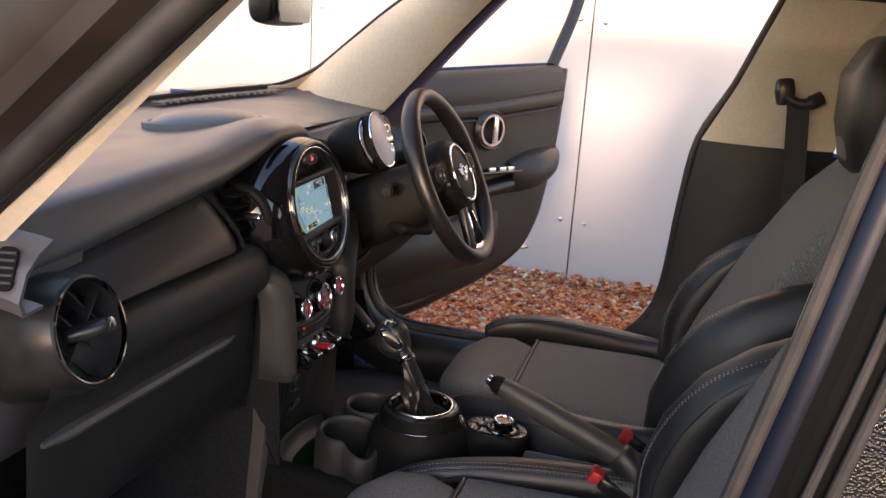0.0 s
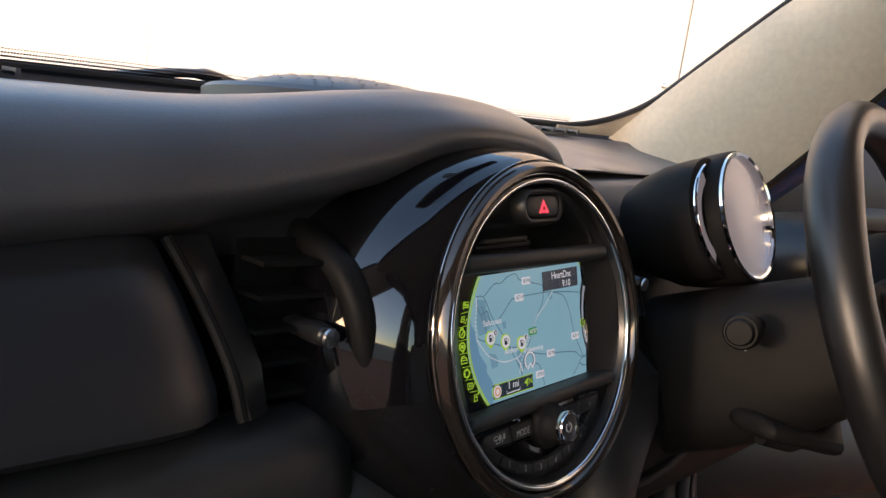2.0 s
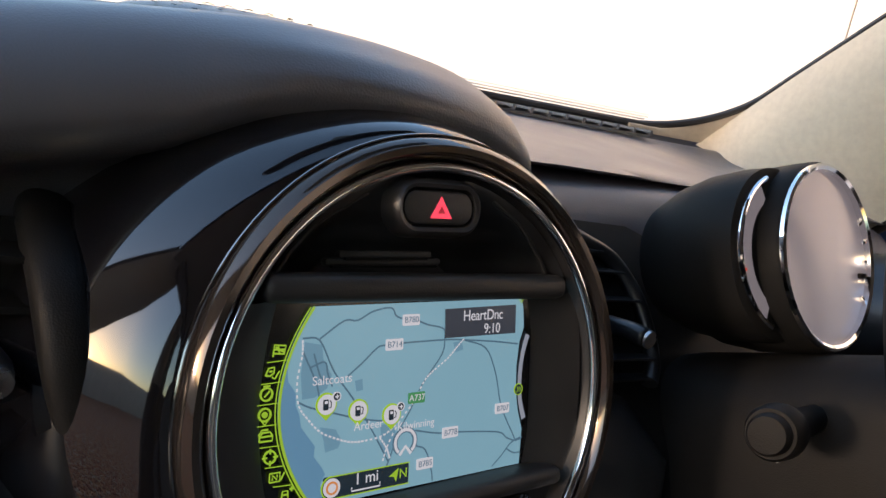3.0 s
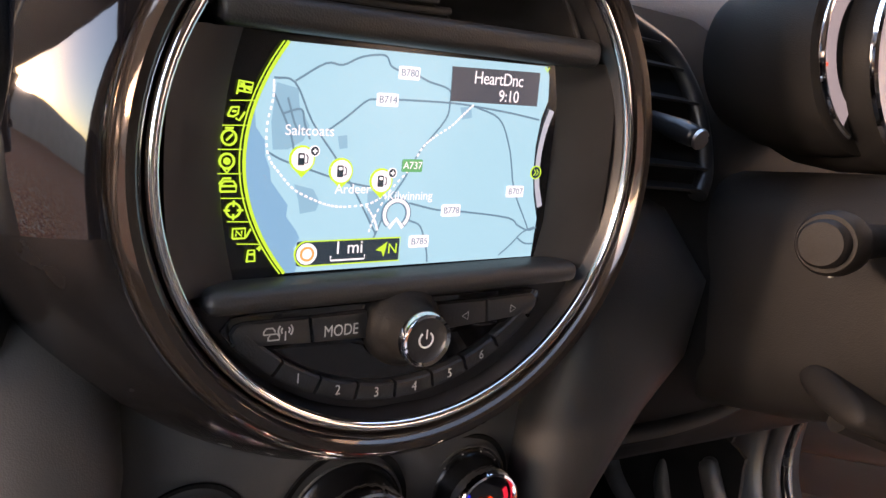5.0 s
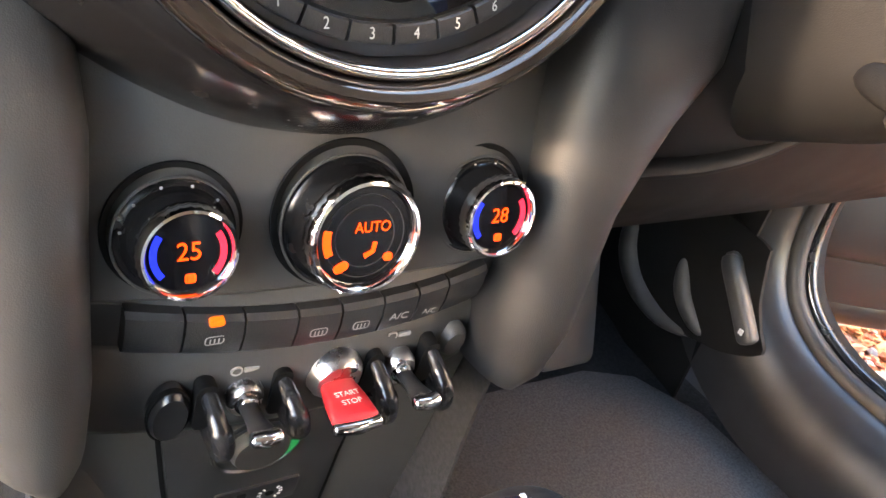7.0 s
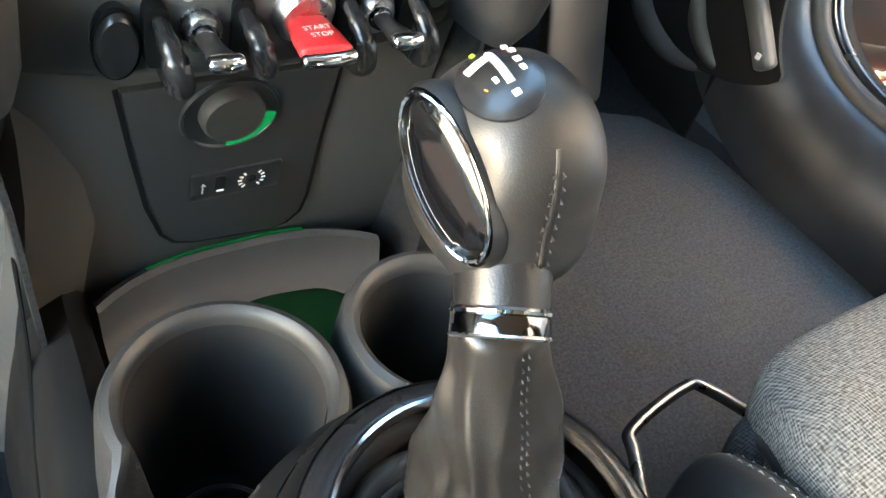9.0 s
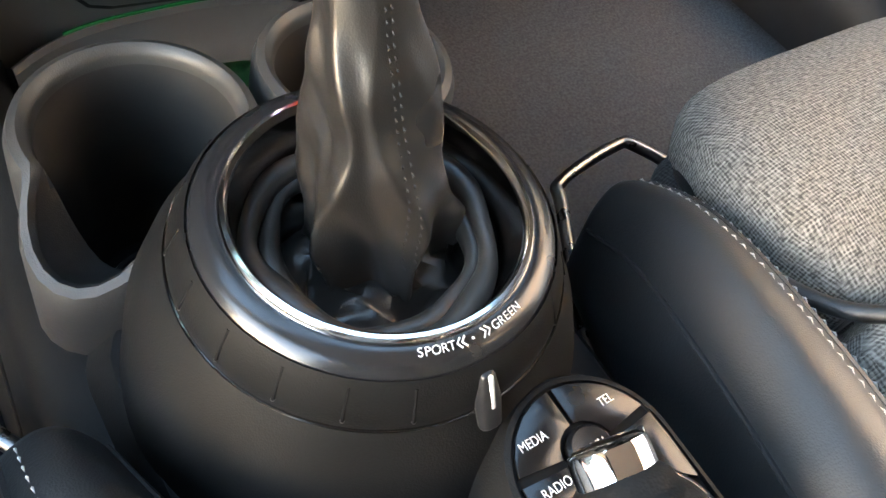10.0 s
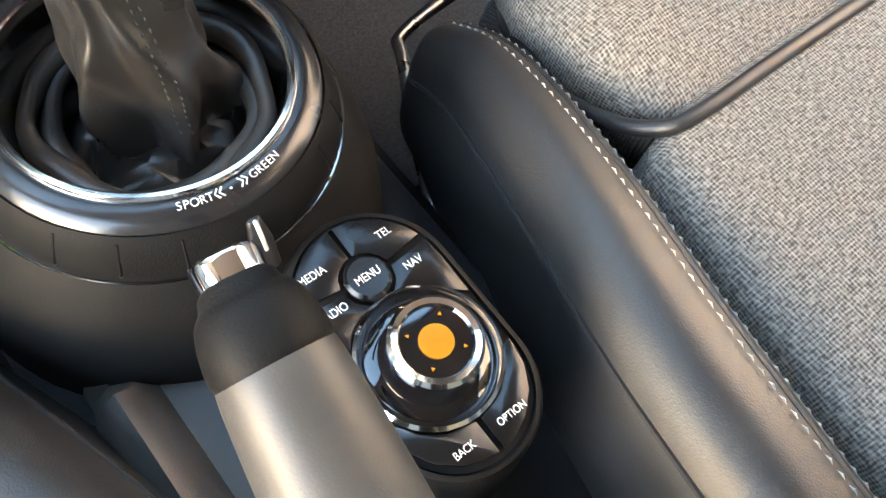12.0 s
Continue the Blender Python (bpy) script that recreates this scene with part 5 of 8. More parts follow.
ICONS = ((-0.0703, 0.0265), (-0.0734, 0.0176), (-0.0755, 0.0088), (-0.0760, 0.0004), (-0.0753, -0.0087), (-0.0731, -0.0175), (-0.0700, -0.0262), (-0.0654, -0.0346))
for k, (u, v) in enumerate(ICONS):
    im = SM @ at(u, v) @ Matrix.Diagonal((1.32, 1.32, 1, 1))
    lines = (([(-0.0022, -0.0018), (-0.0017, 0.0018), (0.0022, 0.0014), (0.0017, -0.0012), (-0.0020, -0.0008)], [(-0.0005, 0.0016), (0.0, -0.0010)], [(-0.0018, 0.0004), (0.0020, 0.0002)], [(-0.0014, 0.0012), (0.0016, -0.0006)]),
             ([(-0.0022, -0.0008), (-0.0012, 0.0014), (0.0008, 0.0016), (0.0006, -0.0002), (-0.0006, -0.0010), (-0.0022, -0.0008)], [(0.0, -0.0014), (0.0010, -0.0020), (0.0026, 0.0004)], [(-0.0010, 0.0004), (0.0002, 0.0004)]),
             ([(-0.0008, -0.0008), (0.0010, 0.0010)], [(-0.0012, 0.0026), (0.0012, 0.0026)]),
             ([(-0.0010, -0.0018), (0.0, -0.0032), (0.0010, -0.0018)],),
             ([(-0.0022, -0.0014), (-0.0022, 0.0002), (-0.0012, 0.0014), (0.0014, 0.0014), (0.0022, 0.0002), (0.0022, -0.0014), (-0.0022, -0.0014)], [(-0.0022, 0.0001), (0.0022, 0.0001)], [(-0.0026, 0.0006), (-0.0014, 0.0022), (0.0008, 0.0022)]),
             ([(-0.0028, 0.0), (-0.0010, 0.0)], [(0.0010, 0.0), (0.0028, 0.0)], [(0.0, 0.0010), (0.0, 0.0028)], [(0.0, -0.0028), (0.0, -0.0010)]),
             ([(-0.0024, -0.0014), (-0.0024, 0.0014), (0.0012, 0.0014), (0.0012, -0.0014), (-0.0024, -0.0014)], [(-0.0014, -0.0008), (-0.0014, 0.0008), (0.0002, -0.0008), (0.0002, 0.0008)], [(0.0014, -0.0012), (0.0028, 0.0012)]),
             ([(-0.0016, -0.0018), (-0.0012, 0.0014), (0.0006, 0.0014), (0.0008, -0.0018), (-0.0018, -0.0018)], [(-0.0010, 0.0002), (0.0006, 0.0002)], [(0.0012, 0.0018), (0.0028, 0.0018)], [(0.0020, 0.0026), (0.0020, 0.0010)]))[k]
    ic = part("menu_icon", merge(*[polyline(p, 0.00062, H + 0.0006, im) for p in lines]), MAPLIME, screen)
    if k in (2, 3, 5):
        part("icon_ring", band(0.0017, 0.0023, 0, 360, H, H + 0.0006, im, 16), MAPLIME, ic)
    if k == 3:
        part("icon_core", band(0.0001, 0.0010, 0, 360, H, H + 0.0006, im, 10), MAPLIME, ic)
    if k < 7:
        nx = ICONS[k + 1]
        part("menu_divider", box((0.0090, 0.00035, 0.0003), SM @ at((u + nx[0]) / 2 + 0.0008, (v + nx[1]) / 2, H + 0.0004, 3 - k)), MAPLIME, screen, smooth=False)
for (u, v) in ((-0.0474, 0.0016), (-0.0310, -0.0029), (-0.0129, -0.0068)):
    pin = part("fuel_pin", prism([(u + 0.0052 * math.cos(radians(a)), v + 0.0052 * math.sin(radians(a))) for a in range(-60, 241, 20)] + [(u, v - 0.0070)], H + 0.0004, H + 0.0010, SM), MAPLIME, screen)
    part("pin_face", prism([(u + 0.0044 * math.cos(radians(a)), v + 0.0044 * math.sin(radians(a))) for a in range(0, 360, 20)], H + 0.001, H + 0.0013, SM), MAPWHITE, pin)
    part("pump_icon", prism(rrect(0.0026, 0.0046, 0.0004, 2, u - 0.0006, v), H + 0.0013, H + 0.0015, SM), MAPDARK, pin)
    part("pump_window", flat(rrect(0.0016, 0.0012, 0.0002, 1, u - 0.0006, v + 0.0011), H + 0.0017, SM), MAPWHITE, pin)
    part("pump_hose", polyline([(u + 0.0008, v - 0.0014), (u + 0.0018, v - 0.0014), (u + 0.0020, v + 0.0008), (u + 0.0012, v + 0.0018)], 0.0005, H + 0.0016, SM), MAPDARK, pin)
for (u, v) in ((-0.0429, 0.0048), (-0.0086, -0.0034)):
    pl = part("plus_badge", prism([(u + 0.0019 * math.cos(radians(a)), v + 0.0019 * math.sin(radians(a))) for a in range(0, 360, 24)], H + 0.0014, H + 0.0018, SM), MAPDARK, screen)
    part("plus_ring", band(0.0017, 0.0021, 0, 360, H + 0.0014, H + 0.0020, SM, 16, u, v), MAPWHITE, pl)
    part("plus_sign", merge(flat(rrect(0.0020, 0.0006, 0.0001, 1, u, v), H + 0.0021, SM), flat(rrect(0.0006, 0.0020, 0.0001, 1, u, v), H + 0.0022, SM)), MAPWHITE, pl)
part("position_shade", band(0.0044, 0.0070, -52, 232, H + 0.0008, H + 0.0012, SM, 24, -0.0049, -0.0204), MAPROAD, screen)
part("position_ring", band(0.0050, 0.0064, -50, 230, H + 0.0008, H + 0.0014, SM, 24, -0.0049, -0.0204), MAPWHITE, screen)
part("position_arrow", polyline([(-0.0082, -0.0262), (-0.0049, -0.0224), (-0.0016, -0.0262)], 0.0016, H + 0.0015, SM), MAPWHITE, screen)
part("info_box", prism([(0.0170, 0.0264), (0.0630, 0.0264), (0.0628, 0.0410), (0.0166, 0.0404)], H + 0.0004, H + 0.001, SM), MAPINFO, screen)
lettering("HeartDnc", 0.0074, SM @ at(0.0405, 0.0365, H + 0.0014), MAPWHITE, screen, spread=0.95, squeeze=0.92)
lettering("9:10", 0.0070, SM @ at(0.0465, 0.0296, H + 0.0014), MAPWHITE, screen, squeeze=0.92)
for txt, u, v, sz in (("Saltcoats", -0.0450, 0.0122, 0.0056), ("Ardeer", -0.0256, -0.0100, 0.0054), ("Kilwinning", 0.0009, -0.0130, 0.0052)):
    lettering(txt, sz, SM @ at(u, v, H + 0.0014), MAPWHITE, screen)
for txt, u, v in (("B780", -0.0037, 0.0362), ("B714", -0.0127, 0.0253), ("B707", 0.0559, -0.0117), ("B778", 0.0221, -0.0196), ("B785", 0.0072, -0.0325)):
    sg = part("road_sign", prism(rrect(0.0096, 0.0052, 0.0006, 2, u, v), H + 0.0006, H + 0.0011, SM), MAPWHITE, screen)
    lettering(txt, 0.0040, SM @ at(u, v, H + 0.0014), MAPROAD, sg)
sg = part("road_sign", prism(rrect(0.0096, 0.0052, 0.0006, 2, 0.0010, -0.0005), H + 0.0006, H + 0.0011, SM), MAPGREEN, screen)
lettering("A737", 0.0042, SM @ at(0.0010, -0.0005, H + 0.0014), MAPWHITE, sg)
part("edge_strip", polyline([p[:2] for p in smooth_path([(0.0722, 0.0250, 0), (0.0690, 0.0150, 0), (0.0676, 0.0040, 0), (0.0682, -0.0080, 0), (0.0716, -0.0190, 0)], 4)], 0.0030, H + 0.0007, SM), MAPPALE, screen)
part("edge_line", polyline([p[:2] for p in smooth_path([(0.0700, 0.0270, 0), (0.0672, 0.0160, 0), (0.0657, 0.0040, 0), (0.0664, -0.0085, 0), (0.0698, -0.0205, 0)], 4)], 0.0008, H + 0.0010, SM), MAPDARK, screen)
em = part("edge_marker", prism([(0.0665 + 0.0030 * math.cos(radians(a)), -0.0030 + 0.0030 * math.sin(radians(a))) for a in range(0, 360, 24)], H + 0.0009, H + 0.0012, SM), MAPDARK, screen)
part("marker_ring", band(0.0026, 0.0031, 0, 360, H + 0.0010, H + 0.0014, SM, 18, 0.0665, -0.0030), MAPLIME, em)
for du in (-0.0010, 0.0006):
    part("marker_chevron", polyline([(0.0662 + du, -0.0016), (0.0674 + du, -0.0030), (0.0662 + du, -0.0044)], 0.0005, H + 0.0014, SM), MAPLIME, em)
sb = part("scale_box", prism(rrect(0.0455, 0.0098, 0.0010, 2, -0.0250, -0.0352), H + 0.0004, H + 0.001, SM), MAPDARK, screen)
part("scale_frame", polyline([(-0.0440, -0.0401), (-0.0020, -0.0401), (-0.0020, -0.0303), (-0.0440, -0.0303)], 0.0006, H + 0.0012, SM), MAPLIME, sb)
part("scale_end", band(0.0047, 0.0053, 90, 270, H + 0.0008, H + 0.0012, SM, 12, -0.0437, -0.0352), MAPLIME, sb)
part("scale_base", flat([(-0.0437 + 0.0048 * math.cos(radians(a)), -0.0352 + 0.0048 * math.sin(radians(a))) for a in range(0, 360, 20)], H + 0.0011, SM), MAPDARK, sb)
lettering("1 mi", 0.0074, SM @ at(-0.0258, -0.0336, H + 0.0014), MAPWHITE, sb)
part("scale_line", polyline([(-0.0335, -0.0366), (-0.0335, -0.0384), (-0.0185, -0.0384), (-0.0185, -0.0366)], 0.0007, H + 0.0014, SM), MAPWHITE, sb)
lettering("N", 0.0062, SM @ at(-0.0056, -0.0350, H + 0.0014), MAPLIME, sb)
part("compass_arrow", flat([(-0.0136, -0.0352), (-0.0082, -0.0318), (-0.0096, -0.0384), (-0.0108, -0.0358)], H + 0.0014, SM), MAPLIME, sb)
tr = part("traffic_badge", prism([(-0.0437 + 0.0043 * math.cos(radians(a)), -0.0352 + 0.0043 * math.sin(radians(a))) for a in range(0, 360, 20)], H + 0.0012, H + 0.0014, SM), MAPWHITE, sb)
part("badge_ring", band(0.0021, 0.0030, 0, 360, H + 0.0014, H + 0.0017, SM, 18, -0.0437, -0.0352), glow("badge_orange", (0.9, 0.35, 0.1), 0.15), tr)
# buttons under the screen
RADIO_KEYS = (([(-0.0766, -0.0612), (-0.0748, -0.0585), (-0.0715, -0.0574), (-0.0462, -0.0576), (-0.0446, -0.0676), (-0.0725, -0.0664), (-0.0756, -0.0645)], None),
              ([(-0.0453, -0.0576), (-0.0212, -0.0572), (-0.0196, -0.0684), (-0.0437, -0.0676)], "MODE"),
              ([(0.0118, -0.0572), (0.0374, -0.0576), (0.0385, -0.0676), (0.0150, -0.0688)], "l"),
              ([(0.0384, -0.0576), (0.0640, -0.0572), (0.0664, -0.0590), (0.0660, -0.0630), (0.0628, -0.0662), (0.0395, -0.0676)], "r"))
part("key_surround", prism([(-0.0800, -0.0605), (-0.0760, -0.0555), (-0.0690, -0.0545), (0.0620, -0.0545), (0.0690, -0.0560), (0.0700, -0.0610), (0.0655, -0.0690), (0.0200, -0.0720), (-0.0200, -0.0710), (-0.0740, -0.0690)], -0.010, -0.0072, SM, 0.0008), GLOSS, disp, "black recess round the radio keys")
for poly, txt in RADIO_KEYS:
    key = part("radio_button", prism(poly, -0.009, -0.0045, SM, 0.0010), HARD, disp)
    c = (sum(p[0] for p in poly) / len(poly), sum(p[1] for p in poly) / len(poly))
    if txt == "MODE":
        lettering("MODE", 0.0066, SM @ at(-0.0326, -0.0638, -0.0042), MIDINK, key, squeeze=0.80)
    elif txt:
        s = -1 if txt == "l" else 1
        c = (0.0267, -0.0636) if txt == "l" else (0.0526, -0.0626)
        part("arrow_mark", polyline([(c[0] - s * 0.0014, c[1] + 0.0017), (c[0] + s * 0.0017, c[1]), (c[0] - s * 0.0014, c[1] - 0.0017), (c[0] - s * 0.0014, c[1] + 0.0019)], 0.0005, -0.0042, SM), MIDINK, key)
    else:
        for du, dv in ((-0.0010, 0.0012), (0.0008, -0.0012)):
            q = (-0.0612 + du, -0.0624 + dv)
            part("car_mark", polyline([(q[0] - 0.0022, q[1] - 0.0010), (q[0] - 0.0022, q[1] + 0.0002), (q[0] - 0.0012, q[1] + 0.0014), (q[0] + 0.0012, q[1] + 0.0014), (q[0] + 0.0022, q[1] + 0.0002), (q[0] + 0.0022, q[1] - 0.0010), (q[0] - 0.0022, q[1] - 0.0010)], 0.0006, -0.0042, SM), MIDINK, key)
        part("mast_mark", polyline([(-0.0558, -0.0652), (-0.0558, -0.0615)], 0.0006, -0.0042, SM), MIDINK, key)
        for a0 in (0, 180):
            for rr in (0.0014, 0.0026):
                part("mast_wave", band(rr, rr + 0.0005, a0 - 42, a0 + 42, -0.0046, -0.0041, SM, 6, -0.0558, -0.0612), MIDINK, key)
part("key_valley", band(0.0740, 0.0880, 229, 309, -0.0088, -0.0076, SM, 24, -0.005, 0), GLOSS, disp)
EDG = [222.5, 235.2, 247.2, 258.4, 269.6, 281.0, 291.7, 302.7, 315]
for i, (a, b) in enumerate(zip(EDG, EDG[1:])):
    rings = []
    for k in range(7):
        ang = radians(a + 0.45 + (b - a - 0.9) * k / 6)
        rings.append([SM @ Vector((-0.005 + r * math.cos(ang), r * math.sin(ang), h)) for r, h in ((0.0893, -0.0095), (0.0894, -0.0052), (0.0902, -0.0044), (0.0958, -0.0046), (0.0968, -0.0054), (0.0970, -0.0095))])
    key = part("preset_button", loft(rings), HARD, disp)
    if 1 <= i <= 6:
        am = radians((a + b) / 2)
        lettering(str(i), 0.0060, SM @ at(-0.005 + 0.0930 * math.cos(am), 0.0930 * math.sin(am), -0.0041, 0), MIDINK, key, squeeze=0.85)
VK = SM @ at(-0.0045, -0.0648, 0.0) @ Matrix.Diagonal((1.09, 1.09, 1, 1))
pk = part("volume_knob", lathe([(0.0158, -0.010), (0.0157, -0.004), (0.0150, -0.0012), (0.0134, 0.0004), (0.0118, 0.0020), (0.0108, 0.0060), (0.0100, 0.0115)], VK, 48), BELL, disp, "round volume knob")
part("chrome_ring", lathe([(0.0100, 0.0100), (0.0105, 0.0135), (0.0097, 0.0152), (0.0085, 0.0146), (0.0081, 0.0126)], VK, 48, False), CHROME, pk)
part("knob_face", lathe([(0.0086, 0.0112), (0.0084, 0.0133), (0.002, 0.0136)], VK, 40), HARD, pk)
part("power_mark", band(0.0026, 0.0032, 125, 415, 0.0136, 0.0140, VK, 16), INK, pk)
part("power_bar", flat([(-0.0003, 0.0005), (0.0003, 0.0005), (0.0003, 0.0040), (-0.0003, 0.0040)], 0.0141, VK), INK, pk)

# ---------------- climate panel and toggle switches ----------------
CM = basis((0.0185, 0.045, 0.700), -8)
DM = basis((0.0185, 0.0416, 0.727), 12)
clim = thing("climate_panel", (0.0185, 0.06, 0.60), "black climate control panel with three chrome-ringed lit dials", "control panel")
plate = []
for k in range(17):
    u = -0.104 + 0.208 * k / 16
    bow = -0.016 * (u / 0.104) ** 2
    plate.append([DM @ Vector((u, v, h + 0.6 * bow)) for v, h in ((0.094, -0.014), (0.086, -0.006), (0.074, -0.001), (0.05, 0.0), (0.02, 0.0), (-0.02, 0.0), (-0.026, -0.001), (-0.0285, -0.004))]
                 + [CM @ Vector((u, v, h + bow)) for v, h in ((-0.003, 0.0), (-0.0095, 0.006), (-0.0345, 0.005), (-0.0375, -0.001), (-0.0410, -0.002), (-0.0440, 0.001), (-0.049, 0.005), (-0.058, 0.0075), (-0.075, 0.0085), (-0.088, 0.0080), (-0.0945, 0.0050), (-0.0975, 0.0), (-0.098, -0.020), (-0.096, -0.046))])
part("fascia", sheet(plate, 0.003), GREY, clim, "dark grey fascia")


def dial(u, v, rb, rd, value, dh=0.0):
    """A knob on a dark disc; a flush black ring paints the shade of a sunken edge."""
    m = DM @ at(u, v, dh)
    d = part("dial", lathe([(rb * 1.00, 0.0022), (rb * 0.985, 0.0030), (rb * 0.93, 0.0026), (rd * 1.16, 0.0030), (rd * 1.08, 0.0050), (rd * 1.03, 0.0150)], m, 56, False), DIALBLACK, clim, "rotary climate dial with a knurled chrome ring")
    part("dial_recess_shade", lathe([(rb * 1.115, 0.0010), (rb * 1.105, 0.0021), (rb * 1.06, 0.0016), (rb * 1.00, 0.0010)], m @ at(-0.0006, 0.0028), 56, False), VOID, d)
    part("disc_edge", tube([m @ Vector((rb * 0.99 * math.cos(q), rb * 0.99 * math.sin(q), 0.0028)) for q in [2 * math.pi * k / 56 for k in range(56)]], 0.0006, 6, True), GREY, d)
    seg = 96
    ring = []
    for r, h in ((rd * 1.0, 0.013), (rd * 1.06, 0.015), (rd * 1.065, 0.0180), (rd * 1.05, 0.0205), (rd * 1.0, 0.0222), (rd * 0.94, 0.0225), (rd * 0.885, 0.0208), (rd * 0.875, 0.0185)):
        knurl = 0.012 if 0.0145 < h < 0.021 and r > rd else 0.0
        ring.append([m @ Vector((r * (1 + knurl * math.cos(32 * q)) * math.cos(q), r * (1 + knurl * math.cos(32 * q)) * math.sin(q), h)) for q in [2 * math.pi * k / seg for k in range(seg)]])
    part("chrome_ring", loft(ring, True, False), CHROME, d)
    part("dial_face", lathe([(rd * 0.89, 0.0185), (rd * 0.88, 0.0190), (0.001, 0.0192)], m, 40), GLOSS, d)
    for a in range(10, 171, 32):
        part("tick", box((0.0010, 0.0010, 0.0004), m @ at(0.86 * rb * math.cos(radians(a)), 0.86 * rb * math.sin(radians(a)), 0.0031)), DIMINK, d, smooth=False)
    if value == "AUTO":
        lettering("AUTO", 0.0066, m @ at(0.003, 0.0038, 0.0197), ORANGEGLOW, d, squeeze=0.88)
        part("fan_bar", band(rd * 0.64, rd * 0.78, 168, 205, 0.0190, 0.0196, m, 8), ORANGEGLOW, d)
        part("fan_mark", prism(rrect(0.0068, 0.0040, 0.0019, 3), 0.0192, 0.0196, m @ at(-0.0098, -0.0125, 0, 25)), ORANGEGLOW, d)
        part("airflow_mark", polyline([(0.0000, -0.0086), (0.0040, -0.0066), (0.0046, -0.0026)], 0.0022, 0.0196, m), ORANGEGLOW, d)
        part("airflow_mark", prism(rrect(0.0042, 0.0036, 0.0012, 2, 0.0112, -0.0098), 0.0192, 0.0196, m), ORANGEGLOW, d)
        for rr in (0.0130, 0.0175):
            part("face_ring", band(rr, rr + 0.0004, 0, 360, 0.0190, 0.0194, m, 40), SATIN, d)
    else:
        lettering(value, 0.0100, m @ at(0, 0.0006, 0.0197), ORANGEGLOW, d, squeeze=0.95)
        sh = part("seat_heat_mark", prism(rrect(0.0040, 0.0036, 0.0006, 1, 0.0006, -0.0098), 0.0192, 0.0196, m), ORANGEGLOW, d)
        for du in (-0.0006, 0.0010):
            part("heat_bar", flat(rrect(0.0003, 0.0024, 0.0001, 1, du, -0.0098), 0.0198, m), VOID, sh)
        part("cold_arc", band(rd * 0.66, rd * 0.80, 145, 222, 0.0190, 0.0196, m, 12), BLUEGLOW, d)
        part("hot_arc", band(rd * 0.66, rd * 0.80, -42, 35, 0.0190, 0.0196, m, 12), REDGLOW, d)


dial(-0.0710, 0.0010, 0.0238, 0.0174, "25", -0.0035)
dial(-0.0020, 0.0025, 0.0296, 0.0238, "AUTO")
dial(0.0690, 0.0030, 0.0240, 0.0180, "28", -0.0055)
UB = [-0.088, -0.0655, -0.0415, -0.0185, 0.0020, 0.0235, 0.0430, 0.0610, 0.0870]
for i, (a, b) in enumerate(zip(UB, UB[1:])):
    rings = []
    for k in range(5):
        u = a + 0.0005 + (b - a - 0.001) * k / 4
        sag = 0.002 * (u / 0.09) ** 2
        hh = -0.016 * (u / 0.104) ** 2
        rings.append([CM @ Vector((u, v + sag, h + hh)) for v, h in ((-0.0105, 0.004), (-0.0100, 0.0105), (-0.0120, 0.0132), (-0.020, 0.0142), (-0.0300, 0.0132), (-0.0345, 0.0100), (-0.0352, 0.004))])
    key = part("button", loft(rings), HARD, clim)
    uc = (a + b) / 2
    sag, hh = 0.002 * (uc / 0.09) ** 2, -0.016 * (uc / 0.104) ** 2
    if i == 1:
        part("indicator", prism(rrect(0.0062, 0.0036, 0.001, 2, uc, -0.0115 + sag), 0.0120 + hh, 0.0146 + hh, CM), glow("amber_indicator", (1.0, 0.14, 0.008), 0.075), key, "glowing orange indicator")
    if i in (1, 3, 4, 5, 6):
        mk = CM @ at(uc, -0.0215 + sag, 0.0147 + hh)
        if i == 5:
            lettering("A/C", 0.0060, mk, DIMINK, key)
        elif i == 6:
            lettering("A/C", 0.0048, mk @ at(0, -0.003), DIMINK, key)
        else:
            ol = rrect(0.0078, 0.0046, 0.0012, 2)
            part("mark", polyline(ol + ol[:1], 0.0006, 0.0, mk), DIMINK, key)
            for du in (-0.0018, 0.0, 0.0018):
                part("mark_bar", flat(rrect(0.0006, 0.0030, 0.0002, 1, du, -0.0004), 0.0, mk), DIMINK, key)
# a black tube draws the shade line below the plinth's overhang
part("plinth_shade", tube([CM @ Vector((-0.100 + 0.0125 * k, -0.0990, -0.004 - 0.016 * ((-0.100 + 0.0125 * k) / 0.104) ** 2)) for k in range(17)], 0.0022, 8), VOID, clim, "black strip for the shade under the switch plinth")
part("panel_screw", lathe([(0.0035, 0.0), (0.0033, 0.0016), (0.002, 0.0012)], CM @ at(0.0110, -0.0395, 0.001), 16), GALV, clim)

tog = thing("toggle_switch_row", (0.0185, 0.04, 0.60), "row of chrome toggle switches with a red start button", "switches")
part("blank_button", lathe([(0.0105, 0.0), (0.0100, 0.006), (0.0085, 0.0085), (0.003, 0.009)], CM @ at(-0.0665, -0.0715, 0.0015) @ Matrix.Diagonal((0.88, 0.88, 1, 1)), 32, sy=1.9), SATIN, tog)
part("blank_rim", lathe([(0.0112, 0.0035), (0.0114, 0.0062), (0.0104, 0.0060), (0.0102, 0.0030)], CM @ at(-0.0665, -0.0715, 0.0015) @ Matrix.Diagonal((0.88, 0.88, 1, 1)), 32, False, sy=1.75), VOID, tog)


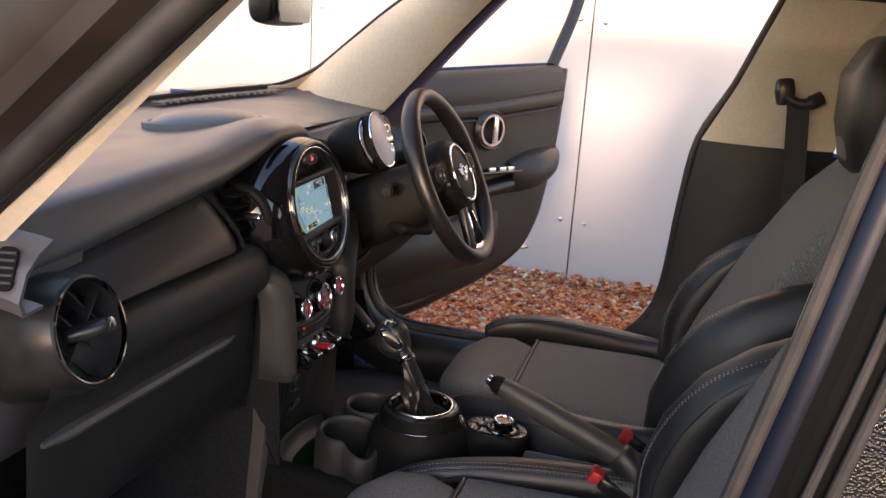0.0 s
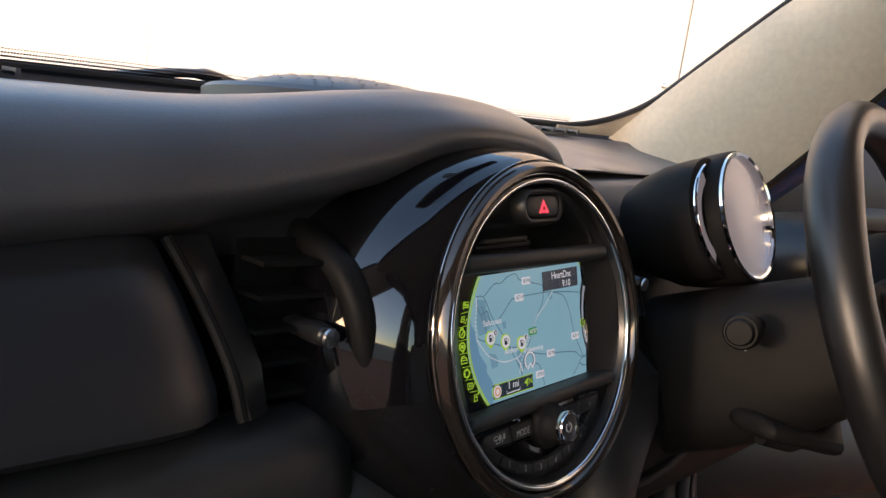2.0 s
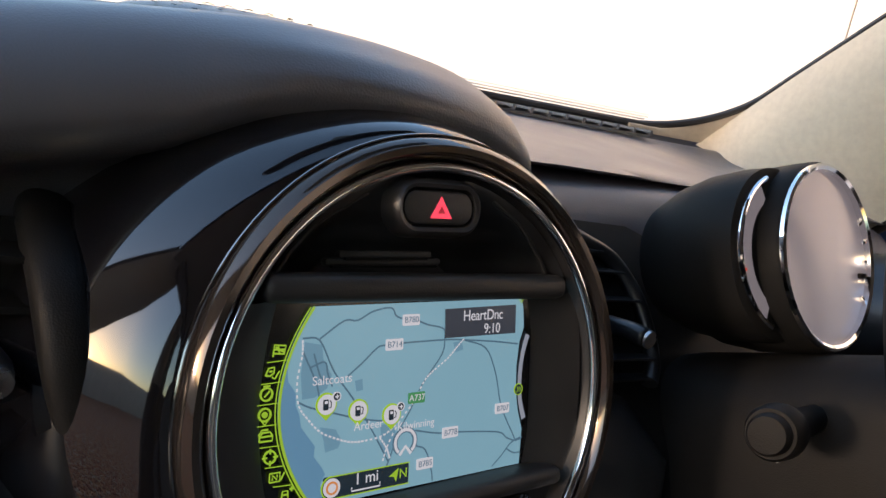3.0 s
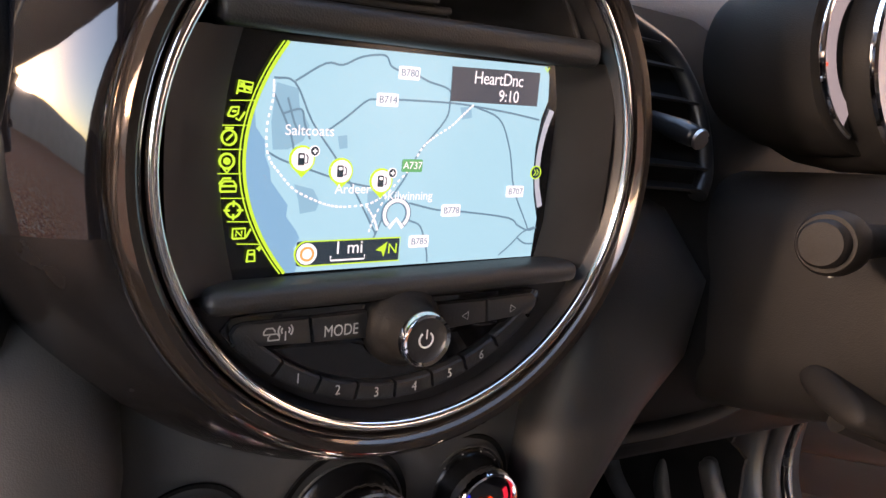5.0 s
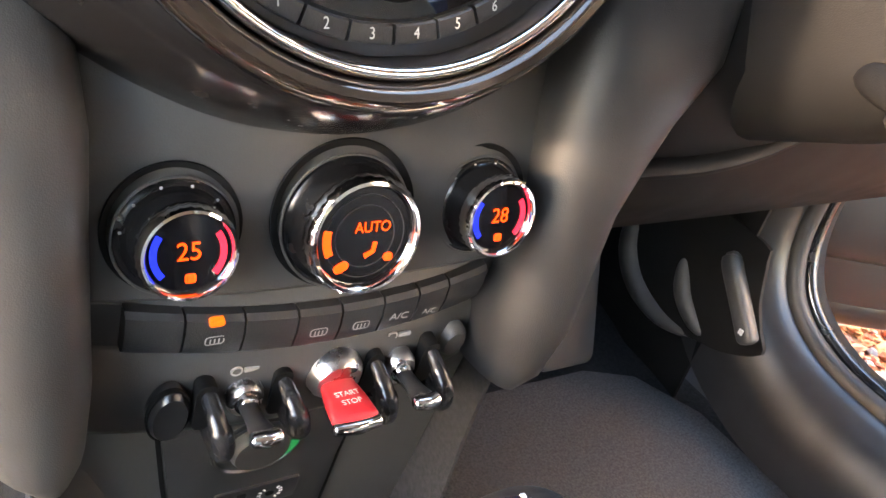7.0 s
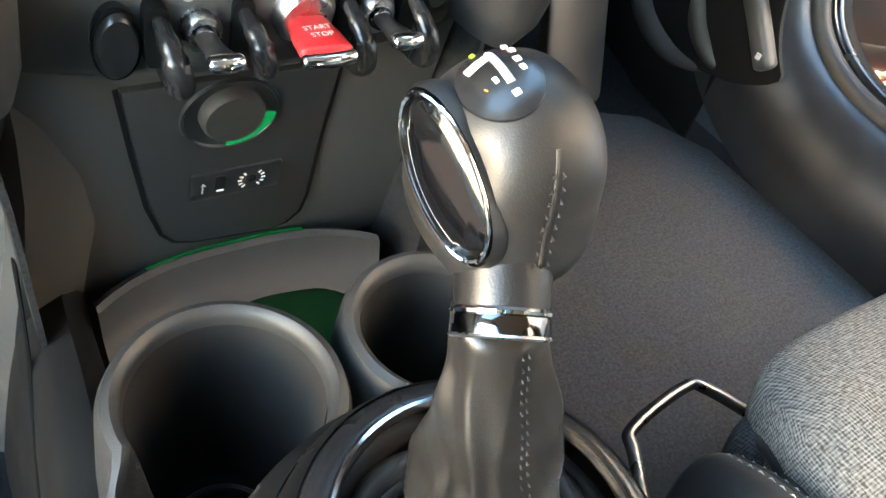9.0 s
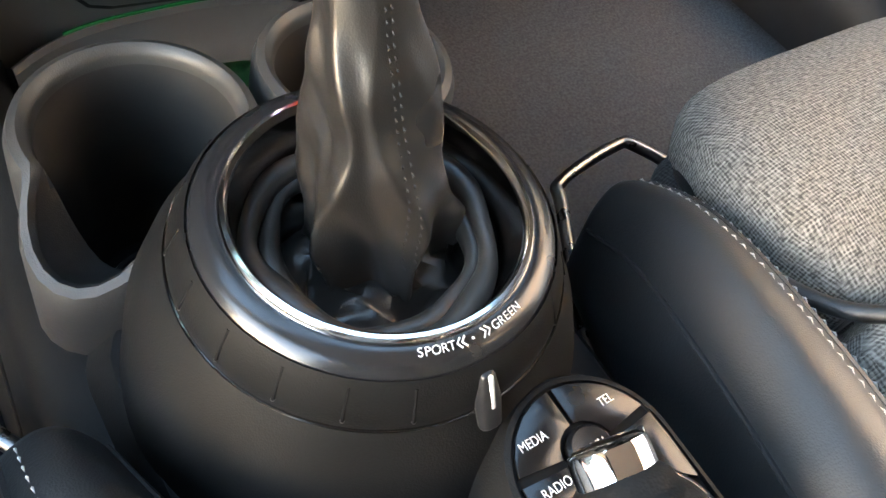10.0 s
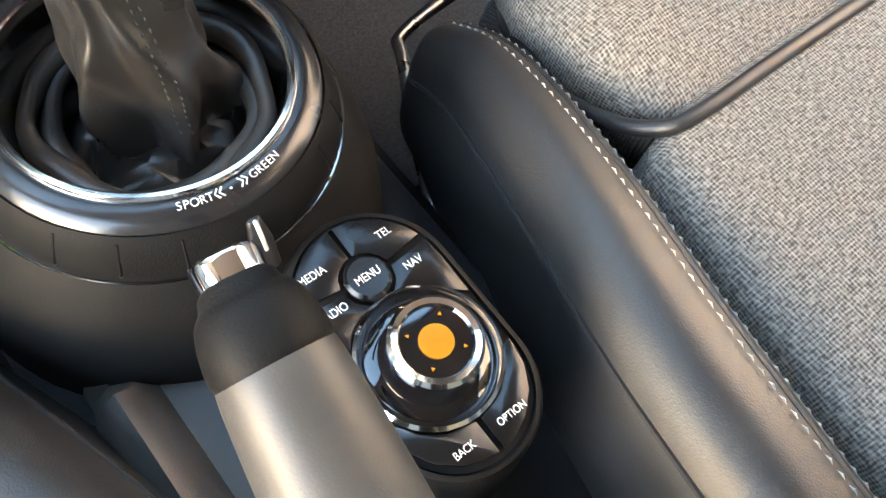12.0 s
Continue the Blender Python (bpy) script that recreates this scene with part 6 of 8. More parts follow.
def guard(u, k):
    """A hooped bar between two toggles, in front of a black slot."""
    part("slot", prism(rrect(0.0096, 0.031, 0.0044, 4, u, -0.0685), 0.000, 0.0092, CM), VOID, tog)
    P = [CM @ Vector((u + d, v, h)) for d, v, h in ((0.0, -0.058, 0.000), (0.001, -0.058 - 0.004 * k, 0.011), (0.002, -0.058 - 0.009 * k, 0.020), (0.0035, -0.058 - 0.017 * k, 0.0255), (0.005, -0.058 - 0.027 * k, 0.025), (0.006, -0.058 - 0.0345 * k, 0.016), (0.006, -0.058 - 0.036 * k, 0.0))]
    part("guard_bar", tube(smooth_path(P, 5), [0.0040] * 8 + [0.0046] * 4 + [0.0056] * 12 + [0.0052] * 7, 12, flat=1.0), COLLAR, tog, "gloss black guard bar")


def toggle(u):
    part("toggle_base", lathe([(0.0092, 0.004), (0.0090, 0.009), (0.0076, 0.0118), (0.0050, 0.0128)], CM @ at(u + 0.0008, -0.0672), 28, sy=1.2), SILVER, tog)
    part("toggle_mount", lathe([(0.0078, 0.008), (0.0074, 0.014), (0.0056, 0.0165)], CM @ at(u + 0.0004, -0.0665) @ Matrix.Diagonal((0.8, 0.8, 1, 1)), 24), CHROME, tog)
    P = [CM @ Vector((u, v, h)) for v, h in ((-0.0655, 0.006), (-0.0645, 0.018), (-0.0625, 0.028), (-0.0600, 0.0365))]
    part("toggle_lever", tube(smooth_path(P, 4), [0.0050, 0.0049, 0.0048, 0.0047, 0.0046, 0.0046, 0.0047, 0.0049, 0.0052, 0.0056, 0.0060, 0.0062, 0.0060], 12, flat=0.7), SATIN, tog)
    part("toggle_tip", pad([CM @ Vector((u - 0.0055, -0.0592, 0.0372)), CM @ Vector((u, -0.0590, 0.0382)), CM @ Vector((u + 0.0055, -0.0592, 0.0372))], [0.0075, 0.0085, 0.0075], [0.0070, 0.0080, 0.0070], (0, 0, 1), 2.2, 14), CHROME, tog, "chrome toggle tip")


for u, k in ((-0.0512, 0.85), (-0.0155, 0.68), (0.0330, 0.88), (0.0665, 0.88)):
    guard(u, k)
toggle(-0.0335)
toggle(0.0485)
part("half_toggle", lathe([(0.0085, 0.002), (0.0080, 0.007), (0.006, 0.0095)], CM @ at(0.0860, -0.0640, -0.006), 24, sy=1.35), GREY, tog)
for u, v, hh in ((-0.0335, -0.0520, 0.0048), (0.0475, -0.0492, 0.0024)):
    pm = part("pictogram", band(0.0022, 0.0029, 0, 360, hh - 0.001, hh, CM, 14, u - 0.004, v), DIMINK, tog)
    part("pictogram_bar", prism(rrect(0.0070, 0.0026, 0.0004, 1, u + 0.003, v), hh - 0.0012, hh, CM), DIMINK, pm)
st = part("start_button", pad([CM @ Vector((0.0115, -0.0650, 0.012)), CM @ Vector((0.0107, -0.0625, 0.026)), CM @ Vector((0.0099, -0.0600, 0.0375))], [0.0165, 0.0215, 0.0235], [0.009, 0.009, 0.0075], CM.to_3x3() @ Vector((0, 1, -0.15)), 3.2, 24), REDPLASTIC, tog, "red engine start-stop toggle")
part("chrome_edge", pad([CM @ Vector((-0.0010, -0.0610, 0.0405)), CM @ Vector((0.0099, -0.0612, 0.0415)), CM @ Vector((0.0208, -0.0610, 0.0405))], [0.006, 0.007, 0.006], [0.0065, 0.0075, 0.0065], (0, 0, 1), 2.2, 12), CHROME, st)
part("chrome_mount", lathe([(0.0150, 0.004), (0.0146, 0.010), (0.0115, 0.014)], CM @ at(0.0120, -0.0630), 28), SILVER, st)
sm_face = CM @ Matrix.Translation((0.0107, -0.0573, 0.0270)) @ Matrix.Rotation(radians(-101), 4, "X")
lettering("START", 0.0046, sm_face @ at(0, 0.0028), INK, st, squeeze=0.95)
lettering("STOP", 0.0046, sm_face @ at(0, -0.0030), INK, st, squeeze=0.95)

# ---------------- centre console ----------------
cons = thing("centre_console", (CX, -0.2, 0.33), "grey-black centre console with cup holders, tray and storage", "console")


WINGS = ((0.835, 0.112, 0.165, 0.105, 0.03), (0.825, 0.110, 0.178, 0.075, 0.05), (0.80, 0.103, 0.175, 0.042, 0.06), (0.77, 0.100, 0.163, 0.031, 0.07),
         (0.73, 0.100, 0.152, 0.028, 0.08), (0.66, 0.098, 0.150, 0.026, 0.09), (0.63, 0.100, 0.140, 0.028, 0.10), (0.615, 0.104, 0.130, 0.036, 0.10))


RIGHT_WING = ((0.905, 0.100, 0.150, 0.14, 0.03), (0.888, 0.106, 0.160, 0.115, 0.03), (0.874, 0.112, 0.188, 0.080, 0.05), (0.842, 0.108, 0.212, 0.050, 0.06), (0.805, 0.103, 0.202, 0.038, 0.06), (0.775, 0.100, 0.176, 0.033, 0.07)) + WINGS[4:]


def knee_wing(sgn):
    """The padded strut that runs down beside the controls."""
    c = 0.0185
    rings = []
    for z, xi, xo, y, dep in (WINGS if sgn < 0 else RIGHT_WING):
        r = []
        for k in range(13):
            a = math.pi * k / 12
            xm, hw = (xi + xo) / 2, (xo - xi) / 2
            r.append(Vector((c + sgn * (xm - hw * math.cos(a)), y + dep * (1 - math.sin(a) ** 0.5) * 0.5 - 0.008 * math.sin(a), z)))
        rings.append(r)
    return sheet(rings, 0.004)


for sgn in (-1, 1):
    # left wing paler than the right: uneven light put into the plastic's colour
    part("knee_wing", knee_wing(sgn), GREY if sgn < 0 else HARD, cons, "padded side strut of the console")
    part("side_wall", sheet([[Vector((0.0185 + sgn * x, y, z)) for y in (0.05, 0.12, 0.25, 0.45)] for z, x in ((0.79, 0.135), (0.7, 0.13), (0.55, 0.118), (0.42, 0.115), (0.33, 0.12))], 0.003), CARPET, cons)
# storage panel with socket and ports
PM = basis((0.0145, 0.083, 0.5015), -10)
SOCKET = (-0.0050, 0.0660)
part("back_panel", prism(rrect(0.226, 0.230, 0.01), -0.03, -0.005, PM @ at(0.004, 0.035)), GREY, cons)
PANEL = [(-0.058, 0.090), (0.052, 0.090), (0.0505, 0.034), (0.0510, -0.020), (0.0485, -0.036), (0.041, -0.0450), (0.030, -0.0480), (-0.016, -0.0430), (-0.028, -0.0385), (-0.0355, -0.0285), (-0.0440, 0.0), (-0.0515, 0.045)]
sp = part("storage_panel", prism(PANEL, -0.008, -0.001, PM, 0.002), HARD, cons, "black panel with ports and socket")
part("panel_gap", polyline([(1.025 * x + (0.0005 if x > 0 else -0.0005), y * 1.02 - 0.001) for x, y in [PANEL[0]] + PANEL[:1:-1] + [PANEL[1]]], 0.0026, -0.0030, PM), VOID, sp)
# the socket sits in a scooped bay with a pale lip; its light glows on one side
SK = PM @ at(SOCKET[0], SOCKET[1])
part("socket_ring", lathe([(0.0262, -0.001), (0.0258, 0.0014), (0.0248, 0.0012), (0.0236, -0.0005)], SK, 48, False, sy=0.92), SATIN, sp, "lip of the socket bay")
part("socket_bay", lathe([(0.0250, 0.0002), (0.0215, -0.0004), (0.0170, -0.0008)], SK, 48, False, sy=0.92), HARD, sp)
part("socket_light", band(0.0185, 0.0248, 268, 352, -0.0006, 0.0008, SK @ Matrix.Diagonal((1, 0.92, 1, 1)), 16), GREENGLOW, sp, "green light in the socket bay")
part("socket_cap", lathe([(0.0168, -0.001), (0.0166, 0.0040), (0.0150, 0.0062), (0.003, 0.0068)], SK @ at(0, 0.002), 36), CUPBLACK, sp, "black socket cap")
ports = part("port_plate", prism(rrect(0.052, 0.022, 0.002), -0.001, 0.0006, PM @ at(0.003, 0.011), 0.0004), SATIN, sp)
part("usb_port", prism(rrect(0.0055, 0.0125, 0.0008), 0.0006, 0.001, PM @ at(-0.0065, 0.0115)), VOID, ports)
part("usb_tongue", box((0.004, 0.0012, 0.001), PM @ at(-0.0065, 0.0065, 0.001)), INK, ports)
part("usb_mark", polyline([(-0.0165, 0.0060), (-0.0165, 0.0145), (-0.0180, 0.0120), (-0.0165, 0.0145), (-0.0150, 0.0120)], 0.0008, 0.0010, PM), INK, ports)
part("aux_port", lathe([(0.0028, 0.0008), (0.0026, 0.0011), (0.001, 0.0011)], PM @ at(0.0115, 0.0112), 20), VOID, ports)
for sg in (-1, 1):
    for k in range(5):
        a = radians(90 + sg * (40 + 25 * k))
        part("label_bar", box((0.0022, 0.0011, 0.0003), PM @ at(0.0115 + 0.0068 * math.cos(a), 0.0112 + 0.0068 * math.sin(a), 0.0011, math.degrees(a))), INK, ports, smooth=False)
# tray below the panel with green ambient light
rows = []
for k in range(17):
    t = -1 + 2 * k / 16
    x = 0.022 + 0.088 * t
    yb = 0.085 - 0.022 * abs(t) ** 3
    rows.append([Vector((x, y, z)) for y, z in ((yb + 0.012, 0.447), (yb + 0.004, 0.4530), (yb, 0.4510), (yb - 0.004, 0.435), (yb - 0.02, 0.422), (0.014, 0.416), (0.0105, 0.410), (0.010, 0.33))])
part("tray", sheet(rows), CUPGREY, cons, "moulded tray lit green along its back")
part("light_strip", tube([r[0].lerp(r[1], 0.4) + Vector((0, -0.002, 0.003)) for r in rows[3:13]], 0.0011, 6), glow("green_strip", (0.004, 0.16, 0.04), 0.010), cons, "glowing green line along the tray's back lip")
# nested glowing sheets paint the pool of green light on the tray floor
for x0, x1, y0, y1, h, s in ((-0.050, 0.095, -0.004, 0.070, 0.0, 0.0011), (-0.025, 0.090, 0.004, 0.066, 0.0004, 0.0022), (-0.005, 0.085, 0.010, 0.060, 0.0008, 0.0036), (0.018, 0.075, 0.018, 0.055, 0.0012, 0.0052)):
    part("tray_light_patch", sheet([[Vector((x0 + (x1 - x0) * (0.5 + 0.5 * math.cos(a) * k), y0 + (y1 - y0) * (0.5 + 0.5 * math.sin(a) * k), 0.4165 + h + 0.09 * max(0.0, y0 + (y1 - y0) * (0.5 + 0.5 * math.sin(a) * k)))) for k in (0.02, 0.6, 1.0)] for a in [2 * math.pi * j / 32 for j in range(33)]]), glow("green_light_patch", (0.002, 0.06, 0.016), s), cons, "glowing patches painted as green light on the tray floor")


def cup(cx, cy, r, scoop):
    n = 64
    rings = []
    for rr, z in ((r + 0.014, 0.35), (r + 0.012, 0.468), (r + 0.0095, 0.508), (r + 0.007, 0.5145), (r + 0.003, 0.5165), (r, 0.5145), (r - 0.0012, 0.511), (r - 0.0015, 0.508)):
        ring = []
        for k in range(n):
            a = 2 * math.pi * k / n
            dz, out = 0.0, 0.0
            if scoop:
                d = math.atan2(math.sin(a - radians(229)), math.cos(a - radians(229)))
                w = max(0.0, math.cos(min(abs(d) / radians(36), 1) * math.pi / 2)) ** 1.2
                out = 0.030 * w
                if rr > r + 0.004:
                    out += 0.016 * max(0.0, math.cos(min(abs(math.atan2(math.sin(a - radians(278)), math.cos(a - radians(278)))) / radians(34), 1) * math.pi / 2))
                dz = -0.022 * w if z > 0.44 else 0
            ring.append(Vector((cx + (rr + out) * math.cos(a), cy + (rr + out) * math.sin(a), z + dz)))
        rings.append(ring)
    lip = []
    for k in range(n):
        a = 2 * math.pi * k / n
        d = math.atan2(math.sin(a - radians(229)), math.cos(a - radians(229)))
        w = max(0.0, math.cos(min(abs(d) / radians(36), 1) * math.pi / 2)) ** 1.2 if scoop else 0.0
        lip.append(Vector((cx + (r - 0.002) * math.cos(a), cy + (r - 0.002) * math.sin(a), 0.507 - 0.050 * w)))
    rings.append([p.lerp(q, 0.5) - Vector((0, 0, 0.002)) for p, q in zip(rings[-1], lip)])
    rings.append(lip)
    c = part("cup_holder", loft(rings, True, False), CUPGREY, cons, "deep round cup holder")
    # liner and floor are darker than the cup to paint its inner shade
    liner = [[Vector((p.x, p.y, p.z)) for p in rings[-1]]]
    for k, z in ((0.0025, 0.455), (0.005, 0.41), (0.007, 0.374)):
        liner.append([Vector((cx + (v.x - cx) * (1 - k / r), cy + (v.y - cy) * (1 - k / r), z)) for v in rings[-1]])
    part("cup_liner", loft(liner, True, False), CUPBLACK, c, "cup liner darkened for the shade inside")
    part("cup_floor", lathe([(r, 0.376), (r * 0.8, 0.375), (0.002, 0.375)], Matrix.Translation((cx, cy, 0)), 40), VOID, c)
    part("floor_ring", tube([Vector((cx + 0.6 * r * math.cos(a), cy + 0.6 * r * math.sin(a), 0.378)) for a in [2 * math.pi * k / 40 for k in range(40)]], 0.0025, 6, True), SATIN, c)


cup(-0.036, -0.051, 0.0456, True)
cup(0.075, -0.051, 0.0423, False)
# body of the console behind the cups
rings = []
for z, x0, x1, y0, y1 in ((0.33, -0.105, 0.135, -0.100, -0.85), (0.42, -0.100, 0.128, -0.102, -0.85), (0.455, -0.095, 0.120, -0.105, -0.85), (0.470, -0.085, 0.108, -0.112, -0.84)):
    rings.append([Vector((*p, z)) for p in rrect(x1 - x0, y0 - y1, 0.03, 5, (x0 + x1) / 2, (y0 + y1) / 2)])
part("body", loft(rings), COLUMNBLACK, cons, "black lower console body")
# flared side of the console towards the passenger footwell, with a seam
FLARE = ((0.70, -0.098), (0.64, -0.096), (0.57, -0.095), (0.53, -0.097), (0.50, -0.101), (0.47, -0.108), (0.43, -0.116), (0.38, -0.124), (0.33, -0.132))
SIDEY = ((0.090, 0.046), (0.082, 0.034), (0.0755, 0.018), (0.0725, 0.007), (0.078, -0.001), (0.10, -0.004), (0.20, -0.008), (0.40, -0.012))
part("side_cheek", sheet([[Vector((x + e, y, z)) for y, e in SIDEY[:6]] for z, x in FLARE], 0.004), GREY, cons, "smooth grey cheek of the console")
# carpet black behind the cheek puts the footwell's shade into the colour
part("side_shade_panel", sheet([[Vector((x + e, y, z)) for y, e in SIDEY[5:]] for z, x in FLARE], 0.004), CARPET, cons, "rear of the console side, darkened for the footwell shade")
part("console_side", sheet([[Vector((x + e, y, z)) for x, z in ((-0.070, 0.440), (-0.074, 0.4490), (-0.082, 0.4545), (-0.094, 0.4530), (-0.104, 0.446), (-0.110, 0.430), (-0.116, 0.405), (-0.122, 0.375), (-0.130, 0.33))] for y, e in ((0.110, 0.004), (0.06, 0.0), (0.03, -0.001), (0.0, -0.003), (-0.05, -0.006), (-0.11, -0.008), (-0.20, -0.006), (-0.30, -0.004))], 0.003), BELL, cons, "moulded black side of the console")
part("side_seam", tube(smooth_path([(-0.0985, 0.082, 0.505), (-0.104, 0.050, 0.452), (-0.1135, 0.0, 0.427), (-0.1225, -0.06, 0.405), (-0.1285, -0.12, 0.384)], 5), 0.0012, 6), VOID, cons)
# long shallow tray beside the handbrake
rows = []
for y in (-0.225, -0.238, -0.25, -0.45, -0.80):
    e = 0.0 if y < -0.24 else -0.02
    rows.append([Vector((x + 0.008, y, z + e + 0.010)) for x, z in ((-0.082, 0.455), (-0.074, 0.488), (-0.066, 0.496), (-0.058, 0.492), (-0.050, 0.478), (0.000, 0.476), (0.006, 0.490), (0.012, 0.500), (0.018, 0.498), (0.02, 0.47))])
part("side_tray", sheet(rows), GREY, cons, "shallow tray beside the handbrake")

# ---------------- gear selector ----------------
BRIGHTRING = mat("satin_chrome", (0.84, 0.84, 0.85), 0.09, 1.0, rough_vary=0.05, vary_scale=60)
GX, GY = 0.0108, -0.1706
gear = thing("gear_selector", (GX, GY, 0.47), "automatic gear lever in a leather gaiter with a round mode ring", "gear lever")
GM = Matrix.Translation((GX, GY, -0.0015)) @ Matrix.Diagonal((0.94, 0.94, 1, 1))
part("bell", lathe([(0.107, 0.44), (0.1045, 0.47), (0.0985, 0.505), (0.0900, 0.527), (0.0830, 0.5375), (0.0797, 0.5418)], GM, 72, False), BELL, gear, "bell-shaped black base")
part("mode_ring", lathe([(0.0793, 0.540), (0.0795, 0.5445), (0.0788, 0.5480), (0.0765, 0.5540), (0.0735, 0.5600), (0.0715, 0.5625)], GM, 72, False), BELL, gear, "segmented black mode ring")
part("ring_seam", tube([GM @ Vector((0.0800 * math.cos(a), 0.0800 * math.sin(a), 0.5428)) for a in [2 * math.pi * k / 72 for k in range(72)]], 0.0007, 6, True), DARKCHROME, gear)
for k in range(20):
    a = radians(18 * k + 16)
    p0, p1 = Vector((0.0792 * math.cos(a), 0.0792 * math.sin(a), 0.5470)), Vector((0.0732 * math.cos(a), 0.0732 * math.sin(a), 0.5600))
    if k not in (14, 15):
        part("groove", tube([GM @ p0, GM @ p1], 0.0007, 6), VOID, gear, smooth=False)
        part("groove_dot", lathe([(0.0009, -0.0004), (0.0008, 0.0003), (0.0003, 0.0005)], GM @ Matrix.Translation(p0) @ Vector((math.cos(a), math.sin(a), 0.35)).to_track_quat("Z", "Y").to_matrix().to_4x4(), 8), GREY, gear, smooth=False)
part("collar_ring", lathe([(0.0720, 0.560), (0.0690, 0.5650), (0.0630, 0.5675), (0.0605, 0.5672)], GM, 72, False), COLLAR, gear, "gloss black printed ring")
part("chrome_ring", lathe([(0.0606, 0.5660), (0.0603, 0.5684), (0.0592, 0.5696), (0.0577, 0.5696), (0.0565, 0.5684), (0.0560, 0.5655)], GM, 72, False), BRIGHTRING, gear, "bright satin-chrome ring")
part("funnel", lathe([(0.0560, 0.566), (0.0545, 0.556), (0.0525, 0.545), (0.0495, 0.540)], GM, 64, False), DARKCHROME, gear)
# bunched rings of leather round the foot of the lever
for r0, z0, rr, ph in ((0.0480, 0.5475, 0.0048, 0.3), (0.0415, 0.5420, 0.0042, 1.9)):
    part("gaiter_fold", tube([GM @ Vector(((r0 + 0.0013 * math.sin(3 * a + ph) + 0.0007 * math.sin(7 * a)) * math.cos(a), (r0 + 0.0013 * math.sin(3 * a + ph) + 0.0007 * math.sin(7 * a)) * math.sin(a), z0 + 0.0016 * math.sin(2 * a + 2 * ph))) for a in [2 * math.pi * k / 72 for k in range(72)]], [rr * (1 + 0.22 * math.sin(4 * 2 * math.pi * k / 72 + ph)) for k in range(72)], 10, True), FOLD, gear, "bunched gaiter fold with side light in its brown colour")
ind = radians(-89)
part("mode_pointer", pad([GM @ Vector((0.0745 * math.cos(ind), 0.0745 * math.sin(ind), 0.557)), GM @ Vector((0.0790 * math.cos(ind), 0.0790 * math.sin(ind), 0.548)), GM @ Vector((0.0850 * math.cos(ind), 0.0850 * math.sin(ind), 0.538))], [0.006, 0.010, 0.009], [0.005, 0.007, 0.006], (0, 0, 1), 2.5, 14), SATIN, gear)
part("pointer_mark", pad([GM @ Vector((0.0768 * math.cos(ind), 0.0765 * math.sin(ind), 0.5585)), GM @ Vector((0.0830 * math.cos(ind), 0.0830 * math.sin(ind), 0.5470))], [0.002, 0.002], [0.002, 0.002], (0, 0, 1), 2.2, 10), INK, gear)


def ring_text(txt, a_mid, r, h, size):
    """Letters set round the ring, read from behind it."""
    wide = {"S": 0.56, "P": 0.60, "O": 0.76, "R": 0.62, "T": 0.56, "G": 0.74, "E": 0.56, "N": 0.74}
    total, run = sum(wide[ch] for ch in txt), 0.0
    for ch in txt:
        a = radians(a_mid) + (run + wide[ch] / 2 - total / 2) * size / r
        run += wide[ch]
        m = GM @ Matrix.Translation((r * math.cos(a), r * math.sin(a), h)) @ Matrix.Rotation(a + math.pi / 2, 4, "Z") @ Matrix.Rotation(radians(22), 4, "X")
        lettering(ch, size, m, INK, gear)


ring_text("SPORT", 256.6, 0.0645, 0.5683, 0.0046)
ring_text("GREEN", 283.5, 0.0645, 0.5683, 0.0046)
for a0, s in ((265.8, -1), (273.2, 1)):
    for d in (0, 1.7 * s):
        a = radians(a0 + d)
        m = GM @ Matrix.Translation((0.0645 * math.cos(a), 0.0645 * math.sin(a), 0.5685)) @ Matrix.Rotation(a + math.pi / 2, 4, "Z") @ Matrix.Rotation(radians(22), 4, "X")
        part("chevron", polyline([(-s * 0.0008, 0.0019), (s * 0.0008, 0), (-s * 0.0008, -0.0019)], 0.0007, 0.0003, m), INK, gear)
a = radians(269.3)
part("dot_mark", flat([(0.0645 * math.cos(a) + 0.0006 * math.cos(k), 0.0645 * math.sin(a) + 0.0006 * math.sin(k)) for k in [0.7 * i for i in range(9)]], 0.5682, GM), INK, gear)
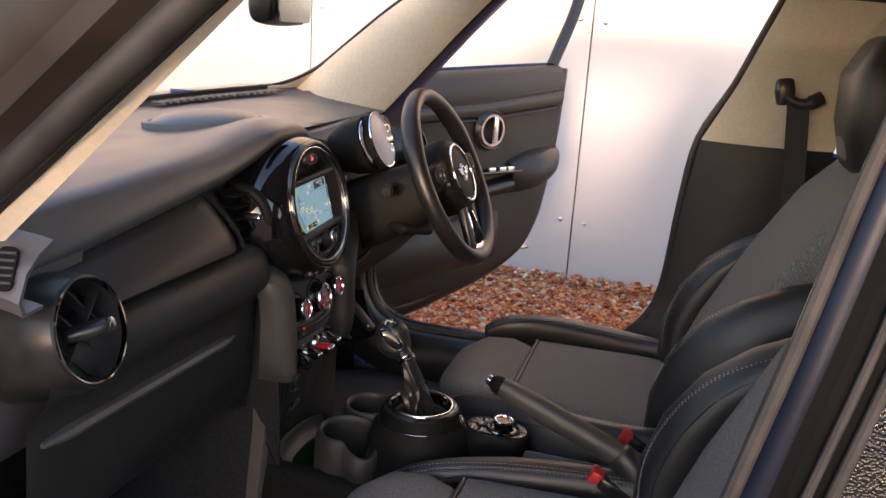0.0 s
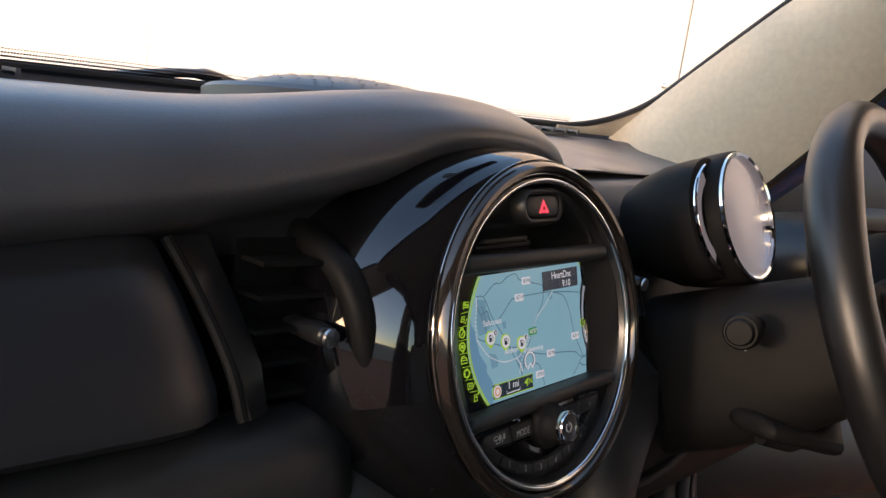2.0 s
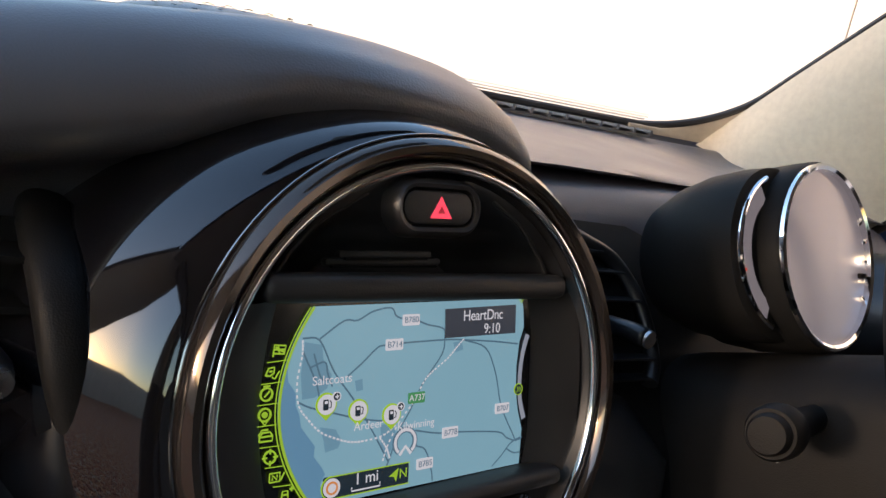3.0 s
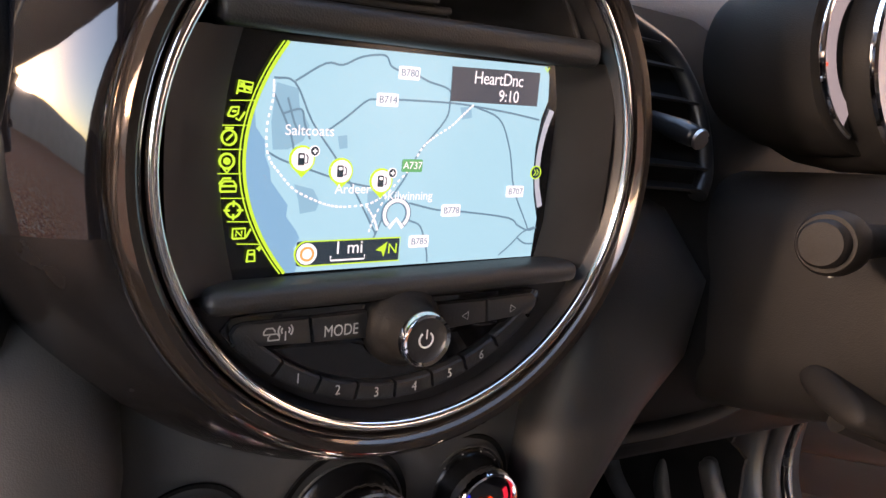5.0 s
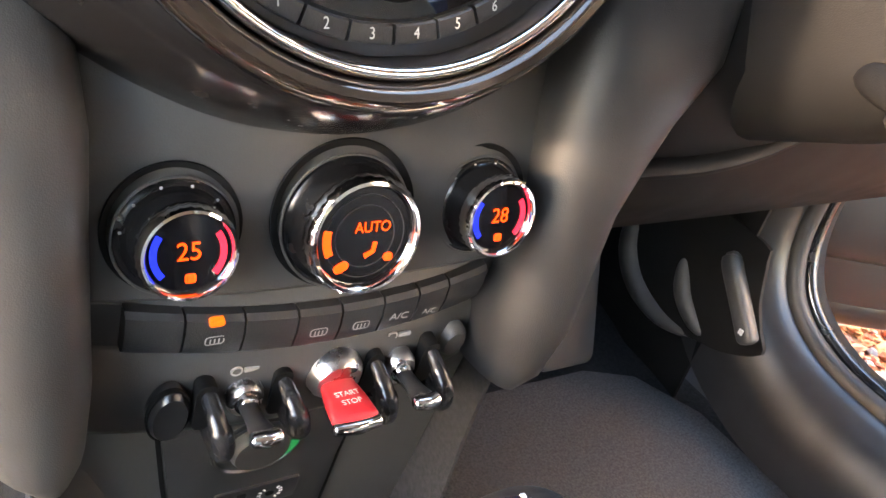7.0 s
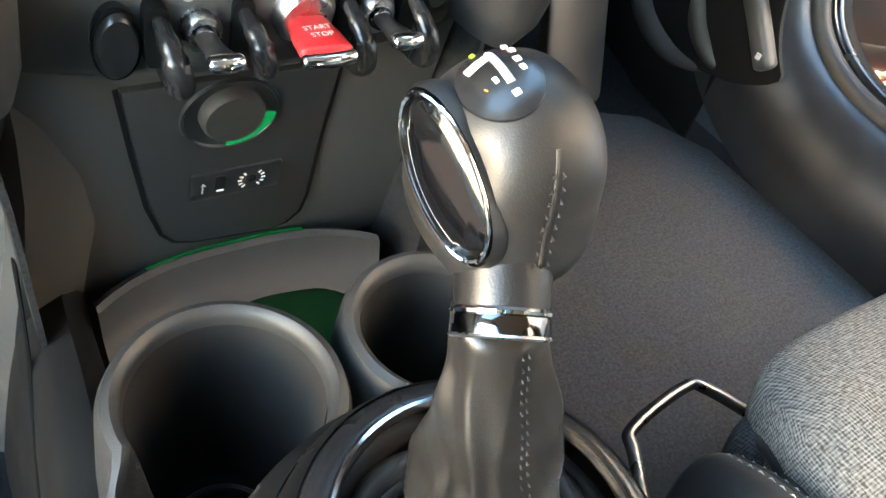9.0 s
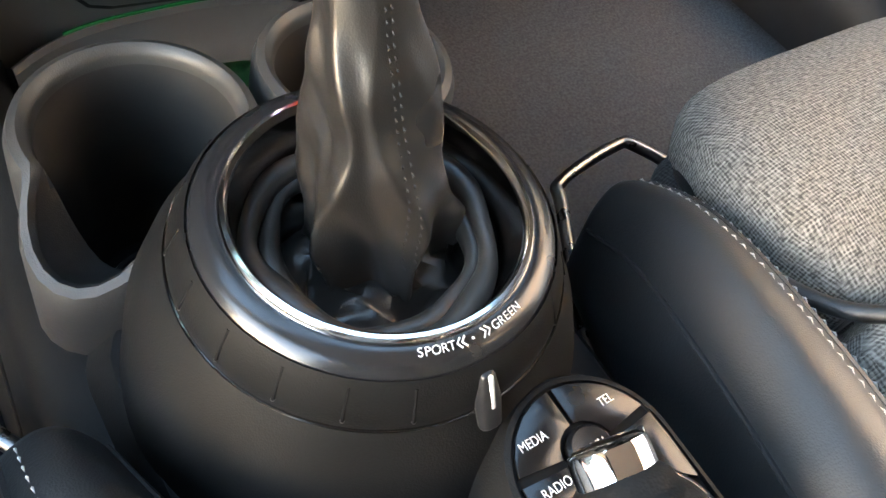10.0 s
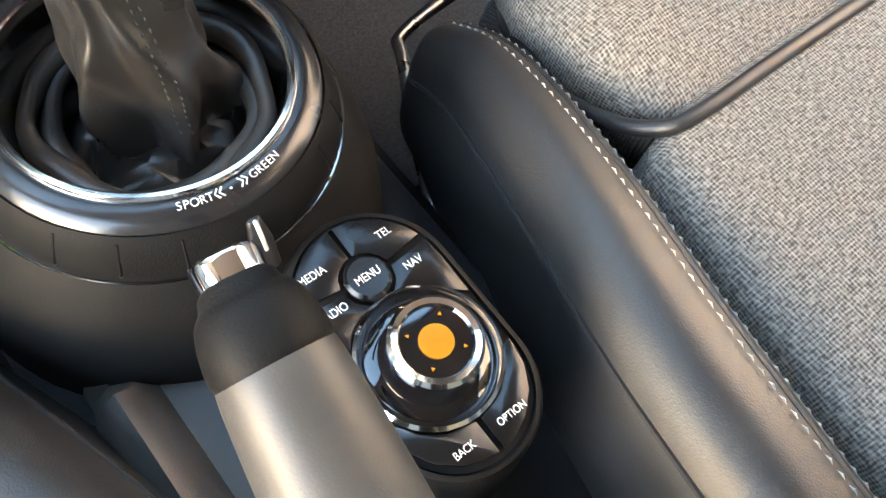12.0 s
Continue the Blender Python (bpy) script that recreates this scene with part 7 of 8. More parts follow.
# gaiter: creased leather that hangs from the collar and bunches up inside the ring
COL = Vector((0.013, -0.137, 0.644))
RIDGES = ((-2.75, 0.4, 0.0050), (-1.55, -0.7, 0.0085), (-0.60, -0.4, 0.0075), (0.35, 0.4, 0.0050), (1.35, -0.3, 0.0050), (2.45, 0.4, 0.0045))
rings = []
n = 144
for t in [k / 44 for k in range(45)]:
    base = Vector((GX + 0.006, GY + 0.004, 0.532))
    up = max(0.0, (t - 0.16) / 0.84)
    c = base.lerp(COL, up) + Vector((0.0, -0.003 * math.sin(math.pi * up), 0.0))
    z = base.z + up * (COL.z - base.z) if t > 0.16 else 0.537 - 0.006 * math.sin(math.pi * t / 0.16)
    rad = lerp_table([(0, 0.0430), (0.08, 0.0360), (0.16, 0.0280), (0.30, 0.0285), (0.5, 0.0275), (0.75, 0.0222), (0.93, 0.0168), (1.0, 0.0158)], t)
    ring = []
    for k in range(n):
        a = 2 * math.pi * k / n
        w = min(1.0, max(0.0, (t - 0.06) / 0.10)) * (1 - t) ** 0.75
        ridge = [(a0 + drift * (t - 0.25) + 0.20 * math.sin(11 * t + 2 * a0), (rad + w * amp * (0.62 + 0.55 * math.sin(12 * t + 3 * a0)))) for a0, drift, amp in RIDGES]
        ridge = ridge + [(ridge[0][0] + 2 * math.pi, ridge[0][1])]
        q = (a - ridge[0][0]) % (2 * math.pi) + ridge[0][0]
        fold = 0.0
        for (a1, r1), (a2, r2) in zip(ridge, ridge[1:]):
            if a1 <= q <= a2:
                u = (q - a1) / (a2 - a1)
                p1, p2 = Vector((math.cos(a1), math.sin(a1))) * r1, Vector((math.cos(a2), math.sin(a2))) * r2
                flat_r = 1.0 / max(1e-6, (math.sin(a2 - q) / r1 + math.sin(q - a1) / r2) / math.sin(a2 - a1))
                flat_r -= 0.0095 * w * math.sin(math.pi * u) ** 1.5 * (0.72 + 0.28 * math.sin(13 * t + 5 * a1))
                k2 = w ** 0.5
                fold = (flat_r - rad) * k2
        fold += w * (0.0009 * math.sin(9 * a + 23 * t) + 0.0016 * math.sin(4 * a - 19 * t) * math.sin(14 * t + a))
        if t < 0.16:
            fold = 0.0042 * math.sin(7 * a + 20 * t) * math.sin(math.pi * t / 0.16)
            zz = z + 0.0045 * math.sin(6 * a + 25 * t) * math.sin(math.pi * t / 0.16)
        else:
            zz = z
        r = rad + fold
        ring.append(Vector((c.x + r * math.cos(a), c.y + r * math.sin(a) * 0.94, zz)))
    rings.append(ring)
top = sum(rings[-1], Vector()) / n
for k, up in ((0.96, 0.0015), (0.88, 0.0025), (0.70, 0.0030)):
    rings.append([top + (p - top) * k + Vector((0.0004, 0.0012, up)) for p in rings[44]])
part("gaiter", loft(rings, True, False), GAITER, gear, "creased black leather gaiter", sharp=80)
for da in (-0.07, 0.07):
    path = []
    for i, r in enumerate(rings[12:45]):
        k = (-1.62 + da) % (2 * math.pi)
        q = r[int(k / (2 * math.pi) * n) % n]
        m0 = (r[0] + r[n // 2]) / 2
        path.append(q + Vector((q.x - m0.x, q.y - m0.y, 0)).normalized() * 0.0005)
    stitches(path, "seam", gear, DARKSTITCH, 0.0024, 0.0016, 0.0005)
KC = Vector((0.027, -0.104, 0.673))
axis = (KC + Vector((-0.004, -0.012, -0.010)) - COL).normalized()
KM = Matrix.Translation(COL) @ axis.to_track_quat("Z", "Y").to_matrix().to_4x4()
part("chrome_collar", lathe([(0.0142, -0.0065), (0.0152, -0.0060), (0.0154, -0.0035), (0.0151, -0.0005), (0.0148, 0.0)], KM, 40, False), BAND, gear, "smoked chrome collar")
part("collar_edge", lathe([(0.0150, -0.0072), (0.0157, -0.0066), (0.0153, -0.0058)], KM, 40, False), SILVER, gear)
part("chrome_bead", lathe([(0.0146, -0.0004), (0.0157, 0.0002), (0.0159, 0.0012), (0.0148, 0.0022)], KM, 40, False), CHROME, gear)
part("knob_neck", lathe([(0.0144, 0.0015), (0.0147, 0.004), (0.0150, 0.010), (0.0153, 0.016), (0.0158, 0.022)], KM, 40, False), RIMLEATHER, gear)


FN = Vector((-0.93, -0.28, 0.22)).normalized()


def knob_point(h, a, grow=0.0):
    """A point of the selector knob at height h and round angle a."""
    s = max(0.0, 1 - abs(h / 0.036) ** (2.2 if h > 0 else 3.0)) ** 0.5
    lo = 1.0 - 0.10 * (h + 0.010) / 0.046 if h > -0.010 else 1.0 - 0.26 * ((-0.010 - h) / 0.026) ** 1.8
    rx, ry = (0.0290 + grow) * s * lo, (0.0315 + grow) * s * lo
    sh = min(0.0, h) * 0.30
    p = Vector((rx * math.copysign(abs(math.cos(a)) ** 0.86, math.cos(a)) + 0.25 * sh, ry * math.copysign(abs(math.sin(a)) ** 0.86, math.sin(a)) + sh, h * (1 + grow * 10)))
    over = p.dot(FN) - 0.0272
    return KC + p - (FN * over if over > 0 else Vector())


AR = [2 * math.pi * k / 48 for k in range(48)]
knob = part("knob", loft([[knob_point(-0.0355 + 0.071 * k / 26, a) for a in AR] for k in range(27)]), LEATHER, gear, "leather-wrapped selector knob")


def knob_inside(p):
    h = p.z
    if abs(h) >= 0.036:
        return False
    k = max(0.0, 1 - abs(h / 0.036) ** (2.2 if h > 0 else 3.0)) ** 0.5
    k *= 1.0 - 0.10 * (h + 0.010) / 0.046 if h > -0.010 else 1.0 - 0.26 * ((-0.010 - h) / 0.026) ** 1.8
    sh = min(0.0, h) * 0.30
    x, y = (p.x - 0.25 * sh) / (0.0290 * k + 1e-9), (p.y - sh) / (0.0315 * k + 1e-9)
    return abs(x) ** 2.326 + abs(y) ** 2.326 <= 1 and p.dot(FN) <= 0.0272


PN = Vector((-0.36, 0.02, 0.93)).normalized()
PX = Vector((0, 1, 0)).cross(PN).normalized()
PY = PN.cross(PX)


def plate_point(u, v, lift):
    """The knob's surface along a direction tilted by u and v from the plate's middle."""
    way = (PN + PX * u + PY * v).normalized()
    lo, hi = 0.0, 0.06
    for k in range(22):
        mid = (lo + hi) / 2
        lo, hi = (mid, hi) if knob_inside(way * mid) else (lo, mid)
    return KC + way * (lo + lift)


rings = [[plate_point(0.02 + 0.37 * k * math.cos(q), 0.02 + 0.47 * k * math.sin(q), lift) for q in AR] for k, lift in ((1.0, -0.0006), (1.0, 0.0002), (0.97, 0.0006), (0.8, 0.0007), (0.6, 0.0007), (0.4, 0.0007), (0.2, 0.0007), (0.03, 0.0007))]
tp = part("gate_plate", loft(rings), COLLAR, gear, "glossy shift-pattern plate")


def plate_mark(name, pts, r, m):
    line = [plate_point(p[0] + (q[0] - p[0]) * k / 4, p[1] + (q[1] - p[1]) * k / 4, 0.0006) for p, q in zip(pts, pts[1:]) for k in range(4)] + [plate_point(*pts[-1], 0.0006)]
    return part(name, tube(line, r, 8, flat=0.5), m, tp)


plate_mark("pattern_mark", [(-0.150, 0.235), (0.060, 0.245)], 0.0016, INK)
plate_mark("pattern_mark", [(0.115, 0.300), (0.090, 0.080), (0.070, -0.120)], 0.0016, INK)
for u, v, w in ((-0.016, -0.020, 0.018), (0.290, 0.330, 0.022), (0.285, 0.215, 0.026), (0.240, 0.070, 0.026), (0.225, -0.035, 0.020), (0.050, -0.220, 0.030)):
    plate_mark("position_mark", [(u - w, v), (u + w, v)], 0.0013, INK)
plate_mark("gate_led", [(0.010, 0.455), (0.050, 0.460)], 0.0011, glow("lime_led", (0.45, 0.8, 0.03), 0.10))
plate_mark("gate_led", [(-0.128, -0.050), (-0.118, -0.046)], 0.0008, glow("amber_led", (1.0, 0.5, 0.03), 0.08))
FY = Vector((-0.006, 0.040, 0.030))
FY = (FY - FN * FY.dot(FN)).normalized()
FX = FY.cross(FN)
FM = Matrix.Translation(KC + Vector((-0.0275, -0.0075, 0.0075))) @ Matrix((FX, FY, FN)).transposed().to_4x4()
part("button_shoulder", lathe([(0.0060, -0.0300), (0.0115, -0.0200), (0.0145, -0.0100), (0.0146, -0.0040), (0.0138, 0.0)], FM, 48, False, sx=0.86, sy=1.92), LEATHER, gear)
part("release_frame", lathe([(0.0138, -0.0010), (0.0138, 0.0014), (0.0134, 0.0019), (0.0130, 0.0014), (0.0129, -0.001)], FM, 56, False, sx=0.84, sy=1.85), CHROME, gear, "chrome-framed release button")
part("release_button", lathe([(0.0128, -0.0008), (0.0122, 0.0004), (0.0100, 0.0012), (0.006, 0.0016), (0.002, 0.0017)], FM, 40, sx=0.86, sy=1.86), BUTTONBLACK, gear)
for a in (-1.80, -1.67):
    stitches([knob_point(h, a, 0.0007) for h in [-0.028 + 0.003 * k for k in range(17)]], "seam", knob, DARKSTITCH, 0.0025, 0.0015, 0.0006)
for a in (-1.735,):
    part("knob_seam", tube([knob_point(h, a, -0.0001) for h in [-0.030 + 0.003 * k for k in range(19)]], 0.0008, 8), LEATHER, knob)

# ---------------- rotary controller ----------------
ctl = thing("rotary_controller", (0.046, -0.305, 0.49), "oval control pad with rotary dial, chrome ring and lettered buttons", "controller")
TMc = Matrix.Translation((0.039, -0.3145, 0.532)) @ Matrix.Rotation(radians(2), 4, "X")
OV = rrect(0.068, 0.1155, 0.0338, 14, 0, 0.0095)
part("housing", loft([[TMc @ Vector((x * k, y * kk, h)) for x, y in OV] for k, kk, h in ((1.20, 1.12, -0.06), (1.13, 1.06, -0.02), (1.06, 1.03, -0.004), (1.0, 1.0, 0.0), (0.94, 0.97, 0.0008), (0.93, 0.965, -0.002))]), BELL, ctl, "matt black housing")
part("key_plate", prism(rrect(0.0625, 0.1100, 0.0311, 14, 0, 0.0095), -0.004, -0.0006, TMc, 0.0005), VOID, ctl)
NY = 0.0385


def key(poly, txt, u, v, size=0.0050):
    k = part("key", prism(poly, -0.001, 0.0016, TMc, 0.0003), DIALBLACK, ctl, "lettered key")
    lettering(txt, size, TMc @ at(u, v, 0.0020), INK, k, squeeze=0.82)


for s, up_txt, low_txt in ((1, "TEL", "NAV"), (-1, "MEDIA", "RADIO")):
    arc = [(s * 0.0300 * math.sin(radians(a)), 0.0350 + 0.0290 * math.cos(radians(a))) for a in (2, 15, 30, 45, 60, 74)]
    inn = [(s * 0.0112 * math.sin(radians(a)), NY + 0.0112 * math.cos(radians(a))) for a in (80, 60, 40, 20, 4)]
    key(arc + inn, up_txt, s * 0.0170, NY + 0.0125)
    inn = [(s * 0.0112 * math.sin(radians(a)), NY + 0.0112 * math.cos(radians(a))) for a in (176, 150, 120, 92)]
    key([(s * 0.0012, 0.0290)] + inn[:1] + inn[1:] + [(s * 0.0298, 0.0395), (s * 0.0304, 0.0300), (s * 0.0300, 0.0120), (s * 0.0255, 0.0155), (s * 0.0190, 0.0225), (s * 0.0110, 0.0272)], low_txt, s * 0.0190, NY - 0.0045)
for s, txt in ((1, "OPTION"), (-1, "BACK")):
    arc = [(s * 0.0300 * math.sin(radians(a)), -0.0130 - 0.0300 * math.cos(radians(a))) for a in (88, 70, 50, 30, 15, 2.3)]
    key([(s * 0.0012, -0.0295), (s * 0.0120, -0.0268), (s * 0.0200, -0.0215), (s * 0.0265, -0.0130), (s * 0.0300, -0.0120)] + arc, txt, s * 0.0115, -0.0350, 0.0044)
mn = part("menu_button", lathe([(0.0098, -0.001), (0.0094, 0.003), (0.0080, 0.0042), (0.002, 0.0038)], TMc @ at(0, NY), 36), DIALBLACK, ctl, "round menu button")
lettering("MENU", 0.0050, TMc @ at(0, NY, 0.0044), INK, mn, squeeze=0.82)
part("outer_chrome_ring", lathe([(0.0284, 0.0005), (0.0287, 0.0032), (0.0272, 0.0044), (0.0258, 0.0030), (0.0254, 0.0005)], TMc, 56, False), CHROME, ctl)
dl = part("dial", lathe([(0.0256, 0.0008), (0.0240, 0.0020), (0.0195, 0.0030), (0.0180, 0.008), (0.0176, 0.0150), (0.0172, 0.018)], TMc, 56, False), GLOSS, ctl, "gloss black push dial")
part("chrome_ring", lathe([(0.0177, 0.0150), (0.0178, 0.0185), (0.0163, 0.0200), (0.0142, 0.0195), (0.0134, 0.0175)], TMc, 56, False), CHROME, dl)
part("dial_face", lathe([(0.0139, 0.0172), (0.0134, 0.0178), (0.001, 0.0184)], TMc, 40), GLOSS, dl)
part("amber_spot", prism([(0.0066 * math.cos(radians(k)), 0.0066 * math.sin(radians(k))) for k in range(0, 360, 12)], 0.0175, 0.0188, TMc), AMBERGLOW, dl, "glowing amber centre")
for k in range(4):
    part("arrow_mark", flat([(0.0008, 0.0100), (0, 0.0116), (-0.0008, 0.0100)], 0.0186, TMc @ Matrix.Rotation(radians(45 + 90 * k), 4, "Z")), AMBERGLOW, dl)

# ---------------- handbrake ----------------
hb = thing("handbrake", (0.0, -0.50, 0.50), "raised handbrake lever with leather grip and chrome button", "handbrake")
A, B = Vector((-0.0252, -0.3010, 0.6478)), Vector((-0.052, -0.550, 0.560))
d = (B - A).normalized()
grip = smooth_path([A + d * s for s in (0.0155, 0.022, 0.045, 0.07, 0.13, 0.20, 0.262)], 3)
gw = [curve_table([(0, 0.0276), (2, 0.0290), (6, 0.0334), (9, 0.0355), (12, 0.0368), (15, 0.0372), (18, 0.036)], k) for k in range(19)]
part("grip", pad(grip, gw, [w * 1.09 for w in gw], (0, 0, 1), 2.2, 32, False), GRIP, hb, "leather grip with reflected light in its grey-beige colour")
cap = smooth_path([A + d * s for s in (0.0015, 0.004, 0.008, 0.013, 0.0170)], 3)
cw = [curve_table([(0, 0.0200), (3, 0.0244), (6, 0.0275), (9, 0.0294), (12, 0.0300)], k) for k in range(13)]
part("cap", pad(cap, cw, [w * 1.07 for w in cw], (0, 0, 1), 2.2, 32), BELL, hb, "satin black end cap")
part("joint", pad([A + d * k for k in (0.0160, 0.0172, 0.0184)], [0.0292, 0.0296, 0.0284], [0.0313, 0.0318, 0.0304], (0, 0, 1), 2.2, 32), RUBBER, hb, "step between cap and grip")
part("button", lathe([(0.0083, 0.0), (0.0083, 0.0098), (0.0079, 0.0110), (0.0068, 0.0116), (0.0030, 0.0118)], Matrix.Translation(A + d * 0.003) @ (-d).to_track_quat("Z", "Y").to_matrix().to_4x4(), 40), CHROME, hb, "chrome release button")
part("boot", pad([B - d * 0.03, B + d * 0.04 - Vector((0, 0, 0.03)), B + d * 0.07 - Vector((0, 0, 0.07))], [0.042, 0.06, 0.075], [0.046, 0.06, 0.06], (0, 0, 1), 2.4, 24), LEATHER, hb, "leather boot of the lever")

# ---------------- steering wheel and column ----------------
WC = Vector((0.308, -0.115, 0.924))
WM = basis(WC, 25)
whl = thing("steering_wheel", WC, "black leather three-spoke steering wheel with chrome hub ring", "steering wheel")
rings = []
for k in range(96):
    a = 2 * math.pi * k / 96
    thick = 0.0160 + 0.0022 * max(0, math.cos(2 * (a - radians(35)))) ** 4 * (a < math.pi) + 0.0022 * max(0, math.cos(2 * (a - radians(145)))) ** 4 * (a < math.pi)
    rings.append([WM @ Vector(((0.1705 + thick * math.cos(b)) * math.cos(a), (0.1705 + thick * math.cos(b)) * math.sin(a), 1.08 * thick * math.sin(b))) for b in [2 * math.pi * j / 18 for j in range(18)]])
rings.append(rings[0])
bmr = loft(rings, True, False)
bmesh.ops.remove_doubles(bmr, verts=bmr.verts[:], dist=1e-6)
part("rim", bmr, RIMLEATHER, whl, "thick black leather rim")
hub = part("hub", lathe([(0.074, -0.045), (0.078, -0.01), (0.074, 0.012), (0.066, 0.022), (0.05, 0.0255), (0.02, 0.0265), (0.002, 0.0265)], WM, 48, True, sx=1.05, sy=1.0), BELL, whl, "round black hub pad")
part("hub_ring", tube([WM @ Vector((0.058 * math.cos(a), 0.058 * math.sin(a), 0.0262)) for a in [2 * math.pi * k / 72 for k in range(72)]], 0.0028, 8, True), CHROME, hub, "chrome ring round the hub")
em = part("emblem_disc", lathe([(0.020, 0.0262), (0.019, 0.0285), (0.002, 0.0292)], WM, 36), GLOSS, hub)
part("emblem_ring", lathe([(0.0135, 0.0288), (0.0130, 0.0305), (0.0105, 0.0305), (0.0100, 0.0288)], WM, 36, False), CHROME, em)
for s in (-1, 1):
    for v, w in ((0.007, 0.034), (0.002, 0.030), (-0.003, 0.025)):
        part("emblem_bar", prism([(s * 0.012, v), (s * w, v + 0.003), (s * (w - 0.002), v + 0.0005), (s * 0.012, v - 0.0032)], 0.0275, 0.0302, WM), CHROME, em, smooth=False)
for s in (-1, 1):
    part("spoke", pad([WM @ Vector((s * 0.060, 0.012, 0.006)), WM @ Vector((s * 0.10, 0.010, 0.004)), WM @ Vector((s * 0.160, 0.006, 0.0))], [0.058, 0.052, 0.046], [0.030, 0.024, 0.016], WM.to_3x3() @ Vector((0, 0, 1)), 3, 20), BELL, whl, "matt black side spoke")
    sw = part("switch_pod", prism(rrect(0.050, 0.040, 0.014, 5), 0.010, 0.0185, WM @ at(s * 0.104, 0.012), 0.003), BELL, whl, "black switch pod")
    part("switch_ring", lathe([(0.0135, 0.018), (0.013, 0.0205), (0.0115, 0.0200), (0.011, 0.018)], WM @ at(s * 0.106, 0.012), 28, False), SATIN, sw)
    part("rocker", prism(rrect(0.016, 0.007, 0.003, 3), 0.018, 0.0205, WM @ at(s * 0.090, -0.010), 0.001), SATIN, sw)
    part("lower_spoke", pad([WM @ Vector((s * 0.022, -0.062, 0.006)), WM @ Vector((s * 0.030, -0.105, 0.002)), WM @ Vector((s * 0.042, -0.160, -0.002))], [0.022, 0.018, 0.018], [0.022, 0.018, 0.014], WM.to_3x3() @ Vector((0, 0, 1)), 3, 18), SATIN, whl)
    part("spoke_trim", tube(smooth_path([WM @ Vector((s * 0.014, -0.080, 0.012)), WM @ Vector((s * 0.020, -0.115, 0.011)), WM @ Vector((s * 0.030, -0.148, 0.008))], 5), 0.0024, 8), CHROME, whl, "chrome spoke trim")
part("spoke_bridge", pad([WM @ Vector((-0.026, -0.150, 0.007)), WM @ Vector((0, -0.153, 0.008)), WM @ Vector((0.026, -0.150, 0.007))], [0.012, 0.013, 0.012], [0.008, 0.009, 0.008], WM.to_3x3() @ Vector((0, 0, 1)), 2.4, 14), CHROME, whl)

col = thing("steering_column", (0.308, 0.02, 0.80), "black column shroud with wiper and indicator stalks", "steering column")
AX = WM.to_3x3() @ Vector((0, 0, 1))
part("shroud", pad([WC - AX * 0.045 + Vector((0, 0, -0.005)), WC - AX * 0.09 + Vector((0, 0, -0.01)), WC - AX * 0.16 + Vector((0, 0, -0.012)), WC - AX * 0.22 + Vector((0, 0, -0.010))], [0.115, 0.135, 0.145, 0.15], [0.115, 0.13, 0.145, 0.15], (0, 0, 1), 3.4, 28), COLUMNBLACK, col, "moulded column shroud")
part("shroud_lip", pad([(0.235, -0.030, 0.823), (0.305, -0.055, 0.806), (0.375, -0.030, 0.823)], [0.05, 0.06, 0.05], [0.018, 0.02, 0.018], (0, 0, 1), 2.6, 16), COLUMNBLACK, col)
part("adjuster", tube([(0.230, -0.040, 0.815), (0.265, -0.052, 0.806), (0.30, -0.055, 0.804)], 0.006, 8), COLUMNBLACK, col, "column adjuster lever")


def stalk(s):
    base, tip = Vector((0.308 + s * 0.06, -0.012, 0.900)), Vector((0.308 + s * 0.154, -0.034, 0.908))
    dd = (tip - base).normalized()
    k = part("stalk", tube([base, base.lerp(tip, 0.5), tip - dd * 0.022], [0.008, 0.0085, 0.0105], 16), BELL, col, "control stalk with a rotary end")
    m = Matrix.Translation(tip - dd * 0.030) @ dd.to_track_quat("Z", "Y").to_matrix().to_4x4()
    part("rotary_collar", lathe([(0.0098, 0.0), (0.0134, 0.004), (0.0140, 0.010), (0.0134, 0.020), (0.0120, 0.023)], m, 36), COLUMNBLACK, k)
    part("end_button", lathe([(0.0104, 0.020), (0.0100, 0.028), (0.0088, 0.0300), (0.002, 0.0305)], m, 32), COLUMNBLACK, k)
    for a in (20, 70, 110):
        part("mark", box((0.0045, 0.0008, 0.0005), m @ Matrix.Rotation(radians(a + 180), 4, "Z") @ Matrix.Translation((0.0142, 0, 0.012)) @ Matrix.Rotation(radians(90), 4, "Y")), INK, k, smooth=False)


stalk(-1)
stalk(1)

# ---------------- instruments on the column ----------------
ins = thing("instrument_pod", (0.300, 0.06, 0.90), "round instrument pod with chrome rim, pale dial and crescent gauge", "instrument cluster")
TC = Vector((0.300, 0.036, 0.984))
T = basis(TC, 20)
part("housing", lathe([(0.046, -0.085), (0.056, -0.065), (0.0605, -0.04), (0.0610, -0.012), (0.0605, 0.001), (0.0590, 0.003)], T, 64, False), BELL, ins, "black cylindrical housing")
part("chrome_rim", lathe([(0.0592, 0.001), (0.0590, 0.0052), (0.0572, 0.0062), (0.0552, 0.0050), (0.0548, 0.001)], T, 64, False), CHROME, ins, "chrome rim")
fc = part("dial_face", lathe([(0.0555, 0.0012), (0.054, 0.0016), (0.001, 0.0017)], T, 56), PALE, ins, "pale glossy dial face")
part("marker", box((0.009, 0.0035, 0.003), T @ at(0.0465, -0.010, 0.0028), 0.0008), VOID, fc)
for k in range(5):
    part("rim_tick", box((0.005, 0.0016, 0.0012), T @ at(0.0525 * math.cos(radians(-28 + 14 * k)), 0.0525 * math.sin(radians(-28 + 14 * k)), 0.0024, -28 + 14 * k)), CHROME, fc, smooth=False)
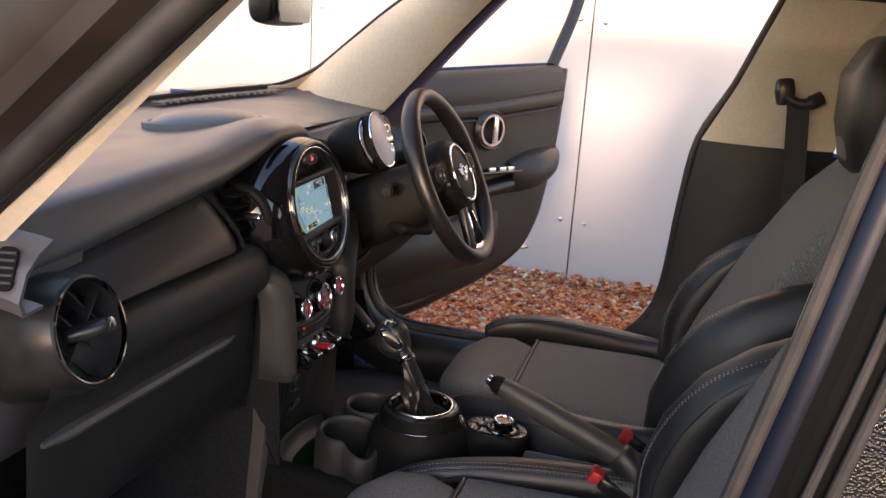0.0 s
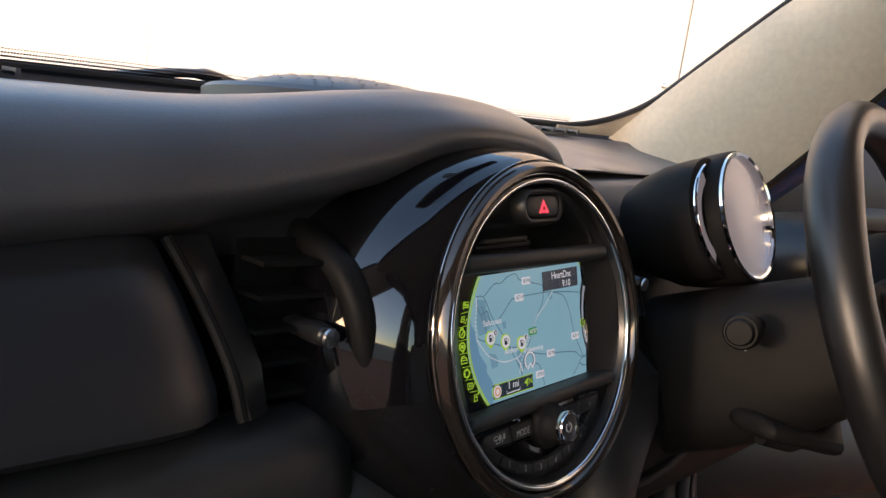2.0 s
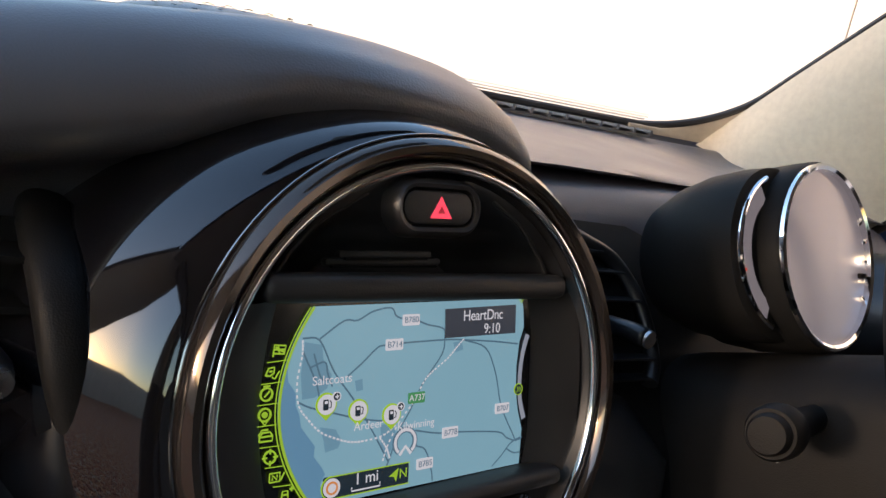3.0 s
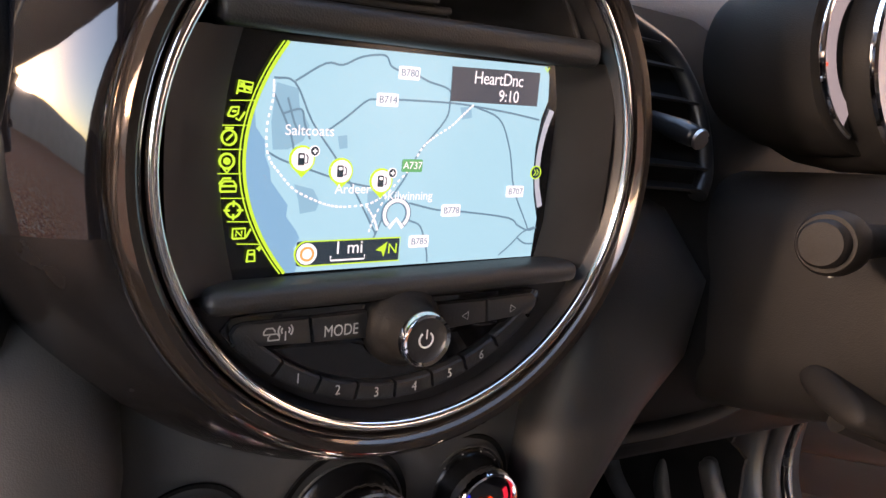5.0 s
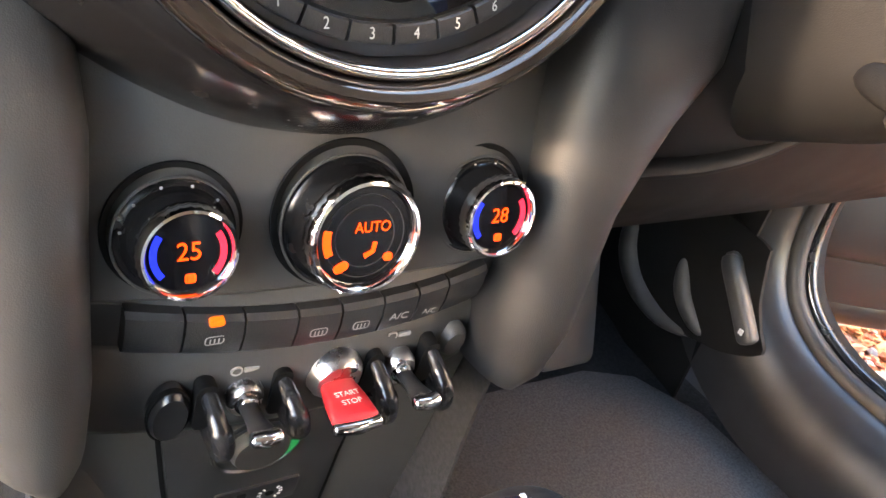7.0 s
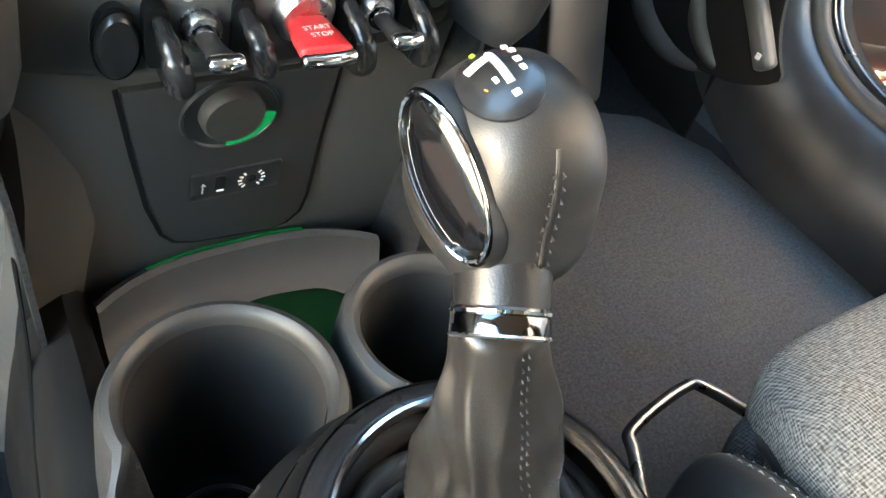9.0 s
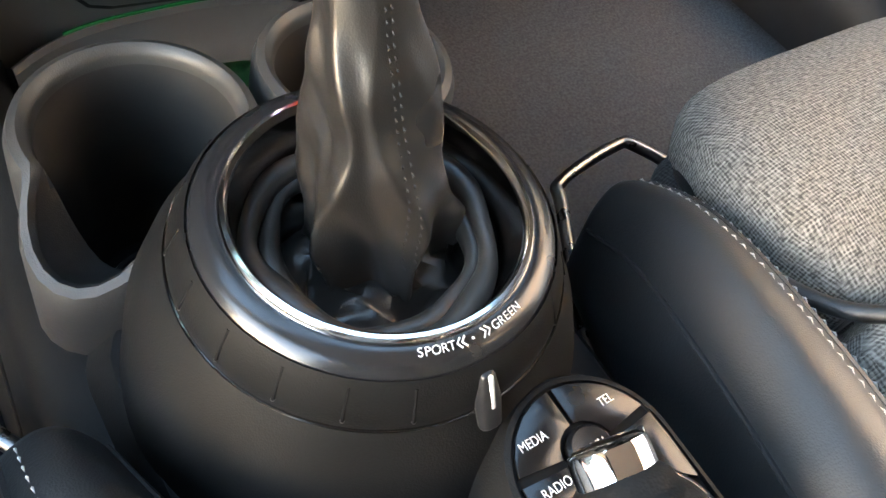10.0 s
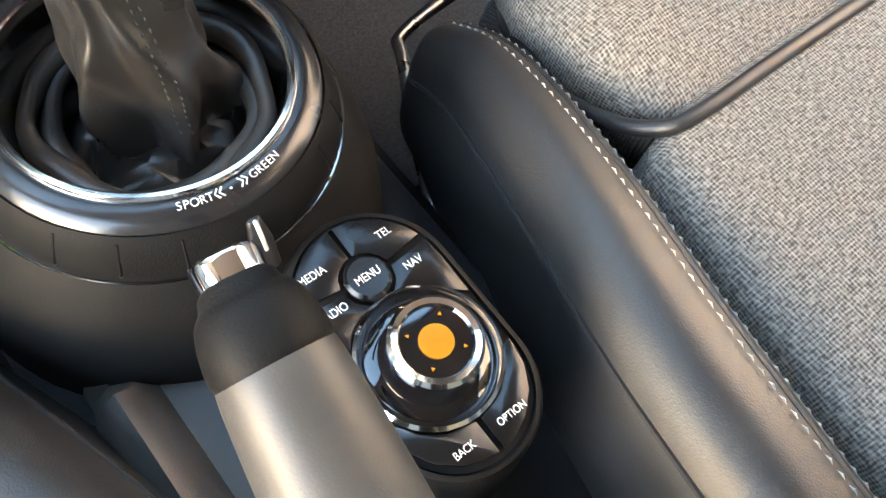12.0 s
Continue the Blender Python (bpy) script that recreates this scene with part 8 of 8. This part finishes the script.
C2 = basis(TC + Vector((-0.034, 0.010, -0.003)), 20)
part("gauge_housing", lathe([(0.040, -0.075), (0.049, -0.055), (0.0535, -0.035), (0.0545, -0.012), (0.0535, -0.001), (0.050, 0.0)], C2, 56, True), BELL, ins, "overlapping side-gauge housing")
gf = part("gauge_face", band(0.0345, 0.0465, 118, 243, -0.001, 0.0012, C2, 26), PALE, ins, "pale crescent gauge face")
part("gauge_rim", tube([C2 @ Vector((0.0478 * math.cos(radians(a)), 0.0478 * math.sin(radians(a)), 0.0018)) for a in range(110, 252, 5)], 0.0018, 8), CHROME, ins, "chrome crescent rim")
part("needle", box((0.004, 0.0016, 0.001), C2 @ at(-0.0440, -0.012, 0.002, 15)), ORANGEGLOW, gf)


# ---------------- seats ----------------
def car_seat(cx, s, label, lean, back=-0.655):
    """s: +1 where the aisle side is on the left (towards smaller x)."""
    st = thing("front_seat", (cx, -0.42, 0.33), label, "car seat", group="front seats")
    a = -s

    def X(u):
        return cx + a * u
    # cushion: insert, front thigh pad, bolsters
    part("cushion", pad([(cx, -0.590, 0.488), (cx, -0.52, 0.492), (cx, -0.42, 0.494), (cx, -0.33, 0.498), (cx, -0.300, 0.499)], [0.40, 0.395, 0.375, 0.350, 0.338], [0.080] * 5, (0, 0, 1), 5, 32), WEAVE, st, "grey woven cushion insert")
    part("thigh_pad", pad([(cx, -0.278, 0.495), (cx, -0.24, 0.499), (cx, -0.190, 0.496), (cx, -0.150, 0.485)], [0.285, 0.302, 0.296, 0.245], [0.078, 0.090, 0.088, 0.066], (0, 0, 1), 4.2, 36), WEAVE, st, "grey woven thigh support")
    part("thigh_side", pad([(cx, -0.268, 0.466), (cx, -0.22, 0.466), (cx, -0.160, 0.456)], [0.292, 0.308, 0.275], [0.060, 0.064, 0.060], (0, 0, 1), 4.5, 32), DARKWEAVE, st, "dark side of the thigh support")
    pp = [(0.117, -0.156, 0.474), (0.143, -0.186, 0.492), (0.1570, -0.235, 0.503), (0.1585, -0.268, 0.516), (0.152, -0.288, 0.528), (0.136, -0.296, 0.536), (0.07, -0.2965, 0.539)]
    part("piping", tube(smooth_path([(cx - x, y, z) for x, y, z in pp] + [(cx + x, y, z) for x, y, z in pp[::-1]], 6), 0.0043, 10), LEATHERETTE, st, "black piping seam")
    for u in (1, -1):
        bx = [0.183, 0.191, 0.209, 0.231, 0.247, 0.246]
        by = [-0.178, -0.220, -0.29, -0.38, -0.49, -0.60]
        rise = 0.055 if u < 0 else 0.012
        bz = [q + rise * k for q, k in zip((0.452, 0.464, 0.473, 0.478, 0.481, 0.484), (1.0, 1.0, 0.85, 0.55, 0.2, 0.0))]
        wd = [0.040, 0.048, 0.058, 0.066, 0.064, 0.052]
        ht = [0.076, 0.098, 0.112, 0.120, 0.126, 0.130]
        spine = smooth_path([(X(u * x), y, z) for x, y, z in zip(bx, by, bz)], 6)
        wds, hts = [[q.x for q in smooth_path([(v, 0, 0) for v in tab], 6)] for tab in (wd, ht)]
        b = part("bolster", pad(spine, wds, hts, (-a * u * 0.28, 0, 1), 2.9, 40), LEATHERETTE, st, "black leatherette side bolster")
        # rows of stitching beside a welt on the inner ridge
        up = Vector((-a * u * 0.28, 0, 1)).normalized()
        inw = Vector((-a * u, 0, -0.28)).normalized()

        def ridge(first, last, lift):
            pts = []
            for k, (p, w, h) in enumerate(zip(spine, wds, hts)):
                deg = radians(first + (last - first) * min(1.0, k / (len(spine) - 7)))
                c, s = math.copysign(abs(math.cos(deg)) ** 0.69, math.cos(deg)), math.sin(deg) ** 0.69
                go = (spine[min(k + 1, len(spine) - 1)] - spine[max(k - 1, 0)]).normalized()
                sd = go.cross(up).normalized()
                tp = sd.cross(go).normalized()
                pts.append(p + sd * math.copysign(1, sd.dot(inw)) * (c * w / 2 + lift * c) + tp * (s * h / 2 + lift * s))
            return pts
        stitches(ridge(92, 86, 0.0009), "stitching", b, STITCH, 0.0046, 0.0018, 0.0006)
        stitches(ridge(73, 73, 0.0009), "stitching", b, STITCH, 0.0046, 0.0018, 0.0006)
        part("welt", tube(ridge(79, 79, -0.0006), 0.0018, 6), LEATHERETTE, b)
        part("side_seam", tube(ridge(176, 153, 0.0), 0.0014, 6), DARKSTITCH, b)
    part("seat_pan", pad([(cx, -0.60, 0.44), (cx, -0.40, 0.44), (cx, -0.20, 0.435)], [0.44, 0.43, 0.38], [0.09, 0.09, 0.07], (0, 0, 1), 5, 28), HARD, st, "black seat frame")
    for u in (1, -1):
        part("seat_rail", box((0.03, 0.52, 0.06), Matrix.Translation((X(u * 0.15), -0.42, 0.36)), 0.005), SATIN, st)
    # backrest: centre panel and side bolsters, leaning back
    lean = radians(lean)
    bd, bf = Vector((0, -math.sin(lean), math.cos(lean))), Vector((0, math.cos(lean), math.sin(lean)))
    o = Vector((cx, back, 0.515))

    def bp(u, h, d=0.0):
        return o + Vector((a * u, 0, 0)) + bd * h + bf * d
    part("backrest", pad([bp(0, 0.02, 0.02), bp(0, 0.14, 0.032), bp(0, 0.30, 0.028), bp(0, 0.45, 0.016), bp(0, 0.545, 0.0)], [0.28, 0.30, 0.38, 0.42, 0.36], [0.09, 0.09, 0.092, 0.090, 0.075], bf, 4.5, 32), WEAVE, st, "grey woven backrest insert")
    part("seat_back", pad([bp(0, 0.0, -0.05), bp(0, 0.2, -0.05), bp(0, 0.42, -0.05), bp(0, 0.57, -0.045)], [0.44, 0.47, 0.46, 0.36], [0.10, 0.11, 0.10, 0.08], bf, 4, 32), DARKWEAVE, st, "dark seat-back shell")
    for u in (1, -1):
        hs = [-0.02, 0.05, 0.12, 0.19, 0.25, 0.31, 0.36]
        if u < 0:
            hs = [h + 0.02 for h in hs]
        ux = [0.182, 0.194, 0.201, 0.203, 0.203, 0.200, 0.196]
        dd = [0.050, 0.072, 0.080, 0.074, 0.054, 0.020, -0.020]
        wd = [0.080, 0.090, 0.094, 0.092, 0.086, 0.078, 0.066]
        ht = [0.10, 0.125, 0.130, 0.124, 0.110, 0.090, 0.07]
        b = part("bolster", pad([bp(u * x, h, d - 0.02) for x, h, d in zip(ux, hs, dd)], wd, ht, bf + Vector((-a * u * 0.35, 0, 0)), 2.8, 30), LEATHERETTE, st, "black leatherette backrest bolster")
        for off in (0.0, 0.008):
            stitches(smooth_path([bp(u * (x - w * 0.26 - off), h, d - 0.02 + t * 0.485) for x, h, d, w, t in zip(ux, hs, dd, wd, ht)], 6), "stitching", b, STITCH, 0.0042, 0.0024, 0.0008)
        part("inner_seam", tube(smooth_path([bp(u * (x - w * 0.52), h, d - 0.02 + t * 0.30) for x, h, d, w, t in zip(ux, hs, dd, wd, ht)], 5), 0.0016, 6), DARKSTITCH, b)
    part("headrest", pad([bp(0, 0.565, 0.025), bp(0, 0.62, 0.062), bp(0, 0.685, 0.098), bp(0, 0.735, 0.105)], [0.20, 0.235, 0.24, 0.20], [0.085, 0.10, 0.10, 0.08], bf, 3.6, 30), LEATHERETTE, st, "black padded headrest")
    part("headrest_insert", pad([bp(0, 0.565, 0.045), bp(0, 0.62, 0.084), bp(0, 0.685, 0.120), bp(0, 0.725, 0.124)], [0.12, 0.135, 0.135, 0.11], [0.06, 0.06, 0.06, 0.05], bf, 4, 24), WEAVE, st)
    for u in (1, -1):
        part("headrest_post", tube([bp(u * 0.06, 0.50, -0.03), bp(u * 0.06, 0.61, 0.05)], 0.006, 10), CHROME, st)
    # slide bar in front
    part("slide_bar", tube(smooth_path([(X(u), y, z) for u, y, z in ((0.226, -0.36, 0.425), (0.218, -0.235, 0.430), (0.209, -0.206, 0.430), (0.166, -0.130, 0.430), (0.154, -0.114, 0.430), (0.100, -0.104, 0.430), (0.084, -0.112, 0.430), (0.050, -0.16, 0.420))], 5), 0.0042, 10), BARMETAL, st, "metal seat-slide bar")
    return st


car_seat(0.350, 1, "driver's seat in grey woven cloth with black leatherette bolsters", 27, -0.638)
car_seat(-0.298, -1, "passenger seat in grey woven cloth with black leatherette bolsters", 27, -0.635)


def buckle(x, y, z, rz):
    b = thing("seat_belt_buckle", (x, y, z - 0.09), "black seat belt buckle with a red button beside the seat", "buckle", group="belt buckles")
    m = Matrix.Translation((x, y, z)) @ Matrix.Rotation(radians(rz), 4, "X")
    part("body", box((0.032, 0.055, 0.024), m @ at(0, -0.01, -0.012), 0.005), SATIN, b)
    part("release_button", box((0.026, 0.020, 0.024), m @ at(0, 0.024, -0.011), 0.003), REDBUCKLE, b, "red release button")
    part("stem", box((0.026, 0.012, 0.11), Matrix.Translation((x, y - 0.03, z - 0.07)), 0.003), HARD, b)


buckle(0.095, -0.550, 0.535, 25)
buckle(-0.072, -0.515, 0.540, 25)

# ---------------- belts, mirror, mats, pedals ----------------
belt = thing("seat_belt", (0.665, -0.80, 1.12), "black seat belt hanging from its pillar anchor", "seat belt")
part("anchor_cover", pad([(0.640, -0.745, 1.150), (0.638, -0.748, 1.128), (0.638, -0.752, 1.105)], [0.036, 0.042, 0.036], [0.02, 0.024, 0.02], (-1, 0, 0), 3, 20), SATIN, belt)
part("guide", tube(smooth_path([(0.640, -0.750, 1.120), (0.632, -0.775, 1.105), (0.632, -0.80, 1.108), (0.638, -0.822, 1.120)], 5), [0.012] * 10 + [0.016] * 6, 12), SATIN, belt, "black belt guide loop")
part("webbing", sheet([[Vector((0.630, -0.755 - dy, 1.105 - dz)), Vector((0.628, -0.800 - dy, 1.105 - dz))] for dy, dz in ((0, 0), (0.01, 0.1), (0.02, 0.2), (0.03, 0.35), (0.04, 0.5))], 0.002), DARKWEAVE, belt, "black webbing strap")

mir = thing("rear_view_mirror", (0.0, 0.09, 1.28), "black rear-view mirror fixed to the windscreen", "mirror")
MM = Matrix.Translation((-0.020, 0.085, 1.231)) @ Matrix.Rotation(radians(14), 4, "Z")
part("housing", pad([MM @ Vector((-0.115, 0.012, 0)), MM @ Vector((-0.05, 0.018, 0)), MM @ Vector((0.05, 0.018, 0)), MM @ Vector((0.115, 0.012, 0))], [0.040, 0.046, 0.046, 0.040], [0.066, 0.072, 0.072, 0.066], (0, 0, 1), 3, 24), SATIN, mir)
part("mirror_glass", prism(rrect(0.225, 0.058, 0.02), 0.0, 0.002, MM @ Matrix.Translation((0, -0.012, 0)) @ Matrix.Rotation(radians(90), 4, "X")), MIRROR, mir)
part("stem", tube([(-0.01, 0.105, 1.245), (0.0, 0.14, 1.29), (0.0, 0.165, 1.325)], [0.014, 0.012, 0.02], 12), SATIN, mir)

mt = thing("floor_mat", (0.40, 0.08, 0.33), "dark grey velour floor mat in the driver's footwell", "floor mat")
part("velour", prism([(0.165, -0.17), (0.60, -0.17), (0.605, 0.0), (0.60, 0.16), (0.56, 0.235), (0.50, 0.262), (0.36, 0.262), (0.22, 0.258), (0.165, 0.22)], 0.328, 0.340, Matrix.Identity(4), 0.004), MATMAT, mt)
mt2 = thing("floor_mat", (-0.35, 0.08, 0.33), "dark grey velour floor mat in the passenger footwell", "floor mat")
part("velour", prism([(-0.14, -0.17), (-0.58, -0.17), (-0.58, 0.16), (-0.52, 0.27), (-0.3, 0.30), (-0.16, 0.27)], 0.328, 0.340, Matrix.Identity(4), 0.004), MATMAT, mt2)
rest = thing("foot_rest", (0.20, 0.36, 0.33), "grey plastic foot plate beside the pedals", "foot rest")
part("plate", prism(rrect(0.085, 0.25, 0.008), 0, 0.012, Matrix.Translation((0.205, 0.34, 0.43)) @ Matrix.Rotation(radians(62), 4, "X"), 0.003), GREY, rest)
ped = thing("pedal", (0.36, 0.38, 0.36), "black rubber-faced accelerator and brake pedals", "pedals")
part("brake", prism(rrect(0.085, 0.055, 0.01), 0, 0.012, Matrix.Translation((0.345, 0.36, 0.47)) @ Matrix.Rotation(radians(60), 4, "X"), 0.004), RUBBER, ped)
part("brake_arm", tube([(0.345, 0.375, 0.47), (0.35, 0.42, 0.58), (0.35, 0.44, 0.70)], 0.010, 8), SATIN, ped)
part("accelerator", prism(rrect(0.082, 0.19, 0.012), 0, 0.014, Matrix.Translation((0.478, 0.315, 0.425)) @ Matrix.Rotation(radians(68), 4, "X"), 0.004), GREY, ped, "long grey accelerator plate")
rel = thing("bonnet_release", (0.600, 0.18, 0.44), "black release lever with a white mark on the footwell side", "lever")
# a raised black patch stands in for the shaded recess
part("recess", prism([(p.x, p.y) for p in smooth_path([(0.30, 0.560), (0.190, 0.556), (0.176, 0.540), (0.162, 0.498), (0.145, 0.470), (0.132, 0.450), (0.165, 0.424), (0.202, 0.410), (0.26, 0.400), (0.34, 0.430), (0.36, 0.50), (0.34, 0.545)], 3)], -0.002, 0.003, Matrix.Translation((0.602, 0, 0)) @ Matrix(((0, 0, -1, 0), (1, 0, 0, 0), (0, 1, 0, 0), (0, 0, 0, 1)))), COLUMNBLACK, rel)
# black lever coloured grey for the light that falls on it
part("lever", pad(smooth_path([(0.596, 0.210, 0.524), (0.590, 0.203, 0.517), (0.587, 0.176, 0.492), (0.588, 0.148, 0.461)], 4), [0.016] * 2 + [0.021] * 11, [0.016] * 2 + [0.020] * 11, (-1, 0, 0), 3, 20), GREY, rel, "release lever with its lit side put into grey")
part("mark", box((0.002, 0.005, 0.006), Matrix.Translation((0.577, 0.153, 0.469))), INK, rel)
